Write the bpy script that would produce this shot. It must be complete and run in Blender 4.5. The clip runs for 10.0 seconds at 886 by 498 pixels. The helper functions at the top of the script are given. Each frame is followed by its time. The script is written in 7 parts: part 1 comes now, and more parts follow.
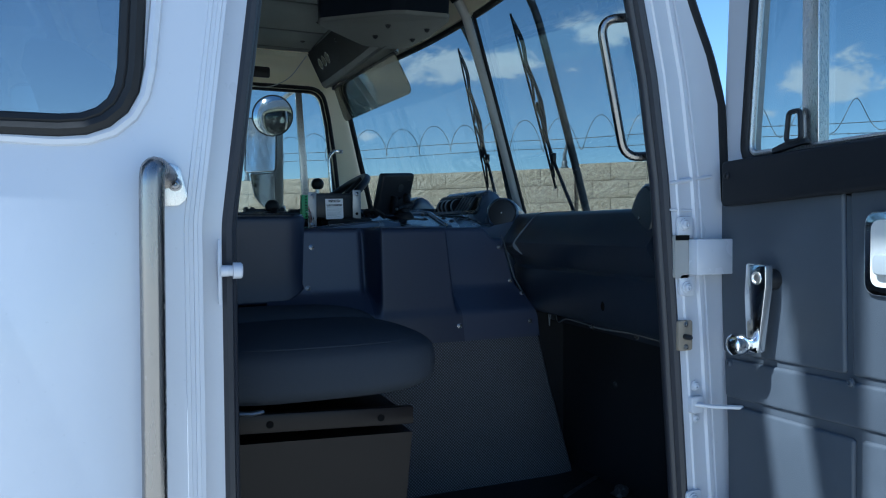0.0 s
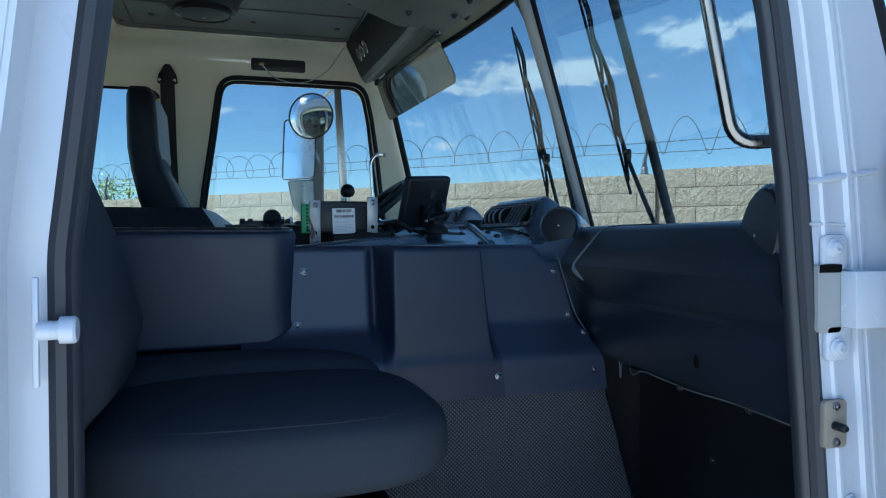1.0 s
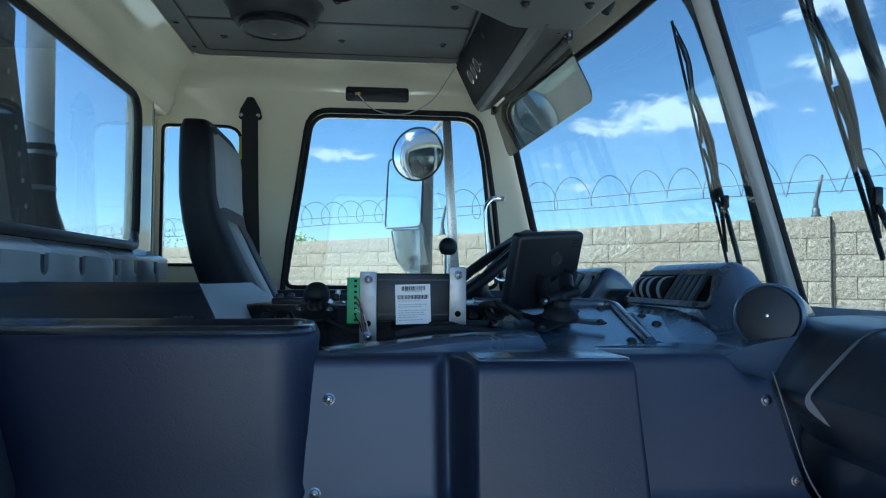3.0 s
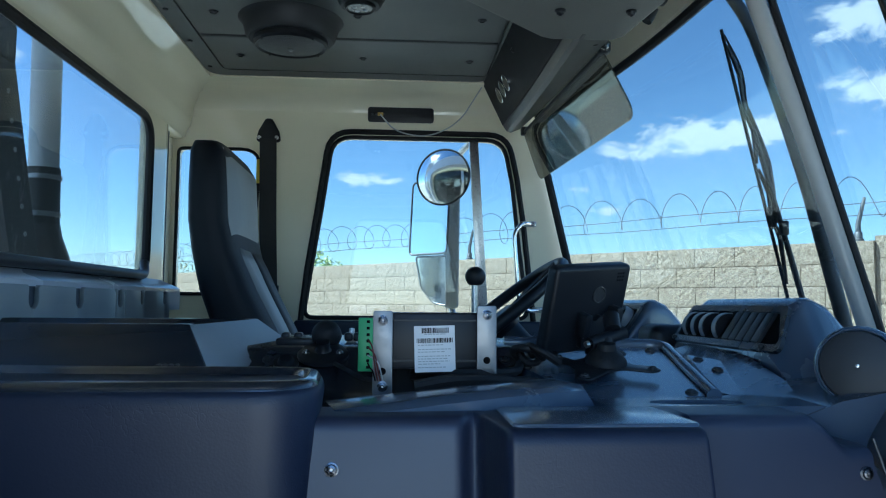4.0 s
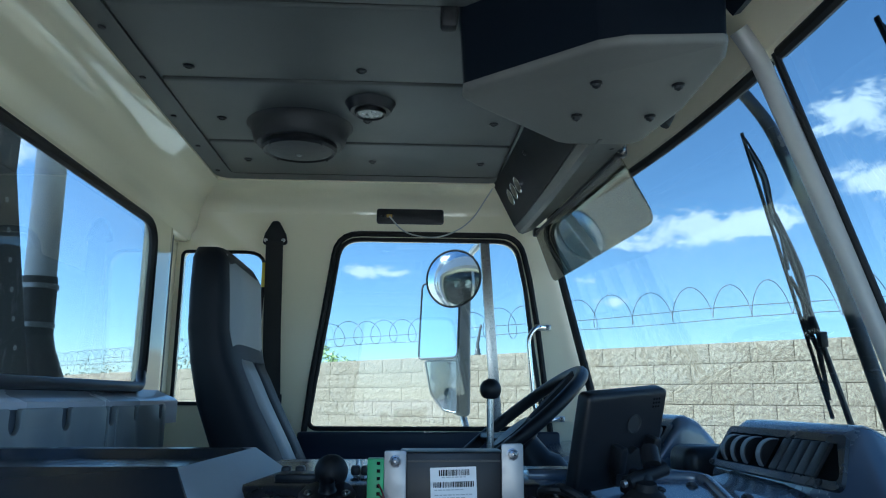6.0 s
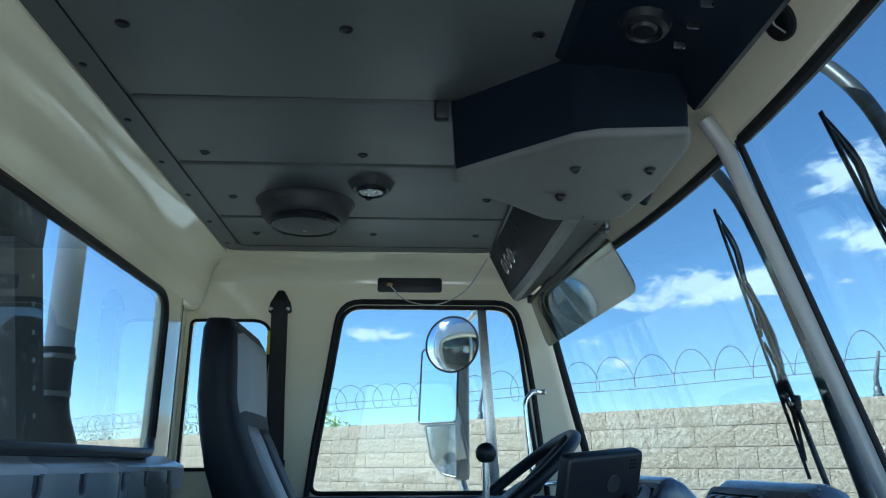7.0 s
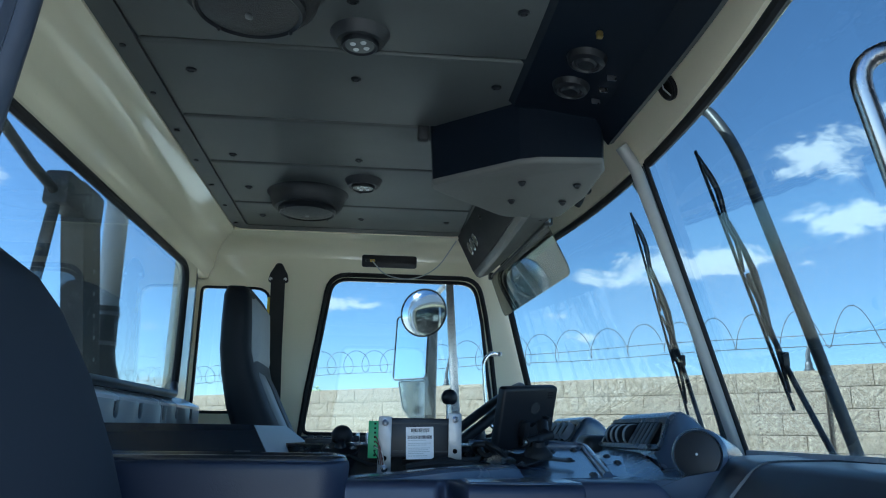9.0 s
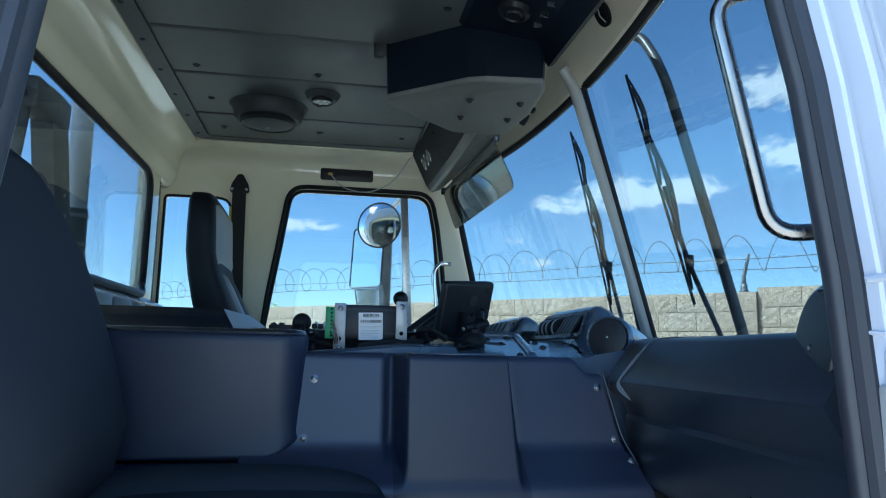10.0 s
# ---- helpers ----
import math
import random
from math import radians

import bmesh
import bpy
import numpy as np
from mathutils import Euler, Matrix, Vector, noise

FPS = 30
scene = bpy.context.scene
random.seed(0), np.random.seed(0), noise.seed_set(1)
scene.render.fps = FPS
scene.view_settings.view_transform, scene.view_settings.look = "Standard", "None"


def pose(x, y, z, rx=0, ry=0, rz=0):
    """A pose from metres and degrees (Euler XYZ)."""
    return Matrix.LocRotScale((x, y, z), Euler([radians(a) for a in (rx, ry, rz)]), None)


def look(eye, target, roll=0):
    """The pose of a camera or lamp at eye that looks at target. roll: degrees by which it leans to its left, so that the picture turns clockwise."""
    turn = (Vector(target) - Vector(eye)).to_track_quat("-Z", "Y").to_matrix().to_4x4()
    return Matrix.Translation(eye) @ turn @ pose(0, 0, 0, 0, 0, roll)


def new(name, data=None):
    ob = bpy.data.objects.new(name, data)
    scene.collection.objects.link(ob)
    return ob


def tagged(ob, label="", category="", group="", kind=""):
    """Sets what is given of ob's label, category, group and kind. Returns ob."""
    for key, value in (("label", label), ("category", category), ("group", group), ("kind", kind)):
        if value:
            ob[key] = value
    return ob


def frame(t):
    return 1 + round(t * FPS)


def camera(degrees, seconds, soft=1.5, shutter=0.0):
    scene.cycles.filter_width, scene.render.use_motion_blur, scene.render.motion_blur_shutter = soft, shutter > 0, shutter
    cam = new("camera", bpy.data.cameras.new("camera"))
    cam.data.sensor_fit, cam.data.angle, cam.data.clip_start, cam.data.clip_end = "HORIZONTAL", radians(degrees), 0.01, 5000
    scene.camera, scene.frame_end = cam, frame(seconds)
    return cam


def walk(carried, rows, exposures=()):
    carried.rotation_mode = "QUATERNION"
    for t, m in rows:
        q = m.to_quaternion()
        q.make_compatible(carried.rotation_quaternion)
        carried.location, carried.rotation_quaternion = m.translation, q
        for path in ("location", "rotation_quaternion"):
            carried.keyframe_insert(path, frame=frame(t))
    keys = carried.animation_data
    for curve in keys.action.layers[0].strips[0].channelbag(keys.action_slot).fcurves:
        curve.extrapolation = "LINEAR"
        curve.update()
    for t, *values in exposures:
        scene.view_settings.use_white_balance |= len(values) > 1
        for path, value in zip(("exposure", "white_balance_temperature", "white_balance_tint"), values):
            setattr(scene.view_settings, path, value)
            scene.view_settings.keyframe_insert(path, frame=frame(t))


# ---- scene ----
cam = camera(63.6, 10.0, 1.1)
PATH = [
    (0, (0.005, -2.178, 1.954), (0.784, -0.337, 1.897), -0.4),
    (0.5, (0.132, -1.975, 1.958), (0.823, -0.099, 1.912), -0.4),
    (1, (0.248, -1.811, 1.971), (0.826, 0.103, 1.941), -0.3),
    (1.5, (0.314, -1.645, 1.986), (0.773, 0.302, 1.982), -0.1),
    (2, (0.362, -1.486, 2.003), (0.718, 0.482, 2.025), 0.0),
    (2.5, (0.396, -1.363, 2.023), (0.671, 0.617, 2.078), 0.2),
    (3, (0.424, -1.271, 2.042), (0.633, 0.716, 2.129), 0.3),
    (4.5, (0.439, -1.094, 2.071), (0.56, 0.893, 2.265), 0.5),
    (5, (0.435, -1.061, 2.084), (0.555, 0.92, 2.331), 0.5),
    (5.5, (0.43, -1.049, 2.096), (0.548, 0.922, 2.417), 0.4),
    (6, (0.43, -1.068, 2.107), (0.541, 0.887, 2.514), 0.2),
    (7.5, (0.441, -1.25, 2.094), (0.543, 0.651, 2.708), -0.3),
    (8, (0.439, -1.352, 2.069), (0.555, 0.547, 2.688), -0.1),
    (8.5, (0.417, -1.471, 2.048), (0.56, 0.439, 2.624), 0.4),
    (9, (0.398, -1.578, 2.027), (0.584, 0.351, 2.525), 0.8),
    (9.5, (0.402, -1.656, 2.001), (0.64, 0.289, 2.401), 1.1),
    (10, (0.402, -1.729, 1.958), (0.71, 0.225, 2.248), 1.3),
]
walk(cam, [(t, look(eye, target, roll)) for t, eye, target, roll in PATH], [(0.0, 1.32, 5200, 1), (1.0, 1.85, 5200, 1), (2.5, 2.3, 5200, 1), (7.5, 2.4, 5200, 1), (9.0, 2.3, 5200, 1), (10.0, 2.25, 5200, 1)])

# ---- world, sun ----
SUN_TO = Vector((-0.655, -0.015, 0.755)).normalized()      # towards the sun: from behind the cab, high
SUN_EL = math.asin(SUN_TO.z)


def link(nt, a, b):
    nt.links.new(a, b)


world = bpy.data.worlds.new("sky")
scene.world = world
world.use_nodes = True
wt = world.node_tree
wt.nodes.clear()
w_out = wt.nodes.new("ShaderNodeOutputWorld")
w_bg = wt.nodes.new("ShaderNodeBackground")
w_sky = wt.nodes.new("ShaderNodeTexSky")
w_sky.sky_type = "NISHITA"
w_sky.sun_disc = False
w_sky.sun_elevation = SUN_EL
w_sky.sun_rotation = math.atan2(SUN_TO.x, SUN_TO.y)
w_sky.altitude = 1200
w_sky.air_density, w_sky.dust_density, w_sky.ozone_density = 1.0, 0.0, 3.0
w_bg.inputs["Strength"].default_value = 0.088
w_tc = wt.nodes.new("ShaderNodeTexCoord")


def w_math(op, a, b=None):
    n = wt.nodes.new("ShaderNodeMath")
    n.operation = op
    for i, v in enumerate((a, b)):
        if v is None:
            continue
        if isinstance(v, (int, float)):
            n.inputs[i].default_value = v
        else:
            link(wt, v, n.inputs[i])
    return n.outputs[0]


# puffs of fair-weather cloud: heading (degrees from +y towards +x), height angle, half width, half height, density
CLOUDS = [
    (23.5, 12.7, 5.4, 1.9, 1.0), (19.0, 12.0, 3.2, 1.1, 0.8), (28.5, 12.6, 2.6, 1.5, 0.9),
    (-3.0, 9.9, 3.6, 0.8, 0.95), (14.6, 9.1, 1.9, 0.6, 0.9), (17.0, 7.3, 2.4, 0.55, 0.8),
    (35.5, 19.4, 4.0, 2.3, 0.85), (36.0, 15.0, 3.8, 1.6, 0.95), (33.0, 12.3, 1.5, 0.6, 0.7),
    (40.5, 15.6, 3.0, 1.3, 0.7), (39.5, 8.1, 2.6, 0.8, 0.7), (51.5, 10.2, 4.2, 2.1, 1.0), (47.4, 8.1, 1.8, 0.7, 0.8),
    (43.0, 22.0, 5.0, 1.6, 0.7), (-31.0, 17.5, 3.6, 3.0, 0.95), (-42.0, 24.0, 8.0, 4.5, 0.9), (60.0, 14.0, 5.0, 2.2, 0.9),
    (100.0, 22.0, 12.0, 5.0, 0.9), (140.0, 16.0, 14.0, 4.0, 0.9), (-95.0, 20.0, 12.0, 5.0, 0.9), (-140.0, 30.0, 12.0, 6.0, 0.9), (180.0, 20.0, 12.0, 4.0, 0.9),
]
sep = wt.nodes.new("ShaderNodeSeparateXYZ")
link(wt, w_tc.outputs["Generated"], sep.inputs[0])
az = w_math("MULTIPLY", w_math("ARCTAN2", sep.outputs["X"], sep.outputs["Y"]), 180 / math.pi)
el = w_math("MULTIPLY", w_math("ARCSINE", sep.outputs["Z"]), 180 / math.pi)
cover = None
for c_az, c_el, c_w, c_h, c_d in CLOUDS:
    dx = w_math("DIVIDE", w_math("SUBTRACT", az, c_az), c_w)
    dy = w_math("DIVIDE", w_math("SUBTRACT", el, c_el), c_h)
    rr = w_math("ADD", w_math("MULTIPLY", dx, dx), w_math("MULTIPLY", dy, dy))
    g = w_math("MULTIPLY", w_math("POWER", 2.718, w_math("MULTIPLY", rr, -1.1)), c_d)
    cover = g if cover is None else w_math("MAXIMUM", cover, g)
w_map = wt.nodes.new("ShaderNodeMapping")
w_map.inputs["Scale"].default_value = (11, 11, 22)
link(wt, w_tc.outputs["Generated"], w_map.inputs["Vector"])
w_noise = wt.nodes.new("ShaderNodeTexNoise")
w_noise.inputs["Scale"].default_value = 1.5
w_noise.inputs["Detail"].default_value = 9
w_noise.inputs["Roughness"].default_value = 0.66
w_noise.inputs["Distortion"].default_value = 0.35
link(wt, w_map.outputs[0], w_noise.inputs["Vector"])
dens = w_math("ADD", cover, w_math("MULTIPLY", w_math("SUBTRACT", w_noise.outputs["Fac"], 0.5), 2.7))
w_ramp = wt.nodes.new("ShaderNodeMapRange")
w_ramp.interpolation_type = "SMOOTHSTEP"
w_ramp.inputs["From Min"].default_value = 0.40
w_ramp.inputs["From Max"].default_value = 0.92
link(wt, dens, w_ramp.inputs["Value"])
w_gate = wt.nodes.new("ShaderNodeMapRange")
w_gate.interpolation_type = "SMOOTHSTEP"
w_gate.inputs["From Min"].default_value = 0.12
w_gate.inputs["From Max"].default_value = 0.4
link(wt, cover, w_gate.inputs["Value"])
cloud = w_math("MULTIPLY", w_ramp.outputs["Result"], w_gate.outputs["Result"])
w_mix = wt.nodes.new("ShaderNodeMix")
w_mix.data_type = "RGBA"
link(wt, w_math("MULTIPLY", cloud, 0.93), w_mix.inputs["Factor"])
link(wt, w_sky.outputs["Color"], w_mix.inputs["A"])
w_mix.inputs["B"].default_value = (5.9, 6.2, 6.7, 1)
link(wt, w_mix.outputs["Result"], w_bg.inputs["Color"])
link(wt, w_bg.outputs[0], w_out.inputs["Surface"])

sun = new("sun", bpy.data.lights.new("sun", "SUN"))
sun.data.energy = 5.0
sun.data.angle = radians(0.53)
sun.data.color = (1.0, 0.955, 0.88)
sun.matrix_world = Matrix.Translation((0, 0, 30)) @ (-SUN_TO).to_track_quat("-Z", "Y").to_matrix().to_4x4()

# ---- materials ----
class Mat:
    """A node material round one Principled BSDF, with short ways to add variation and relief in metres."""

    def __init__(self, name, base, rough=0.5, metal=0.0, coat=0.0, spec=0.5):
        self.m = bpy.data.materials.new(name)
        self.m.use_nodes = True
        self.t = self.m.node_tree
        self.b = self.t.nodes["Principled BSDF"]
        self.base = (*base, 1)
        self.b.inputs["Base Color"].default_value = self.base
        self.b.inputs["Roughness"].default_value = rough
        self.b.inputs["Metallic"].default_value = metal
        self.b.inputs["Coat Weight"].default_value = coat
        self.b.inputs["Coat Roughness"].default_value = 0.06
        self.b.inputs["Specular IOR Level"].default_value = spec
        self.tc = self.t.nodes.new("ShaderNodeTexCoord")
        self.colour = None
        self.normal = None

    def noise(self, scale, detail=4, rough=0.55, stretch=None, kind="ShaderNodeTexNoise"):
        n = self.t.nodes.new(kind)
        n.inputs["Scale"].default_value = scale
        if kind == "ShaderNodeTexNoise":
            n.inputs["Detail"].default_value = detail
            n.inputs["Roughness"].default_value = rough
        src = self.tc.outputs["Object"]
        if stretch:
            mp = self.t.nodes.new("ShaderNodeMapping")
            mp.inputs["Scale"].default_value = stretch
            link(self.t, src, mp.inputs["Vector"])
            src = mp.outputs[0]
        link(self.t, src, n.inputs["Vector"])
        return n

    def ramp(self, value, lo, hi, a=0.0, b=1.0):
        r = self.t.nodes.new("ShaderNodeMapRange")
        for k, v in (("From Min", lo), ("From Max", hi), ("To Min", a), ("To Max", b)):
            r.inputs[k].default_value = v
        link(self.t, value, r.inputs["Value"])
        return r.outputs["Result"]

    def tint(self, fac, colour):
        """Mixes colour in by fac (a socket)."""
        x = self.t.nodes.new("ShaderNodeMix")
        x.data_type = "RGBA"
        link(self.t, fac, x.inputs["Factor"])
        if self.colour is None:
            x.inputs["A"].default_value = self.base
        else:
            link(self.t, self.colour, x.inputs["A"])
        x.inputs["B"].default_value = (*colour, 1)
        self.colour = x.outputs["Result"]
        link(self.t, self.colour, self.b.inputs["Base Color"])
        return self

    def relief(self, value, strength, depth):
        n = self.t.nodes.new("ShaderNodeBump")
        n.inputs["Strength"].default_value = strength
        n.inputs["Distance"].default_value = depth
        link(self.t, value, n.inputs["Height"])
        if self.normal is not None:
            link(self.t, self.normal, n.inputs["Normal"])
        self.normal = n.outputs[0]
        link(self.t, self.normal, self.b.inputs["Normal"])
        return self

    def gloss(self, value, lo, hi, a, b):
        link(self.t, self.ramp(value, lo, hi, a, b), self.b.inputs["Roughness"])
        return self


def painted(name, base, rough=0.28, coat=0.6):
    m = Mat(name, base, rough, coat=coat)
    big = m.noise(3.0, 5)
    m.tint(m.ramp(big.outputs["Fac"], 0.45, 0.75, 0, 0.35), tuple(c * 0.88 for c in base))
    fine = m.noise(160, 3)
    m.tint(m.ramp(fine.outputs["Fac"], 0.68, 0.78, 0, 0.35), tuple(c * 0.72 for c in base))
    m.gloss(big.outputs["Fac"], 0.3, 0.7, rough - 0.06, rough + 0.1)
    peel = m.noise(55, 2)
    m.relief(peel.outputs["Fac"], 0.12, 0.002)
    return m.m


def moulded(name, base, rough=0.5, grain=700, strength=0.3, dust=0.25, crease=True, spec=0.5):
    """Vinyl and moulded plastic with a leather grain."""
    m = Mat(name, base, rough, spec=spec)
    v = m.noise(grain, kind="ShaderNodeTexVoronoi")
    big = m.noise(7, 6, 0.6)
    m.tint(m.ramp(big.outputs["Fac"], 0.48, 0.78, 0, dust), tuple(min(1, c * 2.1 + 0.012) for c in base))
    speck = m.noise(240, 2)
    m.tint(m.ramp(speck.outputs["Fac"], 0.7, 0.76, 0, dust * 0.6), (0.18, 0.18, 0.17))
    m.gloss(big.outputs["Fac"], 0.3, 0.7, rough - 0.03, rough + 0.05)
    if strength > 0.06:
        m.relief(v.outputs["Distance"], strength, 0.0012)
    if crease:
        c = m.noise(17, 3, 0.5)
        m.relief(c.outputs["Fac"], 0.05, 0.010)
        # fine wrinkles, in patches
        warp = m.noise(26, 3, 0.6)
        mp = m.t.nodes.new("ShaderNodeMapping")
        mp.inputs["Scale"].default_value = (1.0, 1.0, 0.45)
        add = m.t.nodes.new("ShaderNodeVectorMath")
        add.operation = "MULTIPLY_ADD"
        add.inputs[1].default_value = (0.05, 0.05, 0.05)
        link(m.t, warp.outputs["Color"], add.inputs[0])
        link(m.t, m.tc.outputs["Object"], add.inputs[2])
        link(m.t, add.outputs[0], mp.inputs["Vector"])
        w = m.t.nodes.new("ShaderNodeTexVoronoi")
        w.feature = "DISTANCE_TO_EDGE"
        w.inputs["Scale"].default_value = 85
        link(m.t, mp.outputs[0], w.inputs["Vector"])
        patch = m.noise(9, 3, 0.5)
        both = m.t.nodes.new("ShaderNodeMath")
        both.operation = "MAXIMUM"
        link(m.t, m.ramp(w.outputs["Distance"], 0.0, 0.04), both.inputs[0])
        link(m.t, m.ramp(patch.outputs["Fac"], 0.62, 0.46), both.inputs[1])
        m.relief(both.outputs[0], 0.11 * crease, 0.0008)
    return m.m


def metal(name, base, rough, brushed=None):
    m = Mat(name, base, rough, metal=1.0)
    n = m.noise(60, 4, 0.6, brushed)
    m.gloss(n.outputs["Fac"], 0.3, 0.7, max(0.03, rough - 0.07), rough + 0.12)
    m.relief(n.outputs["Fac"], 0.05, 0.001)
    return m.m


def glassy(name, tint, gloss_rough=0.0, dust=0.0, least=0.045):
    mat = bpy.data.materials.new(name)
    mat.use_nodes = True
    t = mat.node_tree
    t.nodes.clear()
    out = t.nodes.new("ShaderNodeOutputMaterial")
    mix = t.nodes.new("ShaderNodeMixShader")
    tr = t.nodes.new("ShaderNodeBsdfTransparent")
    gl = t.nodes.new("ShaderNodeBsdfGlossy")
    fr = t.nodes.new("ShaderNodeLayerWeight")
    fr.inputs["Blend"].default_value = 0.5
    pw = t.nodes.new("ShaderNodeMath")
    pw.operation = "POWER"
    pw.inputs[1].default_value = 4.5
    mr = t.nodes.new("ShaderNodeMapRange")
    mr.inputs["To Min"].default_value = least
    mr.inputs["To Max"].default_value = 0.9
    link(t, fr.outputs["Facing"], pw.inputs[0])
    link(t, pw.outputs[0], mr.inputs["Value"])
    tr.inputs["Color"].default_value = (*tint, 1)
    gl.inputs["Roughness"].default_value = gloss_rough
    link(t, mr.outputs["Result"], mix.inputs["Fac"])
    link(t, tr.outputs[0], mix.inputs[1])
    link(t, gl.outputs[0], mix.inputs[2])
    top = mix.outputs[0]
    if dust:
        film = t.nodes.new("ShaderNodeBsdfDiffuse")
        film.inputs["Color"].default_value = (0.55, 0.52, 0.45, 1)
        both = t.nodes.new("ShaderNodeMixShader")
        both.inputs["Fac"].default_value = dust
        link(t, top, both.inputs[1])
        link(t, film.outputs[0], both.inputs[2])
        top = both.outputs[0]
    link(t, top, out.inputs["Surface"])
    return mat


M_WHITE = painted("white_body_paint", (0.475, 0.493, 0.545))
M_CREAM = painted("cream_cab_paint", (0.92, 0.85, 0.63), 0.13, 0.9)
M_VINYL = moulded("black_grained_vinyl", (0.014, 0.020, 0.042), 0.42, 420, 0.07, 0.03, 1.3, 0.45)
M_BOX = moulded("black_box_plastic", (0.016, 0.020, 0.027), 0.24, 900, 0.05, 0.02, False, 0.6)
# black seal rubber, lightened and blued for the sky light on the doorway
M_DOORSEAL = moulded("skylit_door_seal", (0.021, 0.022, 0.029), 0.42, 300, 0.05, 0.08, False, 0.5)
M_PANEL = moulded("smooth_blue_black_vinyl", (0.022, 0.029, 0.057), 0.40, 420, 0.0, 0.03, False, 0.7)
M_SEATBLACK = moulded("black_seat_vinyl", (0.009, 0.010, 0.013), 0.5, 1400, 0.12, 0.04, False, 0.22)
M_GLOSSBLACK = moulded("glossy_black_plastic", (0.006, 0.009, 0.015), 0.42, 900, 0.04, 0.02, False, 0.1)
# dash vinyl with the windshield sky's sheen put into its base colour
M_DASH = moulded("dash_vinyl_sky_sheen", (0.074, 0.100, 0.145), 0.24, 1800, 0.05, 0.015, False, 1.0)
# darker copy of the dash vinyl, for faces turned away from the sky
M_DASHLOW = moulded("dash_vinyl_shaded", (0.0085, 0.0130, 0.0225), 0.34, 1800, 0.05, 0.012, False, 0.55)
M_SHELF = moulded("charcoal_shelf_plastic", (0.021, 0.021, 0.021), 0.36, 1000, 0.05, 0.03, False)
M_POD = moulded("dark_grey_pod_plastic", (0.015, 0.016, 0.018), 0.5, 1200, 0.15, 0.1, False)
M_PLASTIC = moulded("black_plastic", (0.010, 0.011, 0.0135), 0.36, 1200, 0.12, 0.04, False, 0.35)
M_GREYPL = moulded("grey_door_vinyl", (0.044, 0.054, 0.071), 0.5, 800, 0.15, 0.2, 0.5)
M_LINER = moulded("dark_grey_headliner_vinyl", (0.068, 0.073, 0.070), 0.46, 700, 0.15, 0.2, 0.5)
# lit copy of the console plastic, for its underside only
M_CONSOLE = moulded("overhead_plastic_lit", (0.108, 0.107, 0.098), 0.55, 900, 0.25, 0.2, False)
M_RUBBER = moulded("black_rubber_seal", (0.011, 0.011, 0.012), 0.55, 300, 0.12, 0.12, False, 0.3)
M_CHROME = metal("polished_chrome", (0.86, 0.87, 0.88), 0.08)
M_STEEL = metal("brushed_stainless", (0.63, 0.62, 0.60), 0.28, (30, 30, 1.5))
M_SCREW = metal("dark_steel_screw", (0.24, 0.24, 0.25), 0.25)
M_ALU = metal("dull_aluminium", (0.25, 0.255, 0.26), 0.42)
M_GALV = metal("galvanised_wire", (0.20, 0.205, 0.21), 0.6)
M_BLACKMET = moulded("black_painted_metal", (0.016, 0.016, 0.018), 0.35, 400, 0.08, 0.3, False)
M_GREYPAINT = painted("grey_painted_tube", (0.30, 0.30, 0.29), 0.4, 0.2)
M_POST = painted("pale_grey_post_paint", (0.42, 0.42, 0.40), 0.35, 0.3)
M_GLASS = glassy("clear_window_glass", (0.56, 0.60, 0.60))
M_QUARTER = glassy("sky_reflecting_quarter_glass", (0.50, 0.54, 0.55), 0.0, 0.0, 0.34)
# the film share here is no dust: its beige stands in for a reflection
M_TINT = glassy("smoked_visor_sheet", (0.40, 0.39, 0.33), 0.03, 0.06, 0.13)
M_DUSTGLASS = glassy("dusty_window_glass", (0.61, 0.645, 0.65), 0.0, 0.035)

_m = Mat("seat_cloth", (0.031, 0.036, 0.046), 0.92, spec=0.12)
_w = _m.noise(1500, 1, 0.5)
_l = _m.noise(9, 5)
_m.tint(_m.ramp(_w.outputs["Fac"], 0.42, 0.62, 0, 0.6), (0.045, 0.051, 0.063))
_m.tint(_m.ramp(_l.outputs["Fac"], 0.5, 0.75, 0, 0.35), (0.036, 0.041, 0.050))
_m.relief(_w.outputs["Fac"], 0.4, 0.001)
M_CLOTH = _m.m

_m = Mat("grey_seat_vinyl", (0.205, 0.215, 0.222), 0.44)
_l = _m.noise(14, 5)
_m.tint(_m.ramp(_l.outputs["Fac"], 0.5, 0.75, 0, 0.4), (0.175, 0.188, 0.196))
_v = _m.noise(900, kind="ShaderNodeTexVoronoi")
_m.relief(_v.outputs["Distance"], 0.2, 0.001)
_m.relief(_l.outputs["Fac"], 0.25, 0.006)
M_GREYSEAT = _m.m

# quilted rubber mat: a fine diamond weave
_m = Mat("woven_rubber_mat", (0.014, 0.014, 0.016), 0.42)
_sx = _m.t.nodes.new("ShaderNodeSeparateXYZ")
_cx = _m.t.nodes.new("ShaderNodeCombineXYZ")
link(_m.t, _m.tc.outputs["Object"], _sx.inputs[0])
link(_m.t, _sx.outputs["X"], _cx.inputs["X"])
link(_m.t, _sx.outputs["Z"], _cx.inputs["Y"])
_mp = _m.t.nodes.new("ShaderNodeMapping")
_mp.inputs["Rotation"].default_value = (0, 0, radians(45))
link(_m.t, _cx.outputs[0], _mp.inputs["Vector"])
_c = _m.t.nodes.new("ShaderNodeTexVoronoi")
_c.voronoi_dimensions = "2D"
_c.inputs["Scale"].default_value = 185
_c.inputs["Randomness"].default_value = 0.06
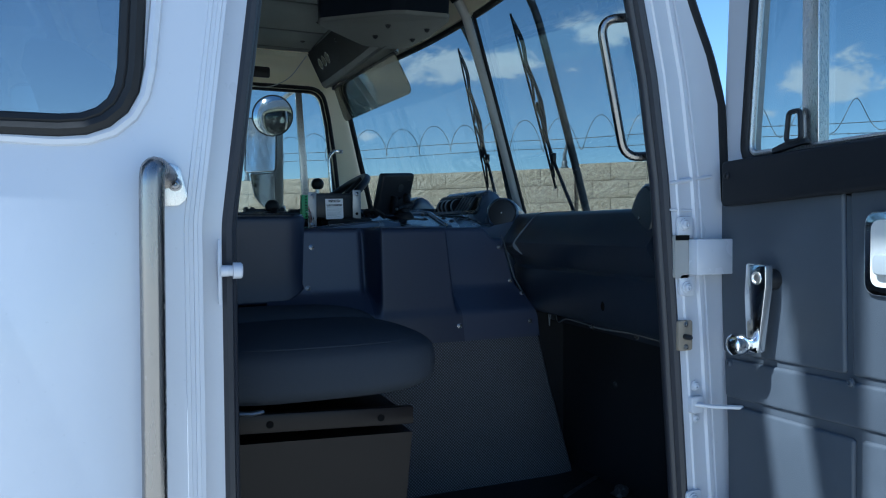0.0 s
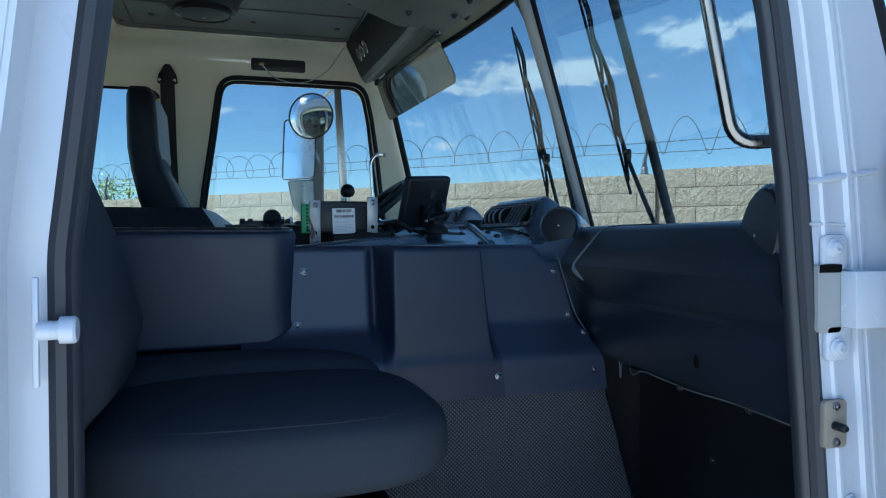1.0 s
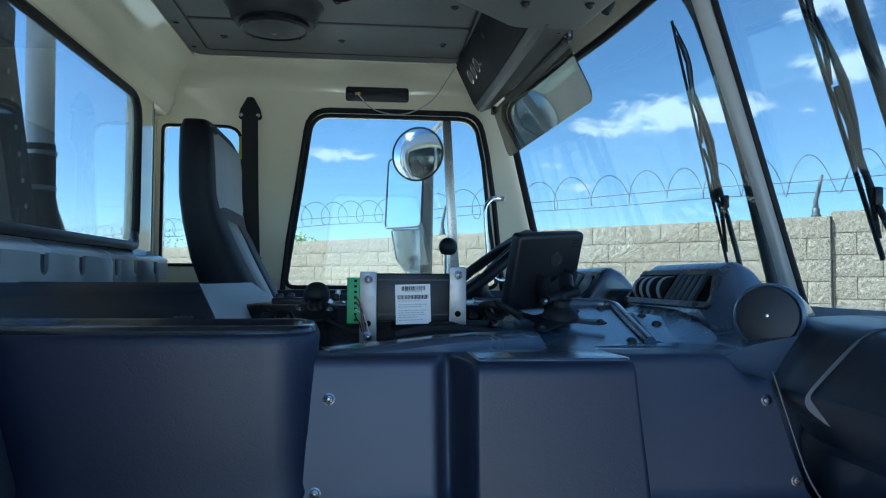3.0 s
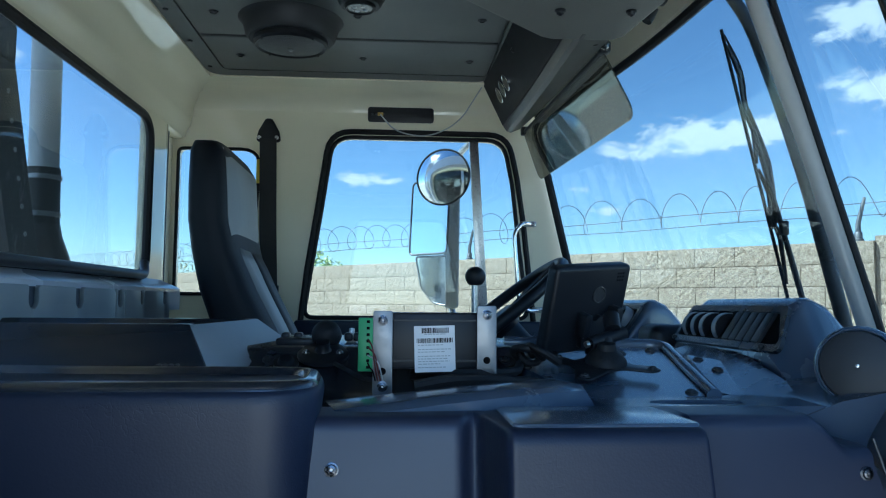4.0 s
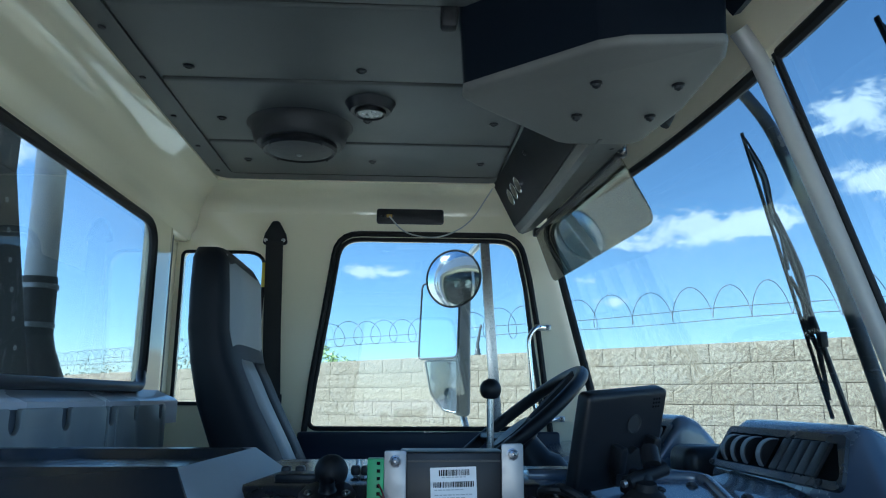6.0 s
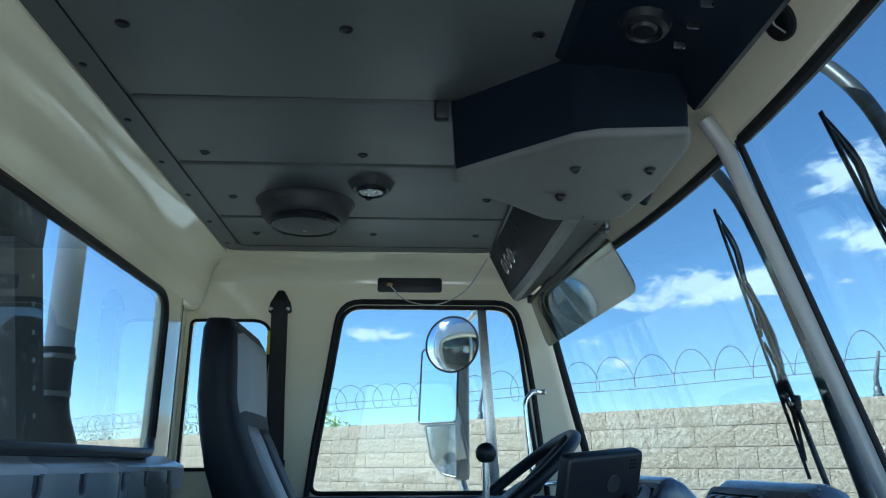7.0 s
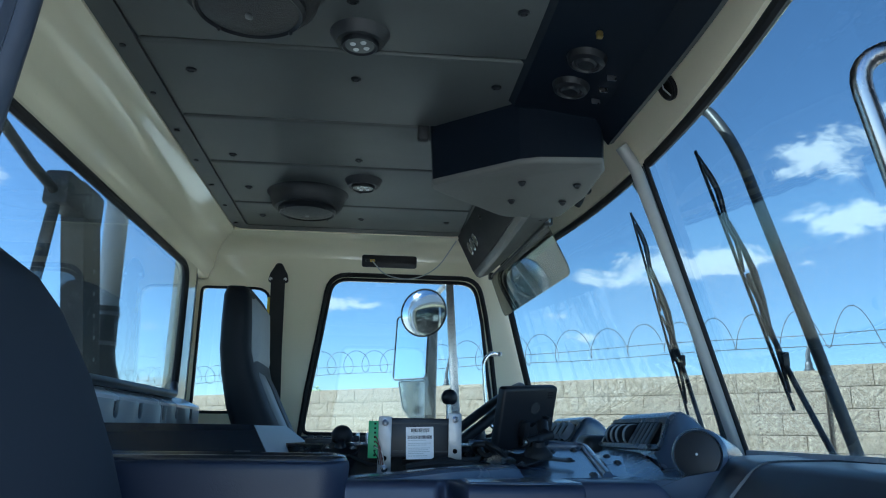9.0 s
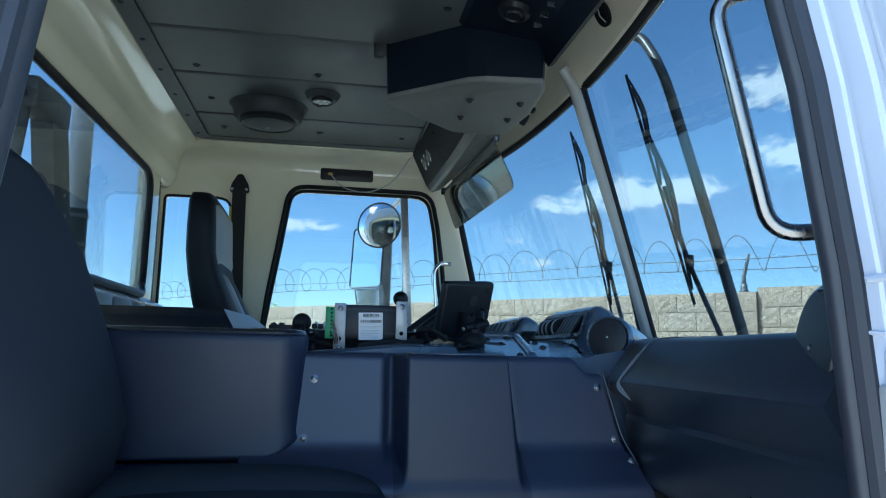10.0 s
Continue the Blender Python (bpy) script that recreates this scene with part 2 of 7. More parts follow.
link(_m.t, _mp.outputs[0], _c.inputs["Vector"])
_m.tint(_m.ramp(_c.outputs["Distance"], 0.42, 0.24), (0.125, 0.130, 0.150))
_m.relief(_m.ramp(_c.outputs["Distance"], 0.55, 0.15), 0.6, 0.002)
M_MAT = _m.m

# split-face concrete block
_m = Mat("split_face_block", (0.43, 0.345, 0.25), 0.92, spec=0.2)
_oi = _m.t.nodes.new("ShaderNodeObjectInfo")
_f = _m.noise(9, 8, 0.65)
_g = _m.noise(58, 6, 0.75)
_h = _m.noise(120, 3, 0.6)
_m.tint(_m.ramp(_oi.outputs["Random"], 0, 1, 0, 0.55), (0.48, 0.40, 0.30))
_m.tint(_m.ramp(_f.outputs["Fac"], 0.45, 0.72, 0, 0.4), (0.36, 0.275, 0.19))
_m.tint(_m.ramp(_g.outputs["Fac"], 0.50, 0.57, 0, 0.8), (0.60, 0.515, 0.40))
_m.tint(_m.ramp(_g.outputs["Fac"], 0.46, 0.40, 0, 0.75), (0.23, 0.175, 0.12))
_m.tint(_m.ramp(_h.outputs["Fac"], 0.40, 0.32, 0, 0.6), (0.17, 0.13, 0.09))
_m.relief(_g.outputs["Fac"], 1.0, 0.02)
_m.relief(_h.outputs["Fac"], 0.7, 0.006)
M_BLOCK = _m.m
_m = Mat("dull_mortar", (0.27, 0.215, 0.155), 0.95, spec=0.2)
_f = _m.noise(40, 5)
_m.tint(_m.ramp(_f.outputs["Fac"], 0.45, 0.7, 0, 0.5), (0.20, 0.155, 0.105))
M_MORTAR = _m.m

_m = Mat("yard_concrete", (0.45, 0.43, 0.39), 0.9, spec=0.3)
_f = _m.noise(0.6, 7, 0.6)
_g = _m.noise(22, 5, 0.6)
_m.tint(_m.ramp(_f.outputs["Fac"], 0.42, 0.7, 0, 0.5), (0.38, 0.36, 0.325))
_m.tint(_m.ramp(_g.outputs["Fac"], 0.55, 0.75, 0, 0.4), (0.23, 0.22, 0.205))
_m.relief(_g.outputs["Fac"], 0.4, 0.01)
M_YARD = _m.m


def flat(name, base, rough=0.5, metal_=0.0):
    m = Mat(name, base, rough, metal_)
    n = m.noise(40, 4)
    m.tint(m.ramp(n.outputs["Fac"], 0.5, 0.75, 0, 0.3), tuple(c * 0.8 for c in base))
    return m.m


M_PAPER = flat("white_paper_label", (0.80, 0.80, 0.80), 0.6)
M_INK = Mat("black_ink", (0.005, 0.005, 0.005), 0.8, spec=0.06).m
M_GREEN = flat("green_terminal_plastic", (0.05, 0.30, 0.10), 0.45)
M_RED = flat("red_wire", (0.11, 0.02, 0.018), 0.5)
M_YELLOW = flat("yellow_tag", (0.65, 0.50, 0.04), 0.5)
M_FOLIAGE = flat("pale_green_leaf", (0.46, 0.56, 0.20), 0.6)
M_DRY = flat("dry_twig_leaf", (0.34, 0.33, 0.20), 0.7)
M_BARK = flat("bark", (0.12, 0.09, 0.065), 0.9)
M_BRASS = flat("brass_fitting", (0.55, 0.38, 0.12), 0.3, 1.0)
M_LAMPFACE = flat("grey_lamp_reflector", (0.13, 0.135, 0.13), 0.2)
M_WEBBING = moulded("black_belt_webbing", (0.015, 0.015, 0.016), 0.7, 1500, 0.3, 0.1, False)
M_MIRROR = metal("mirror_glass", (0.90, 0.92, 0.92), 0.03)
for _n in M_MIRROR.node_tree.nodes:
    if _n.type == "BUMP":
        _n.inputs["Strength"].default_value = 0.0
M_SCREWGREY = flat("dull_grey_wire", (0.13, 0.13, 0.13), 0.6)
M_PALEGREY = flat("pale_grey_tag", (0.45, 0.46, 0.46), 0.5)
M_BROWNPL = flat("tan_plastic_switch", (0.22, 0.19, 0.15), 0.5)
_m = Mat("speaker_grille", (0.018, 0.018, 0.018), 0.45)
_v = _m.noise(420, kind="ShaderNodeTexVoronoi")
_m.tint(_m.ramp(_v.outputs["Distance"], 0.3, 0.5), (0.05, 0.05, 0.05))
_m.relief(_v.outputs["Distance"], 0.6, 0.002)
M_GRILLE = _m.m
M_SILVERPL = flat("satin_grey_plastic", (0.24, 0.26, 0.28), 0.34)
M_DIAL = flat("black_gauge_dial", (0.03, 0.03, 0.032), 0.25)
M_SEATBOX = moulded("dark_painted_steel", (0.010, 0.0075, 0.007), 0.30, 400, 0.05, 0.02, False, 0.16)
M_GUARD = moulded("dark_grey_painted_tube", (0.045, 0.047, 0.05), 0.4, 300, 0.06, 0.3, False)
M_RIM = moulded("glossy_rim_vinyl", (0.018, 0.023, 0.033), 0.22, 1800, 0.03, 0.03, False, 0.9)
for _n in M_DASHLOW.node_tree.nodes:
    if _n.type == "BSDF_PRINCIPLED":
        _n.inputs["Coat Weight"].default_value = 0.25
        _n.inputs["Coat Roughness"].default_value = 0.3
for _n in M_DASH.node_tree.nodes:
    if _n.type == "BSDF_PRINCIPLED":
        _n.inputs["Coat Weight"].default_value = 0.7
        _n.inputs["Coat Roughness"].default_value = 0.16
for _n in M_RIM.node_tree.nodes:
    if _n.type == "BSDF_PRINCIPLED":
        _n.inputs["Coat Weight"].default_value = 0.9
        _n.inputs["Coat Roughness"].default_value = 0.12
M_DARKSTEEL = metal("worn_stainless", (0.27, 0.255, 0.245), 0.22, (1, 1, 0.2))
M_REARTRIM = moulded("blue_grey_rear_trim", (0.19, 0.21, 0.225), 0.32, 1400, 0.05, 0.15, False)
M_GREYPIPE = painted("grey_intake_pipe", (0.52, 0.54, 0.56), 0.4, 0.1)
_m = Mat("dusty_black_steel", (0.022, 0.023, 0.026), 0.55)
_s = _m.noise(38, 6, 0.7, (1.0, 1.0, 0.35))
_m.tint(_m.ramp(_s.outputs["Fac"], 0.56, 0.68, 0, 0.8), (0.22, 0.22, 0.22))
M_DUSTY = _m.m
M_SKYGLASS = M_MIRROR
M_CLEARMIRROR = M_MIRROR
# mirror with a grey base in place of the darker things it would reflect
M_DIMMIRROR = metal("dimmed_mirror_glass", (0.50, 0.53, 0.54), 0.06)

# ---- modelling helpers ----
def part(name, bm, material, parent=None, label="", smooth=True, kind="", angle=38):
    """Links a bmesh as ONE mesh object under a thing or a part."""
    me = bpy.data.meshes.new(name)
    bm.normal_update()
    bm.to_mesh(me)
    bm.free()
    me.materials.append(material)
    if smooth:
        me.shade_smooth()
        lim = radians(angle)
        bm2 = bmesh.new()
        bm2.from_mesh(me)
        for e in bm2.edges:
            if len(e.link_faces) == 2 and e.calc_face_angle(0) > lim:
                e.smooth = False
        bm2.to_mesh(me)
        bm2.free()
    ob = new(name, me)
    ob.parent = parent
    return tagged(ob, label, "", "", kind)


def thing(name, label, category, group="", kind=""):
    return tagged(new(name), label, category, group, kind)


def basis(o, u, v):
    """A frame at o with axes u, v and their cross product."""
    u, v = Vector(u).normalized(), Vector(v)
    w = u.cross(v).normalized()
    v = w.cross(u)
    return Matrix.Translation(o) @ Matrix((u, v, w)).transposed().to_4x4()


def rounded(pts, r, n=5):
    """A 2D polygon with its corners rounded; r: one radius or one for each corner."""
    out = []
    k = len(pts)
    rs = r if isinstance(r, (list, tuple)) else [r] * k
    for i in range(k):
        p, a, b = Vector(pts[i]), Vector(pts[i - 1]), Vector(pts[(i + 1) % k])
        d1, d2 = (a - p), (b - p)
        l1, l2 = d1.length, d2.length
        d1.normalize(), d2.normalize()
        cosv = max(-0.9999, min(0.9999, d1.dot(d2)))
        half = math.acos(cosv) / 2
        t = min(rs[i] / math.tan(half), l1 * 0.48, l2 * 0.48)
        if rs[i] <= 0 or t < 1e-5:
            out.append((p.x, p.y))
            continue
        p1, p2 = p + d1 * t, p + d2 * t
        for j in range(n + 1):
            s = j / n
            q = p1 * (1 - s) ** 2 + p * 2 * s * (1 - s) + p2 * s ** 2
            out.append((q.x, q.y))
    return out


def rect(x0, y0, x1, y1):
    return [(x0, y0), (x1, y0), (x1, y1), (x0, y1)]


def add_prism(bm, poly, depth, m=None, bevel=0.0, seg=2):
    """A polygon in the local xy plane, drawn out along local z by depth."""
    m = m or Matrix.Identity(4)
    lo = [bm.verts.new(m @ Vector((x, y, 0))) for x, y in poly]
    hi = [bm.verts.new(m @ Vector((x, y, depth))) for x, y in poly]
    fs = [bm.faces.new(lo[::-1]), bm.faces.new(hi)]
    k = len(poly)
    for i in range(k):
        fs.append(bm.faces.new((lo[i], lo[(i + 1) % k], hi[(i + 1) % k], hi[i])))
    bmesh.ops.recalc_face_normals(bm, faces=fs)
    if bevel > 0:
        es = [e for f in fs[:2] for e in f.edges]
        bmesh.ops.bevel(bm, geom=list(set(es)), offset=bevel, segments=seg, profile=0.5, affect="EDGES", clamp_overlap=True)
    return bm


def add_box(bm, c, size, m=None, bevel=0.0, seg=2):
    mm = (m or Matrix.Identity(4)) @ Matrix.Translation(c) @ Matrix.Diagonal((*size, 1))
    r = bmesh.ops.create_cube(bm, size=1.0, matrix=mm)
    if bevel > 0:
        es = list({e for v in r["verts"] for e in v.link_edges})
        bmesh.ops.bevel(bm, geom=es, offset=bevel, segments=seg, profile=0.5, affect="EDGES", clamp_overlap=True)
    return bm


def add_tube(bm, pts, r, n=10, closed=False, caps=True, flat_=1.0):
    """A tube along points; r: one radius or one for each point."""
    pts = [Vector(p) for p in pts]
    k = len(pts)
    rs = r if isinstance(r, (list, tuple)) else [r] * k
    tang = []
    for i in range(k):
        a = pts[i - 1] if (i > 0 or closed) else pts[i]
        b = pts[(i + 1) % k] if (i < k - 1 or closed) else pts[i]
        tang.append((b - a).normalized())
    up = Vector((0, 0, 1)) if abs(tang[0].z) < 0.9 else Vector((1, 0, 0))
    nrm = (up - tang[0] * up.dot(tang[0])).normalized()
    rings = []
    for i in range(k):
        nrm = (nrm - tang[i] * nrm.dot(tang[i])).normalized()
        bi = tang[i].cross(nrm)
        rings.append([bm.verts.new(pts[i] + (nrm * math.cos(2 * math.pi * j / n) * flat_ + bi * math.sin(2 * math.pi * j / n)) * rs[i]) for j in range(n)])
    for i in range(k if closed else k - 1):
        a, b = rings[i], rings[(i + 1) % k]
        for j in range(n):
            bm.faces.new((a[j], a[(j + 1) % n], b[(j + 1) % n], b[j]))
    if caps and not closed:
        bm.faces.new(rings[0][::-1])
        bm.faces.new(rings[-1])
    return bm


def bent(pts, r, n=6):
    """Rounds the corners of a 3D line."""
    pts = [Vector(p) for p in pts]
    out = [pts[0]]
    for i in range(1, len(pts) - 1):
        p, a, b = pts[i], pts[i - 1], pts[i + 1]
        t = min(r, (a - p).length * 0.49, (b - p).length * 0.49)
        p1, p2 = p + (a - p).normalized() * t, p + (b - p).normalized() * t
        for j in range(n + 1):
            s = j / n
            out.append(p1 * (1 - s) ** 2 + p * 2 * s * (1 - s) + p2 * s ** 2)
    out.append(pts[-1])
    return out


def add_lathe(bm, prof, m=None, n=24, sx=1.0, sy=1.0):
    """Turns a profile of (radius, height) about local z."""
    m = m or Matrix.Identity(4)
    rings = []
    for r, z in prof:
        if r < 1e-6:
            rings.append([bm.verts.new(m @ Vector((0, 0, z)))])
        else:
            rings.append([bm.verts.new(m @ Vector((sx * r * math.cos(2 * math.pi * j / n), sy * r * math.sin(2 * math.pi * j / n), z))) for j in range(n)])
    fs = []
    for a, b in zip(rings, rings[1:]):
        for j in range(n):
            p, q = a[j % len(a)], a[(j + 1) % len(a)]
            s, t = b[(j + 1) % len(b)], b[j % len(b)]
            vs = []
            for v in (p, q, s, t):
                if v not in vs:
                    vs.append(v)
            if len(vs) > 2:
                fs.append(bm.faces.new(vs))
    bmesh.ops.recalc_face_normals(bm, faces=fs)
    return bm


def add_loft(bm, loops, caps=True, closed=True):
    """Skins a row of point loops of equal length."""
    rings = [[bm.verts.new(p) for p in lp] for lp in loops]
    k = len(rings[0])
    fs = []
    for a, b in zip(rings, rings[1:]):
        for j in range(k if closed else k - 1):
            fs.append(bm.faces.new((a[j], a[(j + 1) % k], b[(j + 1) % k], b[j])))
    if caps:
        fs.append(bm.faces.new(rings[0][::-1]))
        fs.append(bm.faces.new(rings[-1]))
    bmesh.ops.recalc_face_normals(bm, faces=fs)
    return bm


def add_plate(bm, outer, holes, depth, m):
    """A flat plate in local xy with openings that go through it, drawn out along local z."""
    t = bmesh.new()
    for lp in (outer, *holes):
        vs = [t.verts.new((x, y, 0)) for x, y in lp]
        for i in range(len(vs)):
            t.edges.new((vs[i], vs[(i + 1) % len(vs)]))
    bmesh.ops.triangle_fill(t, use_beauty=True, use_dissolve=False, edges=t.edges[:], normal=(0, 0, 1))
    r = bmesh.ops.extrude_face_region(t, geom=t.faces[:])
    bmesh.ops.translate(t, verts=[v for v in r["geom"] if isinstance(v, bmesh.types.BMVert)], vec=(0, 0, depth))
    bmesh.ops.recalc_face_normals(t, faces=t.faces[:])
    me = bpy.data.meshes.new("tmp")
    t.transform(m)
    t.to_mesh(me)
    t.free()
    bm.from_mesh(me)
    bpy.data.meshes.remove(me)
    return bm


def at3(poly, m, w=0.0):
    return [m @ Vector((x, y, w)) for x, y in poly]


def grown(poly, d):
    """A closed 2D polygon pushed outwards by d."""
    k = len(poly)
    area = sum(poly[i][0] * poly[(i + 1) % k][1] - poly[(i + 1) % k][0] * poly[i][1] for i in range(k))
    s = 1 if area > 0 else -1
    out = []
    for i in range(k):
        a, b = Vector(poly[i - 1]), Vector(poly[(i + 1) % k])
        t = (b - a).normalized()
        out.append((poly[i][0] + s * t.y * d, poly[i][1] - s * t.x * d))
    return out


def screw(parent, p, nrm, r=0.006, mat=None, name="screw", deep=0.004):
    """A domed screw head with a washer."""
    nrm = Vector(nrm).normalized()
    side = Vector((0, 0, 1)) if abs(nrm.z) < 0.9 else Vector((1, 0, 0))
    u = side.cross(nrm).normalized()
    m = basis(p, u, nrm.cross(u))
    bm = bmesh.new()
    add_lathe(bm, [(r * 1.25, -0.001), (r * 1.25, deep * 0.3), (r * 0.95, deep * 0.4), (r * 0.8, deep * 0.85), (r * 0.4, deep), (r * 0.28, deep * 0.55), (0, deep * 0.5)], m, 12)
    return part(name, bm, mat or M_SCREW, parent)


def soft_box(c, size, p=4.0, n=10, m=None):
    """Loops for a pillow-like block: a superellipse solid."""
    m = m or Matrix.Identity(4)
    loops = []
    for i in range(n * 2 + 1):
        a = -math.pi / 2 + math.pi * i / (n * 2)
        z = math.copysign(abs(math.sin(a)) ** (2 / p), math.sin(a))
        k = max(0.02, abs(math.cos(a)) ** (2 / p))
        lp = []
        for j in range(n * 4):
            b = 2 * math.pi * j / (n * 4)
            x = math.copysign(abs(math.cos(b)) ** (2 / p), math.cos(b))
            y = math.copysign(abs(math.sin(b)) ** (2 / p), math.sin(b))
            lp.append(m @ Vector((c[0] + x * k * size[0] / 2, c[1] + y * k * size[1] / 2, c[2] + z * size[2] / 2)))
        loops.append(lp)
    return loops

# ---- the yard: ground, block wall, wire ----
bm = bmesh.new()
add_plate(bm, rounded(rect(-900, -900, 900, 900), 0), [], 0.02, Matrix.Translation((0, 0, -0.02)))
part("ground", bm, M_YARD, None, "pale dusty concrete yard around the truck", False, "structure")

WALL_P, WALL_D = Vector((3.716, 5.867, 0)), Vector((0.69343, -0.72052, 0))
WALL_N = Vector((-0.72052, -0.69343, 0))                     # the face that looks to the truck
STEP_S = 1.36                                                # along the wall: beyond this it is a little higher and set back

# ---- the cab shell ----
Y_IN, Y_MID, Y_OUT = 1.12, 1.16, 1.21
SIDE = basis((0, 0, 0), (1, 0, 0), (0, 0, 1))                # local: x, z of the world; depth towards -y


def glass_x(y, z):
    """The windshield's inner face: raked, and bowed back at its ends."""
    return 1.02 + 0.23 * (2.675 - z) - 0.135 * (y / 1.1) ** 2 - 0.035 * (max(0.0, abs(y) - 0.75) / 0.335) ** 2


DOOR_IN = [(0.112, 1.31), (0.112, 1.96), (0.152, 2.28), (0.185, 2.60), (0.745, 2.60), (0.812, 2.357), (0.843, 2.22), (0.869, 2.04), (0.893, 1.75), (0.925, 1.31)]
DOOR_OUT = [(0.078, 1.27), (0.078, 1.965), (0.118, 2.29), (0.15, 2.645), (0.80, 2.645), (0.905, 2.357), (0.968, 2.22), (1.018, 2.04), (1.045, 1.75), (1.065, 1.27)]
R_DOOR = [0.03, 0.25, 0.3, 0.07, 0.07, 0.3, 0.3, 0.3, 0.3, 0.03]
QUARTER = [(-0.245, 2.085), (-0.012, 2.085), (0.0, 2.30), (0.012, 2.545), (-0.245, 2.545)]
R_Q = [0.02, 0.075, 0.3, 0.06, 0.02]
SIDE_OUTER = [(-0.275, 1.0), (1.17, 1.0), (1.16, 1.27)] + DOOR_OUT[:4] + [(0.80, 2.645), (0.82, 2.70), (0.78, 2.80), (-0.275, 2.80)]
R_SIDE = [0.01, 0.01, 0.01, 0.03, 0.25, 0.3, 0.07, 0.01, 0.02, 0.02, 0.01]


q_hole = rounded(QUARTER, R_Q)
d_in = rounded(DOOR_IN, R_DOOR)
# the driver's side: door opening, and a pillar that ends behind the glass
DRV = [(0.128, 1.31), (0.136, 1.96), (0.158, 2.17), (0.187, 2.36), (0.222, 2.612), (0.800, 2.612), (0.830, 2.47), (0.852, 2.315), (0.880, 2.04), (0.905, 1.75), (0.935, 1.31)]
drv_in = rounded(DRV, [0.03, 0.25, 0.3, 0.3, 0.085, 0.085, 0.3, 0.3, 0.3, 0.3, 0.03])
DRV_INNER = [(-0.262, 1.0), (1.13, 1.0), (1.12, 1.95), (1.034, 1.99), (0.888, 2.64), (0.87, 2.79), (-0.262, 2.79)]
DRV_OUTER = [(-0.275, 1.0), (1.16, 1.0), (1.14, 1.95), (1.0, 1.99), (0.85, 2.66), (0.83, 2.80), (-0.275, 2.80)]
INNER_OUTER = [(-0.262, 1.0), (1.13, 1.0), (1.12, 1.90), (0.995, 2.0), (0.985, 2.18), (0.958, 2.265), (0.922, 2.341), (0.81, 2.60), (0.79, 2.70), (0.77, 2.79), (-0.262, 2.79)]

bm = bmesh.new()
add_plate(bm, INNER_OUTER, [d_in, q_hole], Y_MID - Y_IN, SIDE @ Matrix.Translation((0, 0, Y_IN)))
part("wall_passenger_inner", bm, M_WHITE, None, "white painted door jamb with rolled edge", True, "structure", 30)
bm = bmesh.new()
add_plate(bm, rounded(SIDE_OUTER, R_SIDE), [grown(q_hole, 0.003)], Y_OUT - Y_MID, SIDE @ Matrix.Translation((0, 0, Y_MID)))
bmesh.ops.bevel(bm, geom=[e for e in bm.edges if len(e.link_faces) == 2 and e.calc_face_angle(0) > 1.0 and all(v.co.y < -Y_OUT + 0.001 for v in e.verts)], offset=0.012, segments=3, profile=0.5, affect="EDGES", clamp_overlap=True)
skin = part("wall_passenger", bm, M_WHITE, None, "glossy white painted outer cab side", True, "structure", 30)
# pressed bead round the quarter window, and the pressed lines of the jamb
bm = bmesh.new()
add_tube(bm, at3(rounded(grown(QUARTER, 0.034), [0.02, 0.105, 0.3, 0.08, 0.02]), SIDE, Y_OUT - 0.001), 0.008, 8, True)
part("pressed_bead", bm, M_WHITE, skin)
for k, dx in enumerate((0.008, 0.019)):
    bm = bmesh.new()
    line = [(x - dx, z) for x, z in rounded(DOOR_OUT[:4], [0, 0.25, 0.3, 0])]
    add_tube(bm, at3(line, SIDE, Y_OUT - 0.0025), 0.0045, 6)
    part("pressed_line", bm, M_WHITE, skin)
jamb = thing("door_jamb_trim", "white pressed steel hinge pillar with hinge bolts", "door jamb", "", "structure")
for k, (dx, w) in enumerate(((0.022, 0.004), (0.058, 0.006), (0.072, 0.004))):
    bm = bmesh.new()
    line = [(x + dx, z) for x, z in rounded(DOOR_IN[5:], [0, 0.3, 0.3, 0.3, 0])]
    add_tube(bm, at3(line, SIDE, Y_MID), w, 6)
    part("pressed_rib", bm, M_WHITE, jamb)

bm = bmesh.new()
add_plate(bm, DRV_INNER, [drv_in, q_hole], Y_MID - Y_IN, SIDE @ Matrix.Translation((0, 0, -Y_MID)))
part("wall_driver_inner", bm, M_CREAM, None, "cream painted inner cab side", True, "structure", 30)
bm = bmesh.new()
add_plate(bm, DRV_OUTER, [grown(drv_in, 0.003), grown(QUARTER, 0.03)], Y_OUT - Y_MID, SIDE @ Matrix.Translation((0, 0, -Y_OUT)))
part("wall_driver", bm, M_WHITE, None, "white painted outer cab side", True, "structure", 30)

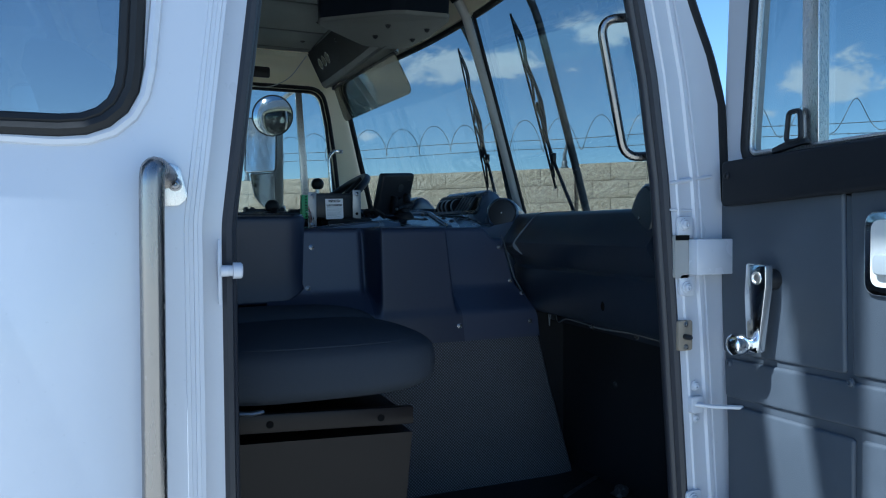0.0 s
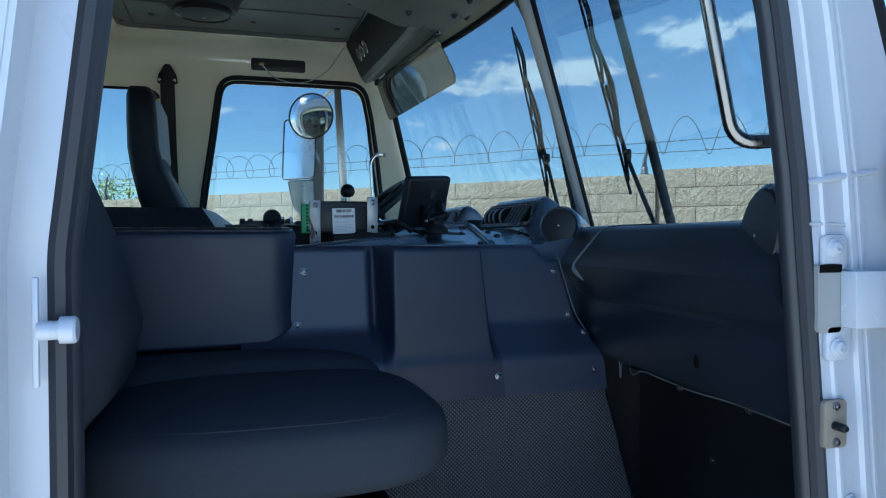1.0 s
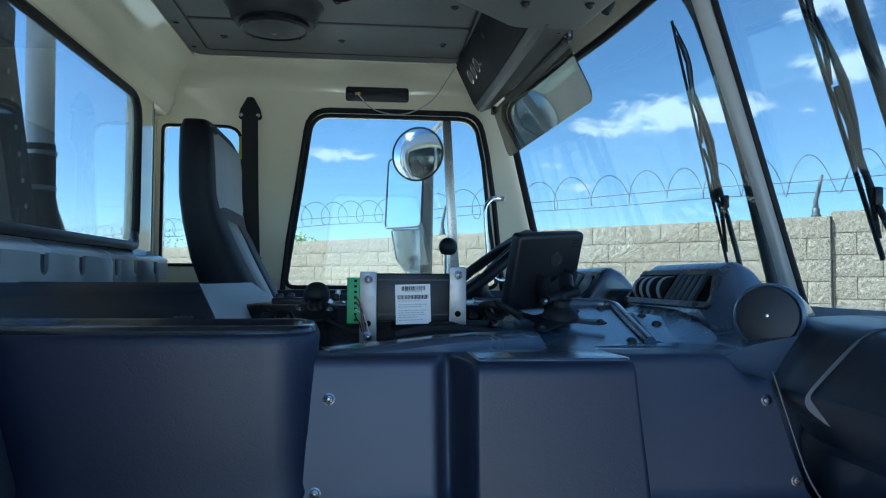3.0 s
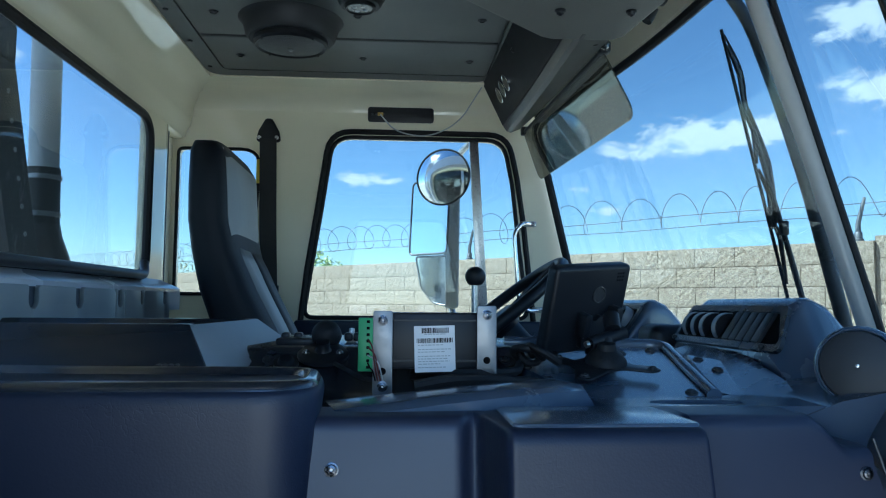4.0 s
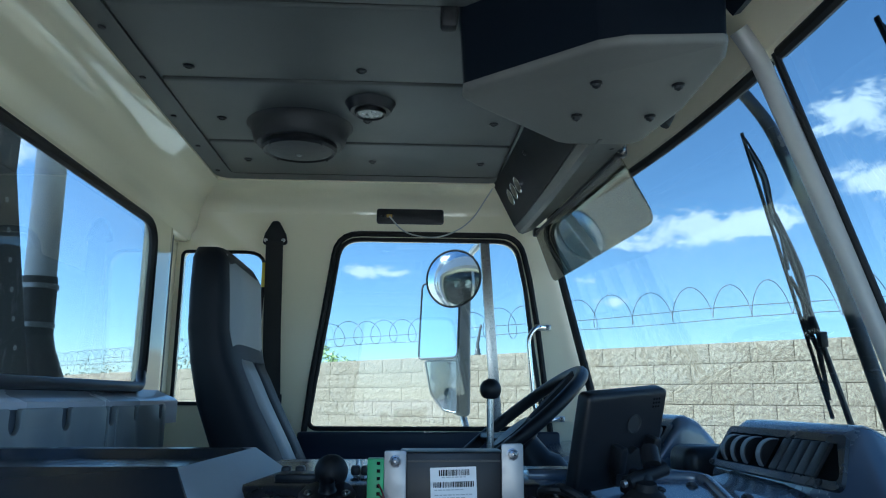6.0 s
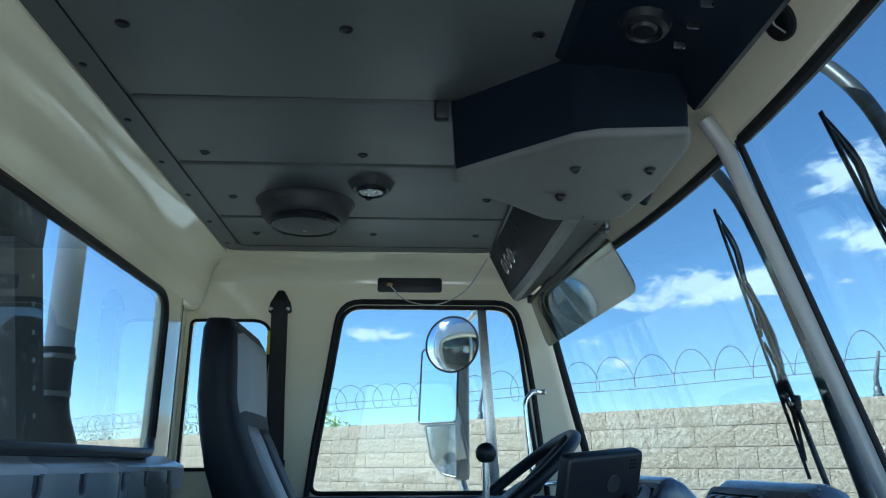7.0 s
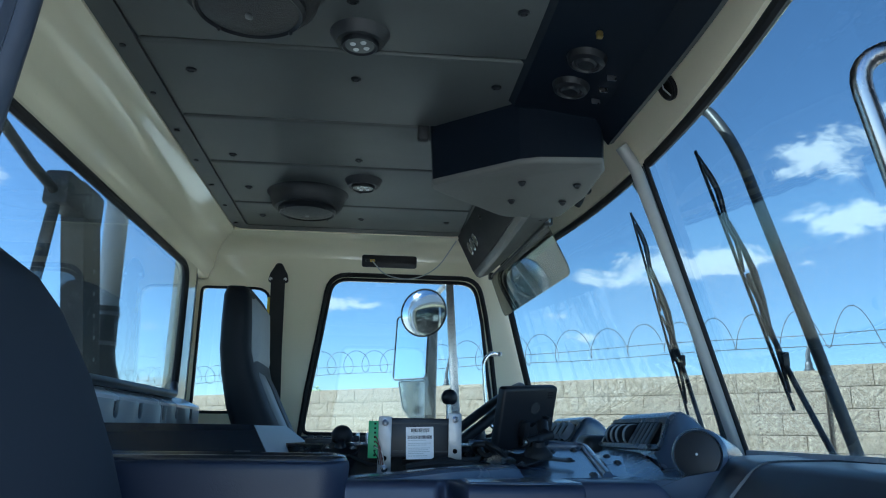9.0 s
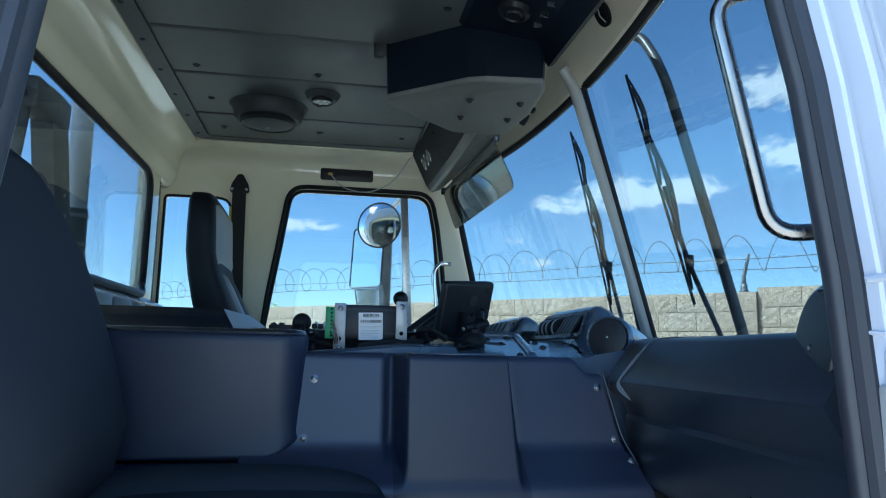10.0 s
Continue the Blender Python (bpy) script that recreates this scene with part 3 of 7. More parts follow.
# rear wall with its wide window
REAR = basis((-0.225, 0, 0), (0, 1, 0), (0, 0, 1))           # local: y, z of the world; depth towards +x
RW = rounded(rect(-0.80, 2.122, 0.80, 2.552), 0.075)
bm = bmesh.new()
add_plate(bm, rect(-0.94, 1.0, 0.94, 2.70), [RW], 0.012, REAR @ Matrix.Translation((0, 0, -0.012)))
part("wall_rear", bm, M_CREAM, None, "cream painted rear cab wall", True, "structure", 30)
for s in (-1, 1):
    bm = bmesh.new()
    add_prism(bm, [(-0.225, s * 0.94), (-0.228, s * 0.965), (-0.262, s * 1.0), (-0.262, s * 1.12), (-0.275, s * 1.21), (-0.30, s * 1.18), (-0.30, s * 0.94)], 1.75, Matrix.Translation((0, 0, 1.0)))
    part("corner_pillar", bm, M_CREAM, None, "cream painted rear corner pillar", True, "structure", 30)
    bm = bmesh.new()
    add_box(bm, (-0.243, s * 0.985, 2.30), (0.004, 0.045, 0.52), pose(0, 0, 0) @ Matrix.Translation((-0.243, s * 0.985, 0)) @ Matrix.Rotation(s * 0.78, 4, "Z") @ Matrix.Translation((0.243, -s * 0.985, 0)), 0.001)
    part("trim", bm, M_ALU, None, "bright aluminium corner strip", True, "structure")

for s in (-1, 1):
    bm = bmesh.new()
    add_box(bm, (-0.2615, s * 1.03, 2.672), (0.078, 0.19, 0.205), None, 0.018, 3)
    part("corner_fill", bm, M_CREAM, None, "cream painted corner over the quarter window", True, "structure", 60)

# roof, coves and windshield header
bm = bmesh.new()
add_prism(bm, rounded([(-0.29, -1.20), (0.88, -1.20), (1.02, -0.6), (1.05, 0), (1.02, 0.6), (0.88, 1.20), (-0.29, 1.20)], 0.05), 0.04, Matrix.Translation((0, 0, 2.785)), 0.015, 3)
part("roof", bm, M_WHITE, None, "white painted cab roof", True, "structure")
for s, mat in ((-1, M_CREAM), (1, M_CREAM)):
    bm = bmesh.new()
    prof = [(1.1225, 2.615), (1.121, 2.665), (1.112, 2.695), (1.085, 2.718), (1.04, 2.727), (0.977, 2.730), (0.977, 2.775), (1.1225, 2.775)]
    add_loft(bm, [[Vector((x, s * y, z)) for y, z in prof] for x in np.linspace(-0.245, 0.93, 14)])
    part("cove", bm, mat, None, "cream painted roof cove over the door", True, "structure", 50)
bm = bmesh.new()
prof = [(-0.2245, 2.575), (-0.219, 2.60), (-0.208, 2.615), (-0.205, 2.635), (-0.198, 2.68), (-0.178, 2.712), (-0.15, 2.726), (-0.117, 2.730), (-0.117, 2.776), (-0.2245, 2.776)]
add_loft(bm, [[Vector((x, y, z)) for x, z in prof] for y in np.linspace(-1.118, 1.118, 24)])
part("cove_rear", bm, M_CREAM, None, "glossy cream roof cove over the rear window", True, "structure", 50)
bm = bmesh.new()
loops = []
for y in np.linspace(-1.14, 1.14, 33):
    b = -0.135 * (y / 1.1) ** 2
    loops.append([Vector((x + b, y, z)) for x, z in [(0.90, 2.776), (0.945, 2.772), (0.962, 2.765), (0.985, 2.742), (1.012, 2.695), (1.022, 2.668), (1.06, 2.664), (1.075, 2.70), (1.03, 2.785), (0.90, 2.785)]])
add_loft(bm, loops)
part("windshield_header", bm, M_CREAM, None, "cream painted header over the windshield", True, "structure", 40)

# floor and the plates that close the cab below
bm = bmesh.new()
add_box(bm, (0.45, 0, 1.28), (1.42, 2.40, 0.04))
part("floor", bm, M_RUBBER, None, "black rubber cab floor mat", False, "structure")
bm = bmesh.new()
loops = []
for y in np.linspace(-1.19, 1.19, 25):
    b = -0.135 * (y / 1.1) ** 2
    loops.append([Vector((x + b, y, z)) for x, z in [(1.20, 1.0), (1.185, 2.0), (1.215, 2.0), (1.24, 1.9), (1.25, 1.0)]])
add_loft(bm, loops)
part("front_panel", bm, M_WHITE, None, "white painted front panel of the cab", True, "structure")

# ---- headliner: grooved panels, one mesh ----
bm = bmesh.new()
SEAMS = [-0.965, -0.65, -0.335, 0.0, 0.293, 0.65, 0.965]
add_prism(bm, rounded(rect(-0.118, -0.978, 0.715, 0.978), 0.05), 0.03, Matrix.Translation((0, 0, 2.741)), 0.006, 2)
for a, b in zip(SEAMS, SEAMS[1:]):
    g = 0.0048
    y0, y1 = a + g + (0.045 if a < -0.9 else 0), b - g - (0.045 if b > 0.9 else 0)
    add_prism(bm, rounded(rect(-0.062, y0, 0.70, y1), 0.012), 0.012, Matrix.Translation((0, 0, 2.7325)), 0.007, 3)
# the border strip
add_plate(bm, rounded(rect(-0.116, -0.976, 0.713, 0.976), 0.05), [rounded(rect(-0.066, -0.926, 0.704, 0.926), 0.03)], 0.010, Matrix.Translation((0, 0, 2.735)))
part("ceiling", bm, M_LINER, None, "dark grey padded headliner with pressed seams", True, "structure", 25)
clips = thing("headliner_fastener_set", "black push-in fasteners holding the headliner", "fasteners", "", "structure")
for y in (-0.80, -0.5, -0.222, 0.238, 0.499, 0.79):
    for x in (0.011, 0.343, 0.637):
        bm = bmesh.new()
        add_lathe(bm, [(0.0115, 0.001), (0.011, -0.0025), (0.007, -0.004), (0.006, -0.002), (0, -0.0015)], Matrix.Translation((x, y, 2.7335)), 12)
        part("fastener", bm, M_PLASTIC, clips)
for y in np.arange(-0.9, 0.95, 0.2):
    bm = bmesh.new()
    add_lathe(bm, [(0.007, 0.001), (0.006, -0.003), (0, -0.004)], Matrix.Translation((-0.098, y, 2.735)), 10)
    part("fastener", bm, M_PLASTIC, clips)

# ---- windows ----


def seal(name, poly, m, r, parent, w=0.0, mat=None):
    bm = bmesh.new()
    add_tube(bm, at3(poly, m, w), r, 8, True)
    return part(name, bm, mat or M_RUBBER, parent)


def pane(name, poly, depth, m, parent, mat=None, label=""):
    bm = bmesh.new()
    add_prism(bm, poly, depth, m)
    ob = part(name, bm, mat or M_GLASS, parent, label, False)
    ob.visible_shadow = False
    return ob


win = thing("window_rear", "wide rear cab window in a black rubber seal", "window", "", "structure")
pane("pane", grown(RW, 0.004), 0.005, REAR @ Matrix.Translation((0, 0, -0.008)), win, M_DUSTGLASS, "dusty rear window glass")
seal("seal", grown(RW, -0.002), REAR, 0.0115, win, 0.004)
for s, nm in ((-1, "passenger"), (1, "driver")):
    win = thing("window_quarter_" + nm, "quarter window behind the door in a black rubber seal", "window", "", "structure")
    m = SIDE @ Matrix.Translation((0, 0, -s * (Y_MID + (0.012 if s < 0 else -0.03))))
    pane("pane", grown(q_hole, 0.006), 0.005, m, win, M_QUARTER if s < 0 else None)
    if s < 0:
        seal("seal", grown(q_hole, -0.001), SIDE, 0.009, win, -s * (Y_OUT - 0.002))
        seal("seal", grown(q_hole, 0.010), SIDE, 0.010, win, -s * (Y_OUT + 0.002))
    seal("seal", grown(q_hole, -0.002), SIDE, 0.0055, win, -s * (Y_IN - 0.001))

# windshield in two panes with a post between them
ws = thing("windshield", "two-piece raked windshield in black rubber seals", "windshield", "", "structure")


def mid_y(z):
    """The centre post leans a little across the cab."""
    return -0.002 - (2.675 - z) * 0.11


for side in (-1, 1):
    bm = bmesh.new()
    loops = []
    for t in np.linspace(0, 1, 13):
        lp = []
        for z, d in ((1.985, 0.020), (2.35, 0.020), (2.667, 0.020), (2.667, 0.025), (2.35, 0.025), (1.985, 0.025)):
            y = (mid_y(z) + side * 0.003) * (1 - t) + side * 1.085 * t
            lp.append(Vector((glass_x(y, z) + d, y, z)))
        loops.append(lp)
    add_loft(bm, loops)
    ob = part("pane", bm, M_GLASS, ws, "clear windshield glass", False)
    ob.visible_shadow = False
    bm = bmesh.new()
    ym = lambda z: mid_y(z) + side * 0.022
    edge = [(ym(2.662) * (1 - t) + side * 1.03 * t, 2.662) for t in np.linspace(0, 1, 13)] + [(side * 1.06, 2.655), (side * 1.078, 2.635), (side * 1.085, 2.60)] + [(side * 1.085, z) for z in np.linspace(2.52, 2.05, 6)] + [(ym(1.975) * (1 - t) + side * 1.085 * t, 1.975) for t in np.linspace(1, 0, 11)]
    add_tube(bm, [Vector((glass_x(y, z) + 0.018, y, z)) for y, z in edge], 0.0125, 8)
    part("seal", bm, M_RUBBER, ws)
    bm = bmesh.new()
    add_tube(bm, [Vector((glass_x(mid_y(z), z) + 0.012, mid_y(z) + side * 0.0135, z)) for z in np.linspace(1.975, 2.662, 7)], 0.0065, 8)
    part("seal", bm, M_RUBBER, ws)
bm = bmesh.new()
post = [Vector((glass_x(-0.02, 2.70) - 0.035, -0.012, 2.705))] + [Vector((glass_x(mid_y(z), z) - k, mid_y(z), z)) for z, k in ((2.66, 0.010), (2.3, -0.003), (1.96, -0.004))]
add_tube(bm, bent(post, 0.05), 0.0155, 14)
part("post", bm, M_POST, ws, "painted steel centre post")

# ---- passenger door opening: seal, jamb hardware ----
ds = thing("door_seal", "black rubber door seal round the open doorway", "door seal", "", "structure")
bm = bmesh.new()
add_tube(bm, at3(grown(d_in, -0.004), SIDE, Y_MID - 0.022), 0.0135, 10, True)
part("seal", bm, M_DOORSEAL, ds)
bm = bmesh.new()
add_tube(bm, at3(grown(d_in, -0.001), SIDE, Y_MID - 0.008), 0.0105, 8, True)
part("seal_lip", bm, M_DOORSEAL, ds)

bm = bmesh.new()
add_tube(bm, bent([(x + 0.018, -1.135, z) for x, z in ((1.00, 1.99), (0.985, 2.18), (0.958, 2.265), (0.922, 2.341), (0.81, 2.60), (0.79, 2.68))], 0.03), 0.020, 10)
part("pillar_gasket", bm, M_RUBBER, ds)

striker = thing("door_striker", "white painted door striker pin with a steel head", "striker")
bm = bmesh.new()
add_box(bm, (0.102, -1.176, 1.898), (0.005, 0.006, 0.088), None, 0.0015)
part("plate", bm, M_WHITE, striker)
bm = bmesh.new()
add_lathe(bm, [(0.0078, -0.003), (0.0078, 0.013), (0.0112, 0.0135), (0.0112, 0.024), (0.0095, 0.026), (0, 0.026)], basis((0.106, -1.175, 1.899), (0, 1, 0), (0, 0, 1)), 20)
part("pin", bm, M_WHITE, striker)

rail = thing("grab_rail", "long vertical brushed stainless grab rail on the cab side", "grab rail")
bm = bmesh.new()
add_tube(bm, bent([(0.036, -1.212, 2.02), (0.019, -1.25, 2.035), (0.018, -1.25, 1.98), (0.013, -1.25, 1.2), (0.036, -1.212, 1.18)], 0.035), 0.0148, 14)
part("tube", bm, M_DARKSTEEL, rail)
bm = bmesh.new()
add_prism(bm, rounded([(0.018, 2.045), (0.052, 2.035), (0.062, 1.995), (0.050, 1.985), (0.018, 1.985)], 0.012), 0.006, SIDE @ Matrix.Translation((0, 0, Y_OUT)), 0.001)
part("bracket", bm, M_STEEL, rail)
screw(rail, (0.046, -1.217, 2.012), (0, -1, 0), 0.007)

# hinges on the front pillar
for z, hx in ((1.900, 0.0), (1.40, 0.022)):
    hinge = thing("jamb_hinge", "white painted bolted door hinge", "hinge", "door hinges")
    for dz, bz, x0 in ((0.053, 0.058, 0.888), (-0.050, -0.055, 0.893)):
        bm = bmesh.new()
        add_prism(bm, rounded(rect(x0 + hx, z + dz - 0.020, x0 + hx + 0.036, z + dz + 0.020), 0.008), 0.006, SIDE @ Matrix.Translation((0, 0, Y_MID + 0.001)), 0.002)
        part("lug", bm, M_WHITE, hinge)
        screw(hinge, (x0 + hx + 0.015, -Y_MID - 0.007, z + bz), (0, -1, 0), 0.009, M_WHITE, "bolt", 0.008)
    bm = bmesh.new()
    add_box(bm, (0.956 + hx, -1.178, z), (0.088, 0.022, 0.064), None, 0.002)
    part("arm", bm, M_WHITE, hinge)
    bm = bmesh.new()
    add_prism(bm, rounded(rect(0.881 + hx, z - 0.038, 0.914 + hx, z + 0.040), 0.006), 0.0065, SIDE @ Matrix.Translation((0, 0, Y_MID + 0.0005)))
    part("slot", bm, M_GREYPAINT, hinge)
    bm = bmesh.new()
    add_prism(bm, rect(0.883 + hx, z + 0.030, 0.914 + hx, z + 0.039), 0.007, SIDE @ Matrix.Translation((0, 0, Y_MID + 0.0008)))
    part("slot_gap", bm, M_INK, hinge)
bm = bmesh.new()
add_tube(bm, [(0.874, -1.161, 2.032), (0.90, -1.161, 2.036), (0.925, -1.161, 2.040), (0.971, -1.161, 2.046)], [0.003, 0.005, 0.004, 0.003], 8)
part("weld_bead", bm, M_WHITE, jamb)
bm = bmesh.new()
add_tube(bm, [(0.872, -1.160, 1.985), (0.925, -1.160, 1.984)], 0.0025, 6)
part("weld_bead", bm, M_WHITE, jamb)
sw = thing("door_light_switch", "tan plastic courtesy light switch on the pillar", "switch")
bm = bmesh.new()
add_prism(bm, rounded(rect(0.889, 1.731, 0.921, 1.786), 0.006), 0.009, SIDE @ Matrix.Translation((0, 0, Y_MID)), 0.002)
part("body", bm, M_BROWNPL, sw)
bm = bmesh.new()
add_lathe(bm, [(0.005, 0), (0.005, 0.014), (0.003, 0.017), (0, 0.017)], basis((0.903, -Y_MID - 0.009, 1.757), (1, 0, 0), (0, 0, 1)), 12)
part("plunger", bm, M_PLASTIC, sw)
for z in (1.738, 1.779):
    screw(sw, (0.905, -Y_MID - 0.009, z), (0, -1, 0), 0.004)
stay = thing("door_check_strap", "white painted door check strap with bolts", "door check")
bm = bmesh.new()
add_tube(bm, [(0.925, -1.168, 1.632), (0.95, -1.19, 1.630), (1.0, -1.212, 1.628)], 0.004, 6)
part("strap", bm, M_WHITE, stay)
bm = bmesh.new()
add_prism(bm, rounded(rect(0.917, 1.616, 0.945, 1.646), 0.004), 0.012, SIDE @ Matrix.Translation((0, 0, Y_MID)), 0.002)
part("bracket", bm, M_WHITE, stay)
for z in (1.664, 1.604):
    screw(stay, (0.934, -Y_MID, z), (0, -1, 0), 0.008, M_WHITE, "bolt", 0.007)

# grab handle inside the hinge pillar
gh = thing("pillar_grab_handle", "bent steel grab handle on the front pillar", "grab handle")
bm = bmesh.new()
add_tube(bm, bent([(0.846, -1.105, 2.338), (0.783, -1.080, 2.333), (0.838, -1.080, 2.084), (0.892, -1.105, 2.087)], 0.035), 0.0085, 12)
part("tube", bm, M_DARKSTEEL, gh)
for p in ((0.848, -1.108, 2.338), (0.890, -1.108, 2.087)):
    bm = bmesh.new()
    add_lathe(bm, [(0.017, 0), (0.017, 0.006), (0.013, 0.012), (0, 0.012)], basis((p[0], -1.121, p[2]), (1, 0, 0), (0, 0, -1)), 14)
    part("foot", bm, M_STEEL, gh)

# ---- the open passenger door ----
DO = Vector((1.008, -1.19, 0))
DD = Vector((-0.105, -0.995, 0)).normalized()
DM = basis(DO, DD, (0, 0, 1))                               # local: along the door, up; depth = DD x up
inw = -1 if DM.to_3x3().col[2].x > 0 else 1                 # which way along local z the inner face looks
door = thing("door_passenger", "open cab door with grey padded vinyl lining", "door", "", "structure")
W0, W1 = -0.022, 0.86
WIN = rounded([(0.018, 2.072), (0.80, 2.072), (0.755, 2.56), (0.060, 2.56)], [0.03, 0.05, 0.05, 0.05])
door_poly = rounded([(W0, 1.30), (W1, 1.30), (W1, 1.97), (0.80, 2.62), (-0.022, 2.62), (-0.044, 2.20), (-0.042, 2.04)], [0.02, 0.02, 0.2, 0.07, 0.07, 0.2, 0.1])
bm = bmesh.new()
add_plate(bm, door_poly, [grown(WIN, 0.012)], 0.035, DM @ Matrix.Translation((0, 0, -inw * 0.040 if inw > 0 else 0.005)))
part("shell", bm, M_WHITE, door, "white painted door shell")


def on_door(poly, z0, depth, bevel=0.0):
    """A slab on the door's inner face: z0 above it, depth thick, towards the room."""
    b = bmesh.new()
    m = DM @ (Matrix.Translation((0, 0, z0)) if inw > 0 else Matrix.Translation((0, 0, -z0)) @ Matrix.Diagonal((1, 1, -1, 1)))
    return add_prism(b, poly, depth, m, bevel, 3)


bm = on_door(rounded([(-0.004, 1.31), (0.84, 1.31), (0.84, 2.0), (-0.044, 2.0)], 0.02), -0.004, 0.012, 0.004)
part("lining", bm, M_GREYPL, door, "blue-grey padded vinyl lining")
for poly in ([(-0.025, 1.722), (0.249, 1.733), (0.243, 2.005), (-0.040, 1.995)], [(0.260, 1.733), (0.83, 1.755), (0.83, 2.02), (0.254, 2.005)], [(-0.018, 1.640), (0.83, 1.690), (0.83, 1.745), (-0.022, 1.712)], [(-0.005, 1.33), (0.266, 1.33), (0.266, 1.640), (-0.014, 1.628)], [(0.277, 1.33), (0.83, 1.33), (0.83, 1.678), (0.277, 1.642)]):
    bm = on_door(rounded(poly, 0.008), 0.004, 0.010, 0.005)
    part("pad", bm, M_GREYPL, door)
bm = on_door(rounded([(-0.005, 1.990), (0.85, 2.030), (0.85, 2.084), (-0.005, 2.071)], [0.008, 0.01, 0.02, 0.010]), -0.002, 0.038, 0.008)
part("top_rail", bm, M_SEATBLACK, door, "black padded door top rail")
seal_w = bmesh.new()
add_tube(seal_w, at3(grown(WIN, 0.006), DM, inw * -0.006), 0.0125, 10, True)
part("window_seal", seal_w, M_RUBBER, door)
ch = bmesh.new()
add_tube(ch, at3(grown(WIN, -0.010), DM, inw * -0.002), 0.0055, 8, True)
part("window_channel", ch, M_STEEL, door)
pg = bmesh.new()
add_prism(pg, WIN, 0.005, DM @ Matrix.Translation((0, 0, -inw * 0.02)))
ob = part("window_pane", pg, M_GLASS, door, "clear door glass", False)
ob.visible_shadow = False
bm = on_door([(0.149, 2.085), (0.183, 2.085), (0.181, 2.56), (0.147, 2.56)], -0.020, 0.022, 0.002)
part("division_bar", bm, M_STEEL, door, "steel division bar of the vent window")
latch = on_door(rounded([(0.094, 2.076), (0.150, 2.084), (0.168, 2.086), (0.166, 2.094), (0.128, 2.094), (0.112, 2.090), (0.094, 2.085)], 0.003), -0.002, 0.014, 0.002)
lt = part("vent_latch", latch, M_PLASTIC, door, "black vent window latch")
cm_l = DM @ (Matrix.Identity(4) if inw > 0 else Matrix.Diagonal((1, 1, -1, 1)))
bm = bmesh.new()
add_tube(bm, [cm_l @ Vector((u, z, 0.010)) for u, z in rounded([(0.124, 2.092), (0.156, 2.092), (0.154, 2.140), (0.130, 2.140)], 0.008)], 0.0042, 8, True)
part("latch_loop", bm, M_PLASTIC, lt)
bm = bmesh.new()
add_lathe(bm, [(0.004, 0.0), (0.0045, 0.004), (0.002, 0.009), (0, 0.009)], cm_l @ Matrix.Translation((0.094, 2.081, 0.004)) @ Matrix.Rotation(-math.pi / 2, 4, "Y"), 10)
part("latch_tip", bm, M_STEEL, lt)
# window crank
cm = DM @ (Matrix.Identity(4) if inw > 0 else Matrix.Diagonal((1, 1, -1, 1)))
bm = bmesh.new()
add_lathe(bm, [(0.018, 0.012), (0.018, 0.030), (0.014, 0.036), (0, 0.036)], cm @ Matrix.Translation((0.104, 1.865, 0)), 18)
boss = part("crank_boss", bm, M_PLASTIC, door)
bm = bmesh.new()
arm = rounded([(0.078, 1.892), (0.124, 1.892), (0.124, 1.855), (0.107, 1.742), (0.080, 1.742), (0.074, 1.84)], 0.006)
add_prism(bm, arm, 0.016, cm @ Matrix.Translation((0, 0, 0.034)), 0.003, 2)
part("crank_arm", bm, M_CHROME, door, "chrome window crank arm")
bm = bmesh.new()
add_lathe(bm, [(0.009, 0.045), (0.011, 0.056), (0.017, 0.064), (0.019, 0.074), (0.017, 0.084), (0.008, 0.090), (0, 0.090)], cm @ Matrix.Translation((0.088, 1.756, 0)), 18)
part("crank_knob", bm, M_CHROME, door, "worn chrome crank knob")
bm = bmesh.new()
add_lathe(bm, [(0.011, 0.050), (0.011, 0.0515), (0.008, 0.0525), (0.0065, 0.0505), (0, 0.050)], cm @ Matrix.Translation((0.104, 1.868, 0)), 14)
part("crank_screw", bm, M_STEEL, door)
# inner release handle in its chrome dish
bm = on_door(rounded(rect(0.285, 1.855, 0.425, 1.975), 0.022), 0.014, 0.007, 0.003)
part("handle_dish", bm, M_CHROME, door, "chrome door release dish")
bm = on_door(rounded(rect(0.299, 1.868, 0.412, 1.962), 0.016), 0.0195, 0.004)
part("handle_recess", bm, M_PALEGREY, door)
bm = on_door(rounded(rect(0.31, 1.885, 0.40, 1.915), 0.01), 0.022, 0.012, 0.003)
part("handle_lever", bm, M_SILVERPL, door)
nrm = DM.to_3x3().col[2] * inw
for u, z in ((-0.007, 1.704), (0.259, 1.722), (0.012, 2.045), (0.271, 1.40)):
    p = DM @ Vector((u, z, inw * (0.014 if z < 2 else 0.036)))
    screw(door, p, nrm, 0.006, M_GREYPL if z < 2 else M_PLASTIC)

# ---- driver's door, closed ----
dd = thing("door_driver", "closed driver's door with cream window frame", "door", "", "structure")
DW = [(0.153, 2.015), (0.862, 2.015), (0.832, 2.25), (0.812, 2.44), (0.783, 2.590), (0.236, 2.590), (0.204, 2.36), (0.175, 2.17)]
R_DW = [0.03, 0.03, 0.3, 0.3, 0.07, 0.07, 0.3, 0.3]
dw = rounded(DW, R_DW)
bm = bmesh.new()
add_plate(bm, grown(drv_in, -0.004), [dw], 0.045, SIDE @ Matrix.Translation((0, 0, -1.165)))
part("shell", bm, M_CREAM, dd, "cream painted door frame", True, "", 30)
seal("window_seal", grown(dw, -0.001), SIDE, 0.007, dd, -1.119)
seal("door_seal", grown(drv_in, -0.005), SIDE, 0.009, dd, -1.117)
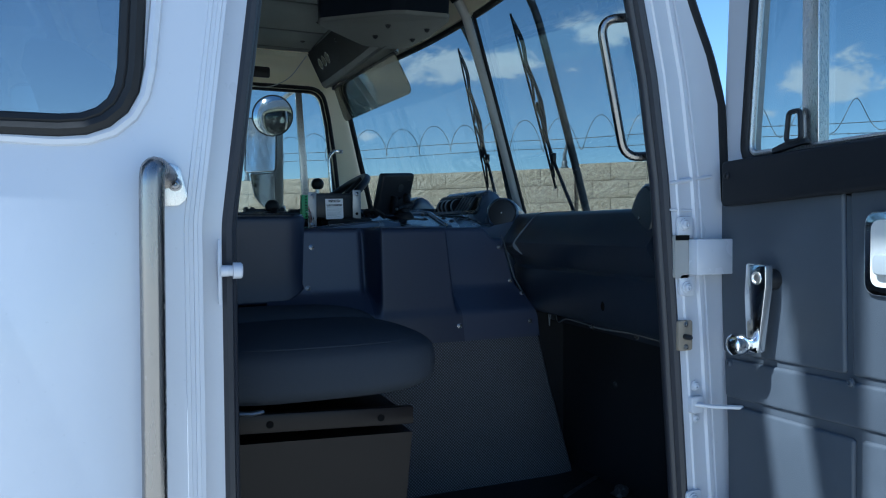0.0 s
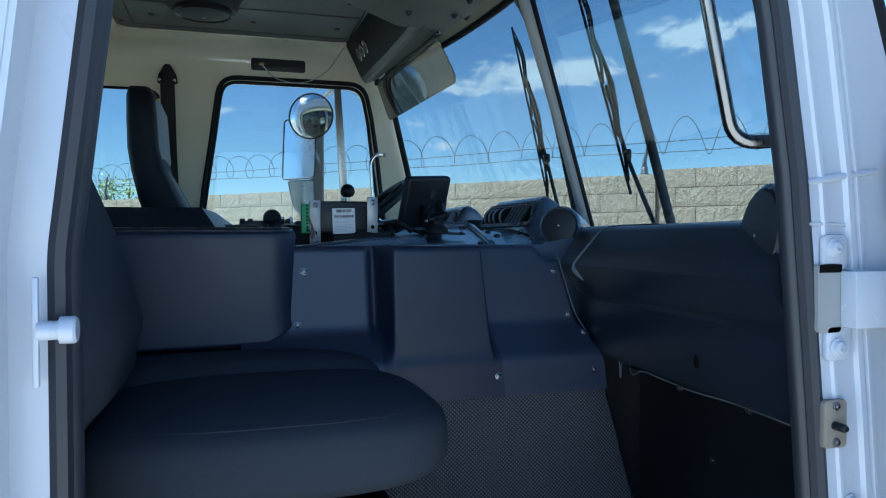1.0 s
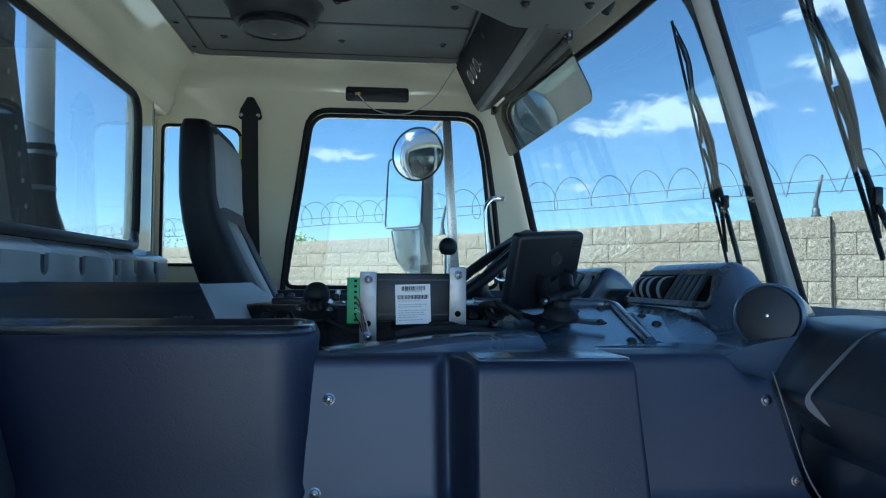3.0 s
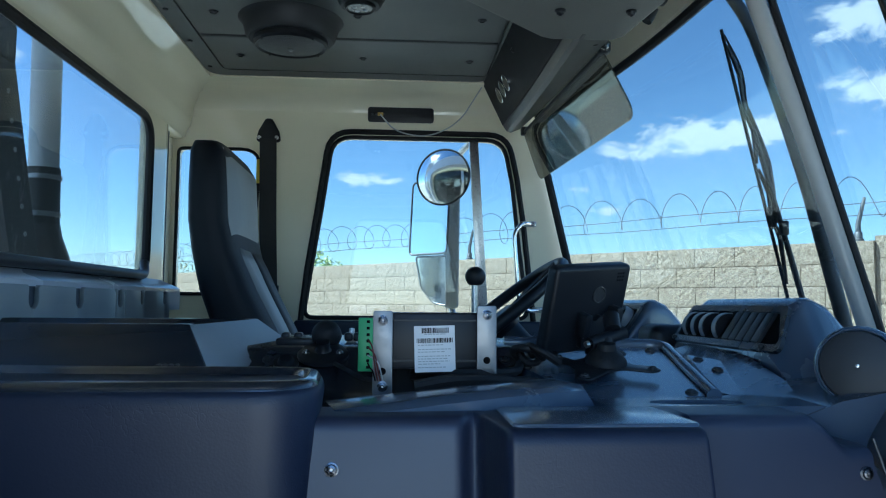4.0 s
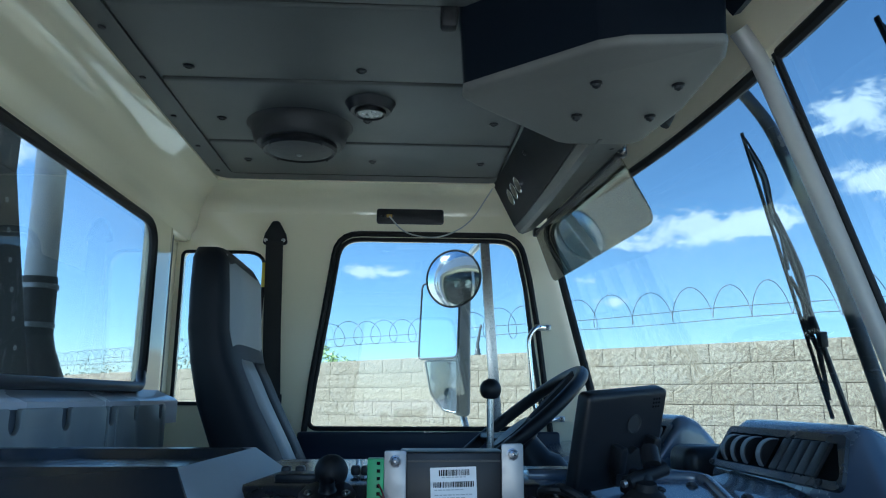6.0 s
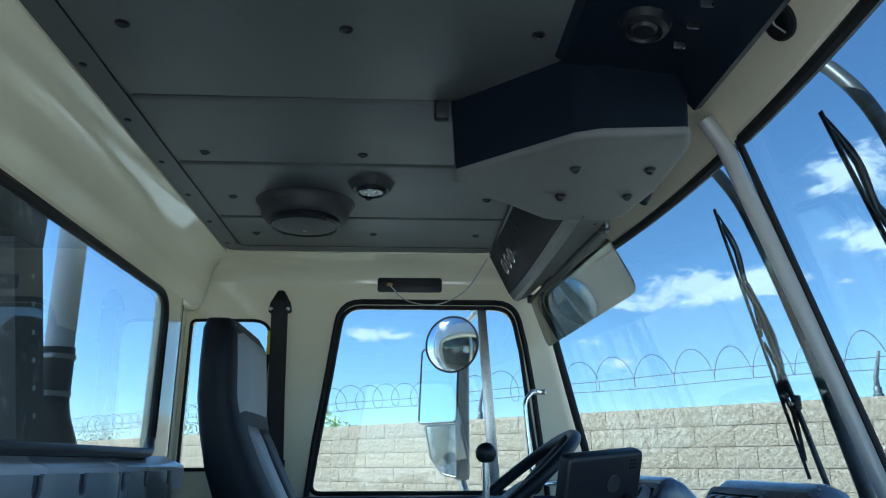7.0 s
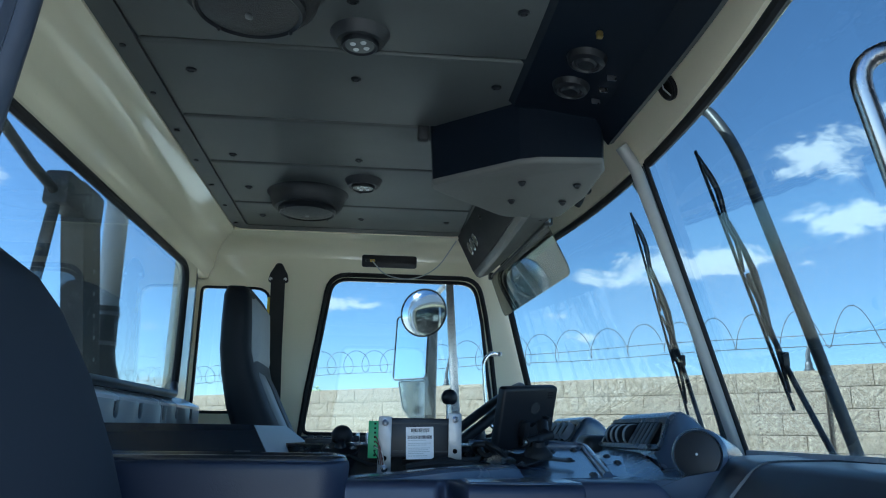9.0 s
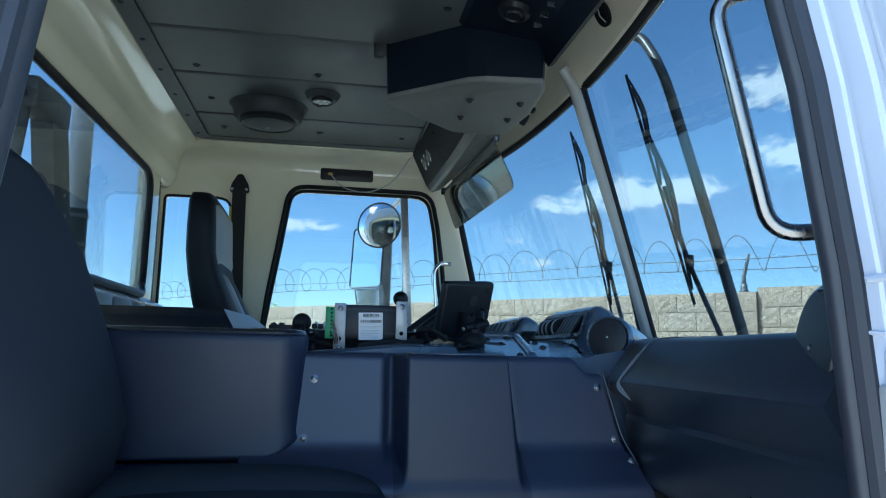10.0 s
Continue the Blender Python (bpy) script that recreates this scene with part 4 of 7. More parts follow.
pane("pane", grown(dw, 0.004), 0.005, SIDE @ Matrix.Translation((0, 0, -1.142)), dd, None, "clear driver's door glass")
bm = bmesh.new()
add_prism(bm, [(0.705, 2.01), (0.737, 2.01), (0.701, 2.592), (0.672, 2.592)], 0.020, SIDE @ Matrix.Translation((0, 0, -1.150)), 0.002)
part("division_bar", bm, M_STEEL, dd, "steel division bar of the vent window")
bm = bmesh.new()
add_prism(bm, rounded(rect(0.13, 1.93, 0.90, 2.008), 0.01), 0.035, SIDE @ Matrix.Translation((0, 0, -1.118)), 0.008, 3)
part("top_rail", bm, M_VINYL, dd, "black padded door top rail")
bm = bmesh.new()
add_prism(bm, rounded(rect(0.13, 1.33, 0.90, 1.925), 0.01), 0.02, SIDE @ Matrix.Translation((0, 0, -1.118)), 0.006, 2)
part("lining", bm, M_GREYPL, dd, "blue-grey door lining")
# hook shaped mirror bracket handle on the far pillar
hk = thing("driver_grab_handle", "small bent chrome grab handle on the driver's pillar", "grab handle")
bm = bmesh.new()
add_tube(bm, bent([(0.868, 1.105, 2.318), (0.835, 1.07, 2.318), (0.808, 1.065, 2.285), (0.822, 1.065, 2.075), (0.85, 1.07, 2.04), (0.90, 1.105, 2.045)], 0.02), 0.007, 10)
part("tube", bm, M_CHROME, hk)
for x, z in ((0.862, 2.318), (0.897, 2.045)):
    bm = bmesh.new()
    add_box(bm, (x, 1.108, z), (0.05, 0.010, 0.018), None, 0.004)
    part("bracket", bm, M_STEEL, hk)
    screw(hk, (x + 0.012, 1.101, z), (0, -1, 0), 0.006)

# ---- slot vent with a hanging wire over the driver's door ----
sv = thing("slot_recess", "black slot panel over the driver's door", "panel")
bm = bmesh.new()
add_prism(bm, rounded(rect(0.345, 2.640, 0.556, 2.688), 0.01), 0.010, SIDE @ Matrix.Translation((0, 0, -1.122)), 0.002)
part("panel", bm, M_PLASTIC, sv)
bm = bmesh.new()
add_box(bm, (0.385, 1.110, 2.664), (0.018, 0.006, 0.010), None, 0.001)
part("plug", bm, M_BRASS, sv)
for x in (0.36, 0.372, 0.395):
    screw(sv, (x, 1.112, 2.664), (0, -1, 0), 0.003, M_BLACKMET)
wire = thing("loose_wire", "thin loose grey wire sagging from the ceiling edge", "wire")
bm = bmesh.new()
add_tube(bm, bent([(0.385, 1.106, 2.662), (0.43, 1.10, 2.608), (0.53, 1.09, 2.585), (0.63, 1.06, 2.625), (0.695, 0.985, 2.722)], 0.09, 10), 0.0022, 6)
part("strand", bm, M_PALEGREY, wire)

# ---- driver's belt ----
belt = thing("seat_belt", "black three-point seat belt on its upper anchor", "seat belt")
bm = bmesh.new()
add_prism(bm, rounded([(-0.004, 2.565), (0.075, 2.565), (0.068, 2.60), (0.046, 2.640), (0.026, 2.640), (0.004, 2.60)], 0.012), 0.018, SIDE @ Matrix.Translation((0, 0, -1.118)), 0.005, 3)
part("anchor_cover", bm, M_PLASTIC, belt)
for x in (0.008, 0.062):
    screw(belt, (x, 1.099, 2.578), (0, -1, 0), 0.005, M_STEEL)
bm = bmesh.new()
add_prism(bm, [(0.010, 2.575), (0.062, 2.575), (0.068, 2.30), (0.082, 1.95), (0.030, 1.95), (0.016, 2.30)], 0.003, SIDE @ Matrix.Translation((0, 0, -1.098)))
part("webbing", bm, M_WEBBING, belt)
bm = bmesh.new()
add_box(bm, (0.008, 1.100, 2.47), (0.012, 0.004, 0.075), None, 0.001)
part("tag", bm, M_YELLOW, belt, "yellow belt tag")
bm = bmesh.new()
add_box(bm, (0.07, 1.098, 2.10), (0.02, 0.008, 0.03), None, 0.003)
part("stop_button", bm, M_PLASTIC, belt)

# ---- rear wall fittings ----
rr = thing("rear_rail", "dark grey tube rail along the rear window sill", "rail")
bm = bmesh.new()
add_tube(bm, bent([(-0.207, -0.78, 2.130), (-0.207, 0.755, 2.130), (-0.222, 0.79, 2.165)], 0.03), 0.0115, 14)
part("tube", bm, M_BLACKMET, rr)
sill = bmesh.new()
prof = [(-0.2235, 2.124), (-0.216, 2.119), (-0.195, 2.110), (-0.178, 2.103), (-0.170, 2.097), (-0.170, 2.04), (-0.2235, 2.04)]
add_loft(sill, [[Vector((x, y, z)) for x, z in prof] for y in np.linspace(-0.935, 0.935, 5)])
part("sill_rear", sill, M_WHITE, None, "pale painted rear window sill", True, "structure", 40)
rt = thing("rear_trim_panel", "grey moulded rear trim with a row of notches", "trim panel")
bm = bmesh.new()
prof = [(-0.222, 1.5), (-0.161, 1.5), (-0.161, 2.070), (-0.168, 2.086), (-0.222, 2.086)]
add_loft(bm, [[Vector((x, y, z)) for x, z in prof] for y in np.linspace(-0.95, 0.785, 9)])
# darker than the front plates: the notches' shade is put into this colour
part("panel", bm, M_GREYPL, rt)
PLATES = ((-0.95, 0.424, [0.078 + 0.172 * k for k in range(-5, 2)], 0.017, 0.040), (0.429, 0.476, [0.451], 0.016, 0.040), (0.481, 0.787, [0.584, 0.747], 0.011, 0.034))
for y0, y1, cuts, hw_n, deep in PLATES:
    out = [(y0, 1.5), (y1, 1.5), (y1, 2.078), (y1 - 0.010, 2.088)]
    for y in cuts[::-1]:
        if y1 - y > 0.03:
            out.append((y + hw_n + 0.004, 2.088))
        out += [(y + hw_n, 2.084)] + [(y + hw_n * math.cos(a), 2.088 - deep + hw_n * (1 + math.sin(a))) for a in np.linspace(0, -math.pi, 9)] + [(y - hw_n, 2.084)]
        out.append((y - hw_n - 0.004, 2.088))
    out.append((y0, 2.088))
    bm = bmesh.new()
    add_prism(bm, out, 0.009, basis((-0.161, 0, 0), (0, 1, 0), (0, 0, 1)), 0.0015)
    plate = part("front_plate", bm, M_REARTRIM, rt, "", True, "", 30)
    for y in cuts:
        bm = bmesh.new()
        if hw_n < 0.012:
            add_box(bm, (-0.1605, y, 2.070), (0.002, hw_n * 2, deep), None, 0.0)
        else:
            add_lathe(bm, [(0.0045, 0.0), (0.0045, 0.0012), (0, 0.0013)], basis((-0.1610, y - hw_n * 0.35, 2.070), (0, 1, 0), (0, 0, 1)), 10)
        part("pocket_hole", bm, M_INK, plate)

# ---- overhead: speakers, lamps, console, shelves, visor ----
for s in (1, -1):
    sp = thing("ceiling_speaker", "oval black speaker in a moulded ceiling pod", "speaker", "ceiling speakers")
    c = Matrix.Translation((0.183, s * 0.545, 2.7355))
    bm = bmesh.new()
    add_lathe(bm, [(0.136, 0.002), (0.124, -0.003), (0.116, -0.010), (0.110, -0.026), (0.106, -0.042), (0.098, -0.050), (0.084, -0.050)], c, 40, 1.0, 0.98)
    part("pod", bm, M_POD, sp)
    bm = bmesh.new()
    add_lathe(bm, [(0.088, -0.046), (0.088, -0.060), (0.083, -0.066), (0.077, -0.062)], c, 40, 1.0, 0.95)
    part("ring", bm, M_PLASTIC, sp)
    bm = bmesh.new()
    add_lathe(bm, [(0.079, -0.062), (0.06, -0.068), (0.03, -0.072), (0, -0.073)], c, 40, 1.0, 0.95)
    part("grille", bm, M_GRILLE, sp, "fine black metal grille")
    bm = bmesh.new()
    add_lathe(bm, [(0.008, -0.0715), (0.008, -0.0740), (0.006, -0.0750), (0, -0.0750)], c, 16, 0.8, 1.2)
    part("badge", bm, M_ALU, sp)
    for a in (45, 135, 225, 315):
        screw(sp, (0.183 + 0.083 * math.cos(radians(a)), s * 0.545 + 0.079 * math.sin(radians(a)), 2.671), (0, 0, -1), 0.003, M_BLACKMET)
    lm = thing("ceiling_lamp", "small round dome lamp in a moulded ceiling pod", "lamp", "ceiling lamps")
    c = Matrix.Translation((0.354, s * 0.397, 2.7355))
    bm = bmesh.new()
    add_lathe(bm, [(0.060, 0.002), (0.053, -0.005), (0.047, -0.017), (0.043, -0.022), (0.034, -0.022)], c, 32)
    part("pod", bm, M_POD, lm)
    bm = bmesh.new()
    add_lathe(bm, [(0.035, -0.020), (0.034, -0.028), (0.031, -0.030), (0.027, -0.027)], c, 28)
    part("bezel", bm, M_PLASTIC, lm)
    bm = bmesh.new()
    add_lathe(bm, [(0.028, -0.0268), (0.02, -0.0275), (0, -0.028)], c, 28)
    part("lens", bm, M_LAMPFACE, lm, "clear ribbed lens over white reflector")
    for a in range(4):
        bm = bmesh.new()
        add_lathe(bm, [(0.006, -0.027), (0.005, -0.0290), (0.0, -0.0295)], c @ Matrix.Translation((0.014 * math.cos(a * 1.571 + 0.5), 0.014 * math.sin(a * 1.571 + 0.5), 0)), 10)
        part("light_chip", bm, M_PALEGREY, lm)

oc = thing("overhead_console", "grey moulded overhead console with four bolts", "console")
plan = [(0.522, 0.00), (0.524, 0.035), (0.545, 0.060), (0.72, 0.226), (0.745, 0.236), (0.865, 0.232), (0.885, 0.21), (0.905, 0.05), (0.895, -0.13), (0.875, -0.185), (0.74, -0.172), (0.70, -0.155)]
# underside and sides are one moulding; light and shade are in their two colours
bm = bmesh.new()
lo = rounded(plan, 0.012, 3)
loops = []
for z, g in ((2.589, -0.010), (2.5905, -0.004), (2.595, 0.0), (2.602, 0.0)):
    loops.append([Vector((x, y, z)) for x, y in grown(lo, g)])
add_loft(bm, loops)
part("lit_underside", bm, M_CONSOLE, oc, "textured plastic underside, greyer for the light it catches", True, "", 50)
# the sides, in near-black for the darker look they have in shade
bm = bmesh.new()
add_loft(bm, [[Vector((x, y, z)) for x, y in grown(lo, g)] for z, g in ((2.6025, -0.002), (2.68, 0.002), (2.775, 0.008))])
part("shell", bm, M_GLOSSBLACK, oc, "plastic sides, painted black for their shade", True, "", 50)
for x, y in ((0.727, -0.044), (0.857, -0.045), (0.728, 0.090), (0.856, 0.083)):
    screw(oc, (x, y, 2.589), (0, 0, -1), 0.0082, M_PLASTIC, "bolt", 0.009)
bm = bmesh.new()
add_box(bm, (0.500, 0.01, 2.725), (0.028, 0.028, 0.05), None, 0.008)
part("end_tab", bm, M_POD, oc)

for s, nm in ((1, "driver"), (-1, "passenger")):
    sh = thing("overhead_shelf", "dark moulded overhead shelf with round gauges over the windshield", "shelf", "overhead shelves")
    bm = bmesh.new()
    y0, y1 = (0.20, 1.005) if s > 0 else (0.165, 1.09)
    prof = [(0.712, 2.745), (0.780, 2.603), (0.788, 2.592), (0.800, 2.588), (0.862, 2.600), (0.872, 2.612), (0.870, 2.64), (0.905, 2.772), (0.72, 2.772)]
    if s < 0:
        prof = [(0.66, 2.745), (0.685, 2.722), (0.86, 2.690), (0.885, 2.650), (0.893, 2.640), (0.905, 2.645), (0.925, 2.772), (0.67, 2.772)]
    loops = []
    for y in np.linspace(y0, y1, 14):
        b = (-0.018 if s > 0 else -0.055) * max(0, (y - 0.45) / 0.65) ** 2
        lead = -0.036 * (y - 0.33) / 0.74 if s > 0 else 0.0
        loops.append([Vector((x + b + (lead if i in (4, 5, 6) else 0.0), s * y, z)) for i, (x, z) in enumerate(prof)])
    add_loft(bm, loops)
    part("body", bm, M_SHELF if s > 0 else M_GLOSSBLACK, sh, "", True, "", 28)
    if s > 0:
        b = bmesh.new()
        loops = []
        for y in np.linspace(0.215, 0.995, 12):
            o = -0.018 * max(0, (y - 0.45) / 0.65) ** 2
            loops.append([Vector((x + o, y, z)) for x, z in ((0.7085, 2.742), (0.773, 2.607), (0.777, 2.609), (0.7125, 2.744))])
        add_loft(b, loops)
        part("rear_panel", b, M_GLOSSBLACK, sh, "black switch panel", True, "", 28)
        for y, r in ((0.885, 0.024), (0.825, 0.024), (0.765, 0.024)):
            mm = basis((0.738, y, 2.670), (0, 1, 0), (-0.43, 0, 0.90))
            b = bmesh.new()
            add_lathe(b, [(r, -0.004), (r, 0.005), (r * 0.94, 0.006), (r * 0.91, 0.0056)], mm @ Matrix.Rotation(math.pi, 4, "X"), 24)
            g = part("gauge_bezel", b, M_CHROME, sh)
            b = bmesh.new()
            add_lathe(b, [(r * 0.92, 0.0055), (0, 0.0056)], mm @ Matrix.Rotation(math.pi, 4, "X"), 24)
            part("dial", b, M_DIAL, g)
        for y in (0.42, 0.6, 0.95):
            screw(sh, (0.726, y, 2.70), (-0.90, 0, -0.43), 0.006, M_BLACKMET)
    else:
        for y, r in ((-0.30, 0.026), (-0.41, 0.026)):
            mm = basis((0.775, y, 2.706), (0, 1, 0), (1, 0, -0.18))
            b = bmesh.new()
            add_lathe(b, [(r * 1.5, -0.002), (r * 1.3, 0.012), (r, 0.016), (r * 0.9, 0.010), (0, 0.010)], mm if mm.to_3x3().col[2].z < 0 else mm @ Matrix.Rotation(math.pi, 4, "X"), 24)
            part("socket", b, M_PLASTIC, sh)
            b = bmesh.new()
            add_lathe(b, [(r * 0.75, 0.012), (r * 0.6, 0.016), (0, 0.017)], mm if mm.to_3x3().col[2].z < 0 else mm @ Matrix.Rotation(math.pi, 4, "X"), 24)
            part("socket_cap", b, M_PLASTIC, sh)
        b = bmesh.new()
        add_box(b, (0.77, -0.50, 2.700), (0.012, 0.010, 0.014), None, 0.003)
        part("toggle", b, M_BRASS, sh, "small brass toggle")
        for y in (-0.27, -0.32, -0.37):
            b = bmesh.new()
            add_box(b, (0.835, y, 2.690), (0.018, 0.004, 0.012), None, 0.0015)
            part("switch_tab", b, M_SCREW, sh)
hc = thing("header_grommet", "round black grommet hole in the windshield header", "grommet")
bm = bmesh.new()
gm = basis((0.979, -0.289, 2.722), (0, 1, 0), (0.5, 0, -0.9))
if gm.to_3x3().col[2].x > 0:
    gm = gm @ Matrix.Rotation(math.pi, 4, "X")
add_lathe(bm, [(0.030, -0.004), (0.030, 0.002), (0.026, 0.004), (0.022, 0.001), (0.0, -0.004)], gm, 24)
part("cup", bm, M_RUBBER, hc)
bm = bmesh.new()
add_tube(bm, [gm @ Vector((0.0, -0.02, 0.002)), gm @ Vector((0.006, 0, 0.004)), gm @ Vector((0.0, 0.02, 0.002))], 0.0015, 6)
part("lip", bm, M_PALEGREY, hc)
mc = thing("cable_plug", "small black rubber plug hanging beside the overhead console", "plug")
bm = bmesh.new()
add_tube(bm, [(0.945, 0.212, 2.652), (0.938, 0.212, 2.638), (0.930, 0.212, 2.625)], 0.011, 10, False, True)
part("body", bm, M_RUBBER, mc)
mk = thing("cable_clip", "small black cable clip on the windshield header", "clip")
bm = bmesh.new()
add_box(bm, (0.962, 0.204, 2.664), (0.012, 0.026, 0.014), None, 0.004)
part("body", bm, M_RUBBER, mk)

vis = thing("sun_visor", "smoked see-through sun visor hanging from the shelf", "sun visor")
bm = bmesh.new()
A, B, C, D = Vector((0.880, 0.332, 2.604)), Vector((0.937, 0.290, 2.455)), Vector((0.934, 1.085, 2.470)), Vector((0.843, 1.070, 2.602))
vu = (D - A)
vm = basis(A, vu, B - A)
loc = [vm.inverted() @ p for p in (A, B, C, D)]
add_prism(bm, rounded([(p.x, p.y) for p in loc], [0.004, 0.035, 0.035, 0.004]), 0.004, vm)
ob = part("sheet", bm, M_TINT, vis, "smoked acrylic sheet", False)
bm = bmesh.new()
add_tube(bm, [A + Vector((0, -0.02, 0.004)), D + Vector((0, 0.0, 0.004))], 0.007, 8)
part("hinge_rod", bm, M_BLACKMET, vis)
for p in (A, D):
    bm = bmesh.new()
    add_box(bm, p + Vector((0, 0, 0.008)), (0.024, 0.028, 0.026), None, 0.005)
    part("bracket", bm, M_PLASTIC, vis)

for p, m_ in (((0.821, 0.277, 2.602), M_BLACKMET), ((0.844, 0.275, 2.602), M_BLACKMET), ((0.870, 0.292, 2.602), M_DARKSTEEL)):
    bm = bmesh.new()
    add_lathe(bm, [(0.008, 0.014), (0.010, 0.008), (0.0085, -0.004), (0.004, -0.007), (0, -0.007)], Matrix.Translation(p), 14)
    part("hinge_knob", bm, m_, vis)

# ---- engine cover between the seats ----
FACE = basis((0, 0, 0), (1, 0, 0), (0, 0, 1))                # local: x, z; depth towards -y
ec = thing("engine_cover", "black vinyl engine cover with screwed panels between the seats", "engine cover")
bm = bmesh.new()
add_prism(bm, rounded(rect(-0.20, -0.41, 0.93, 0.48), 0.04), 0.628, Matrix.Translation((0, 0, 1.30)), 0.02, 3)
part("core", bm, M_VINYL, ec)


def slab(name, poly, y_back, depth, lean=0.0, bevel=0.008, mat=None, label="", parent=None):
    """A panel on the near face: outline in x and z, its back at y_back, leaning out by lean towards the bottom."""
    b = bmesh.new()
    add_prism(b, poly, depth, FACE @ Matrix.Translation((0, 0, -y_back)), bevel, 3)
    zt = max(z for _, z in poly)
    for v in b.verts:
        v.co.y -= lean * (zt - v.co.z)
    return part(name, b, mat or M_VINYL, parent or ec, label, True, "", 50)




def ease(a, b, v):
    k = min(1.0, max(0.0, (v - a) / (b - a)))
    return k * k * (3 - 2 * k)


def cover_y(x, z):
    """The moulded near face: two recessed panels either side of a raised boss, above a sloped foot."""
    d = 1.957 - z
    rec = -0.466 - 0.17 * d
    foot = -0.556 + 1.05 * max(0.0, z - 1.742)
    k = ease(-0.005, 0.005, foot - rec)
    face = foot * (1 - k) + rec * k
    boss = -0.541 - 0.05 * d
    xr = 0.708 + 0.095 * d
    w = ease(0.522, 0.538, x) * (1 - ease(xr - 0.003, xr + 0.006, x))
    y = min(face, boss * w + face * (1 - w))
    y += 0.022 * ease(0.503, 0.511, x) * (1 - ease(0.518, 0.529, x)) * ease(1.775, 1.81, z)
    y += 0.006 * math.exp(-((x - xr - 0.008) / 0.004) ** 2) * ease(1.78, 1.80, z)
    return y


def cover_top(x):
    return 1.957 - 0.030 * ease(0.838, 0.878, x)


def cover_piece(name, x0, x1, nx, label, mat):
    """One piece of the near face; x0 and x1 give its sides by height."""
    b = bmesh.new()
    rows = []
    zs = [0.0, 0.03] + list(np.linspace(0.08, 0.93, 26)) + [0.952, 0.962, 0.972, 0.981, 0.989, 0.995, 1.0]
    for v in zs:
        row = []
        for i in range(nx + 1):
            zz = 1.672 + v * 0.285
            x = x0(zz) + (x1(zz) - x0(zz)) * i / nx
            z = 1.672 + v * (cover_top(x) - 1.672)
            r = max(0.0, (v - 0.955) / 0.045)
            row.append(b.verts.new((x, cover_y(x, z) + 0.011 * (1 - math.sqrt(max(0, 1 - r * r))), z)))
        rows.append(row)
    rows.append([b.verts.new((q.co.x, -0.40, q.co.z)) for q in rows[-1]])
    rows.insert(0, [b.verts.new((q.co.x, -0.52, q.co.z - 0.004)) for q in rows[0]])
    for p, q in zip(rows, rows[1:]):
        for i in range(nx):
            b.faces.new((p[i], p[i + 1], q[i + 1], q[i]))
    bmesh.ops.recalc_face_normals(b, faces=b.faces[:])
    return part(name, b, mat, ec, label, True, "", 75)


cover_piece("panel", lambda z: 0.27, lambda z: 0.516, 44, "smooth screwed panel", M_PANEL)
cover_piece("boss", lambda z: 0.516, lambda z: 0.722 + 0.095 * (1.957 - z), 70, "raised grained vinyl boss", M_VINYL)
cover_piece("panel", lambda z: 0.722 + 0.095 * (1.957 - z), lambda z: float(np.interp(z, [1.672, 1.727, 1.78, 1.815, 1.863, 1.938], [0.965, 0.959, 0.944, 0.926, 0.914, 0.897])), 40, "smooth screwed panel", M_PANEL)
# thin plate in the lighter dash vinyl: painted sheen on the boss's upward face
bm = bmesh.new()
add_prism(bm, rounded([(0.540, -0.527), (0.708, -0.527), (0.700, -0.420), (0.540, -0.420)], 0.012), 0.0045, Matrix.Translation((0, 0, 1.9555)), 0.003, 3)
part("boss_top", bm, M_DASH, ec, "top of the boss, its sky sheen put into a lighter colour", True, "", 60)
slab("flange", rounded(rect(-0.05, 1.672, 0.275, 1.775), 0.01), -0.48, 0.045, 0.08, 0.01, M_VINYL)
# mat covered skirt
bm = bmesh.new()
plan = [(0.0, -0.545), (0.55, -0.548), (0.90, -0.55), (0.958, -0.542), (0.983, -0.50), (0.988, -0.42)]
loops = []
for z, g in ((1.674, 0.0), (1.5, 0.004), (1.30, 0.015)):
    loops.append([Vector((x + (1.70 - z) * 0.26, y - g, z)) for x, y in plan] + [Vector((0.988 + (1.70 - z) * 0.26, -0.40, z)), Vector((0.0, -0.40, z))])
add_loft(bm, loops)
part("skirt", bm, M_MAT, ec, "woven black rubber matting", True, "", 50)
for x, z in ((0.383, 1.911), (0.370, 1.814), (0.888, 1.904), (0.914, 1.815), (0.934, 1.780), (0.936, 1.712), (0.735, 1.711), (0.539, 1.711)):
    screw(ec, (x, cover_y(x, z) + 0.0005, z), (0, -1, 0.1), 0.0054)
screw(ec, (0.322, -0.530, 1.768), (0, -1, 0.1), 0.0054)

# storage tray with a rolled rim
tr = thing("storage_tray", "black grained vinyl storage tray on the engine cover", "storage tray")
plan = rounded([(-0.19, -0.505), (0.374, -0.505), (0.364, -0.338), (-0.19, -0.30)], [0.02, 0.058, 0.05, 0.02], 8)


def tray_z(x, z):
    """Lifts the foot of the tub round its lower corner."""
    k = max(0.0, x - 0.27) / 0.115
    foot = 1.777 + 0.060 * min(1.0, k) ** 2.2
    return 1.99 - (1.99 - z) * (1.99 - foot) / (1.99 - 1.777) if z < 1.99 else z


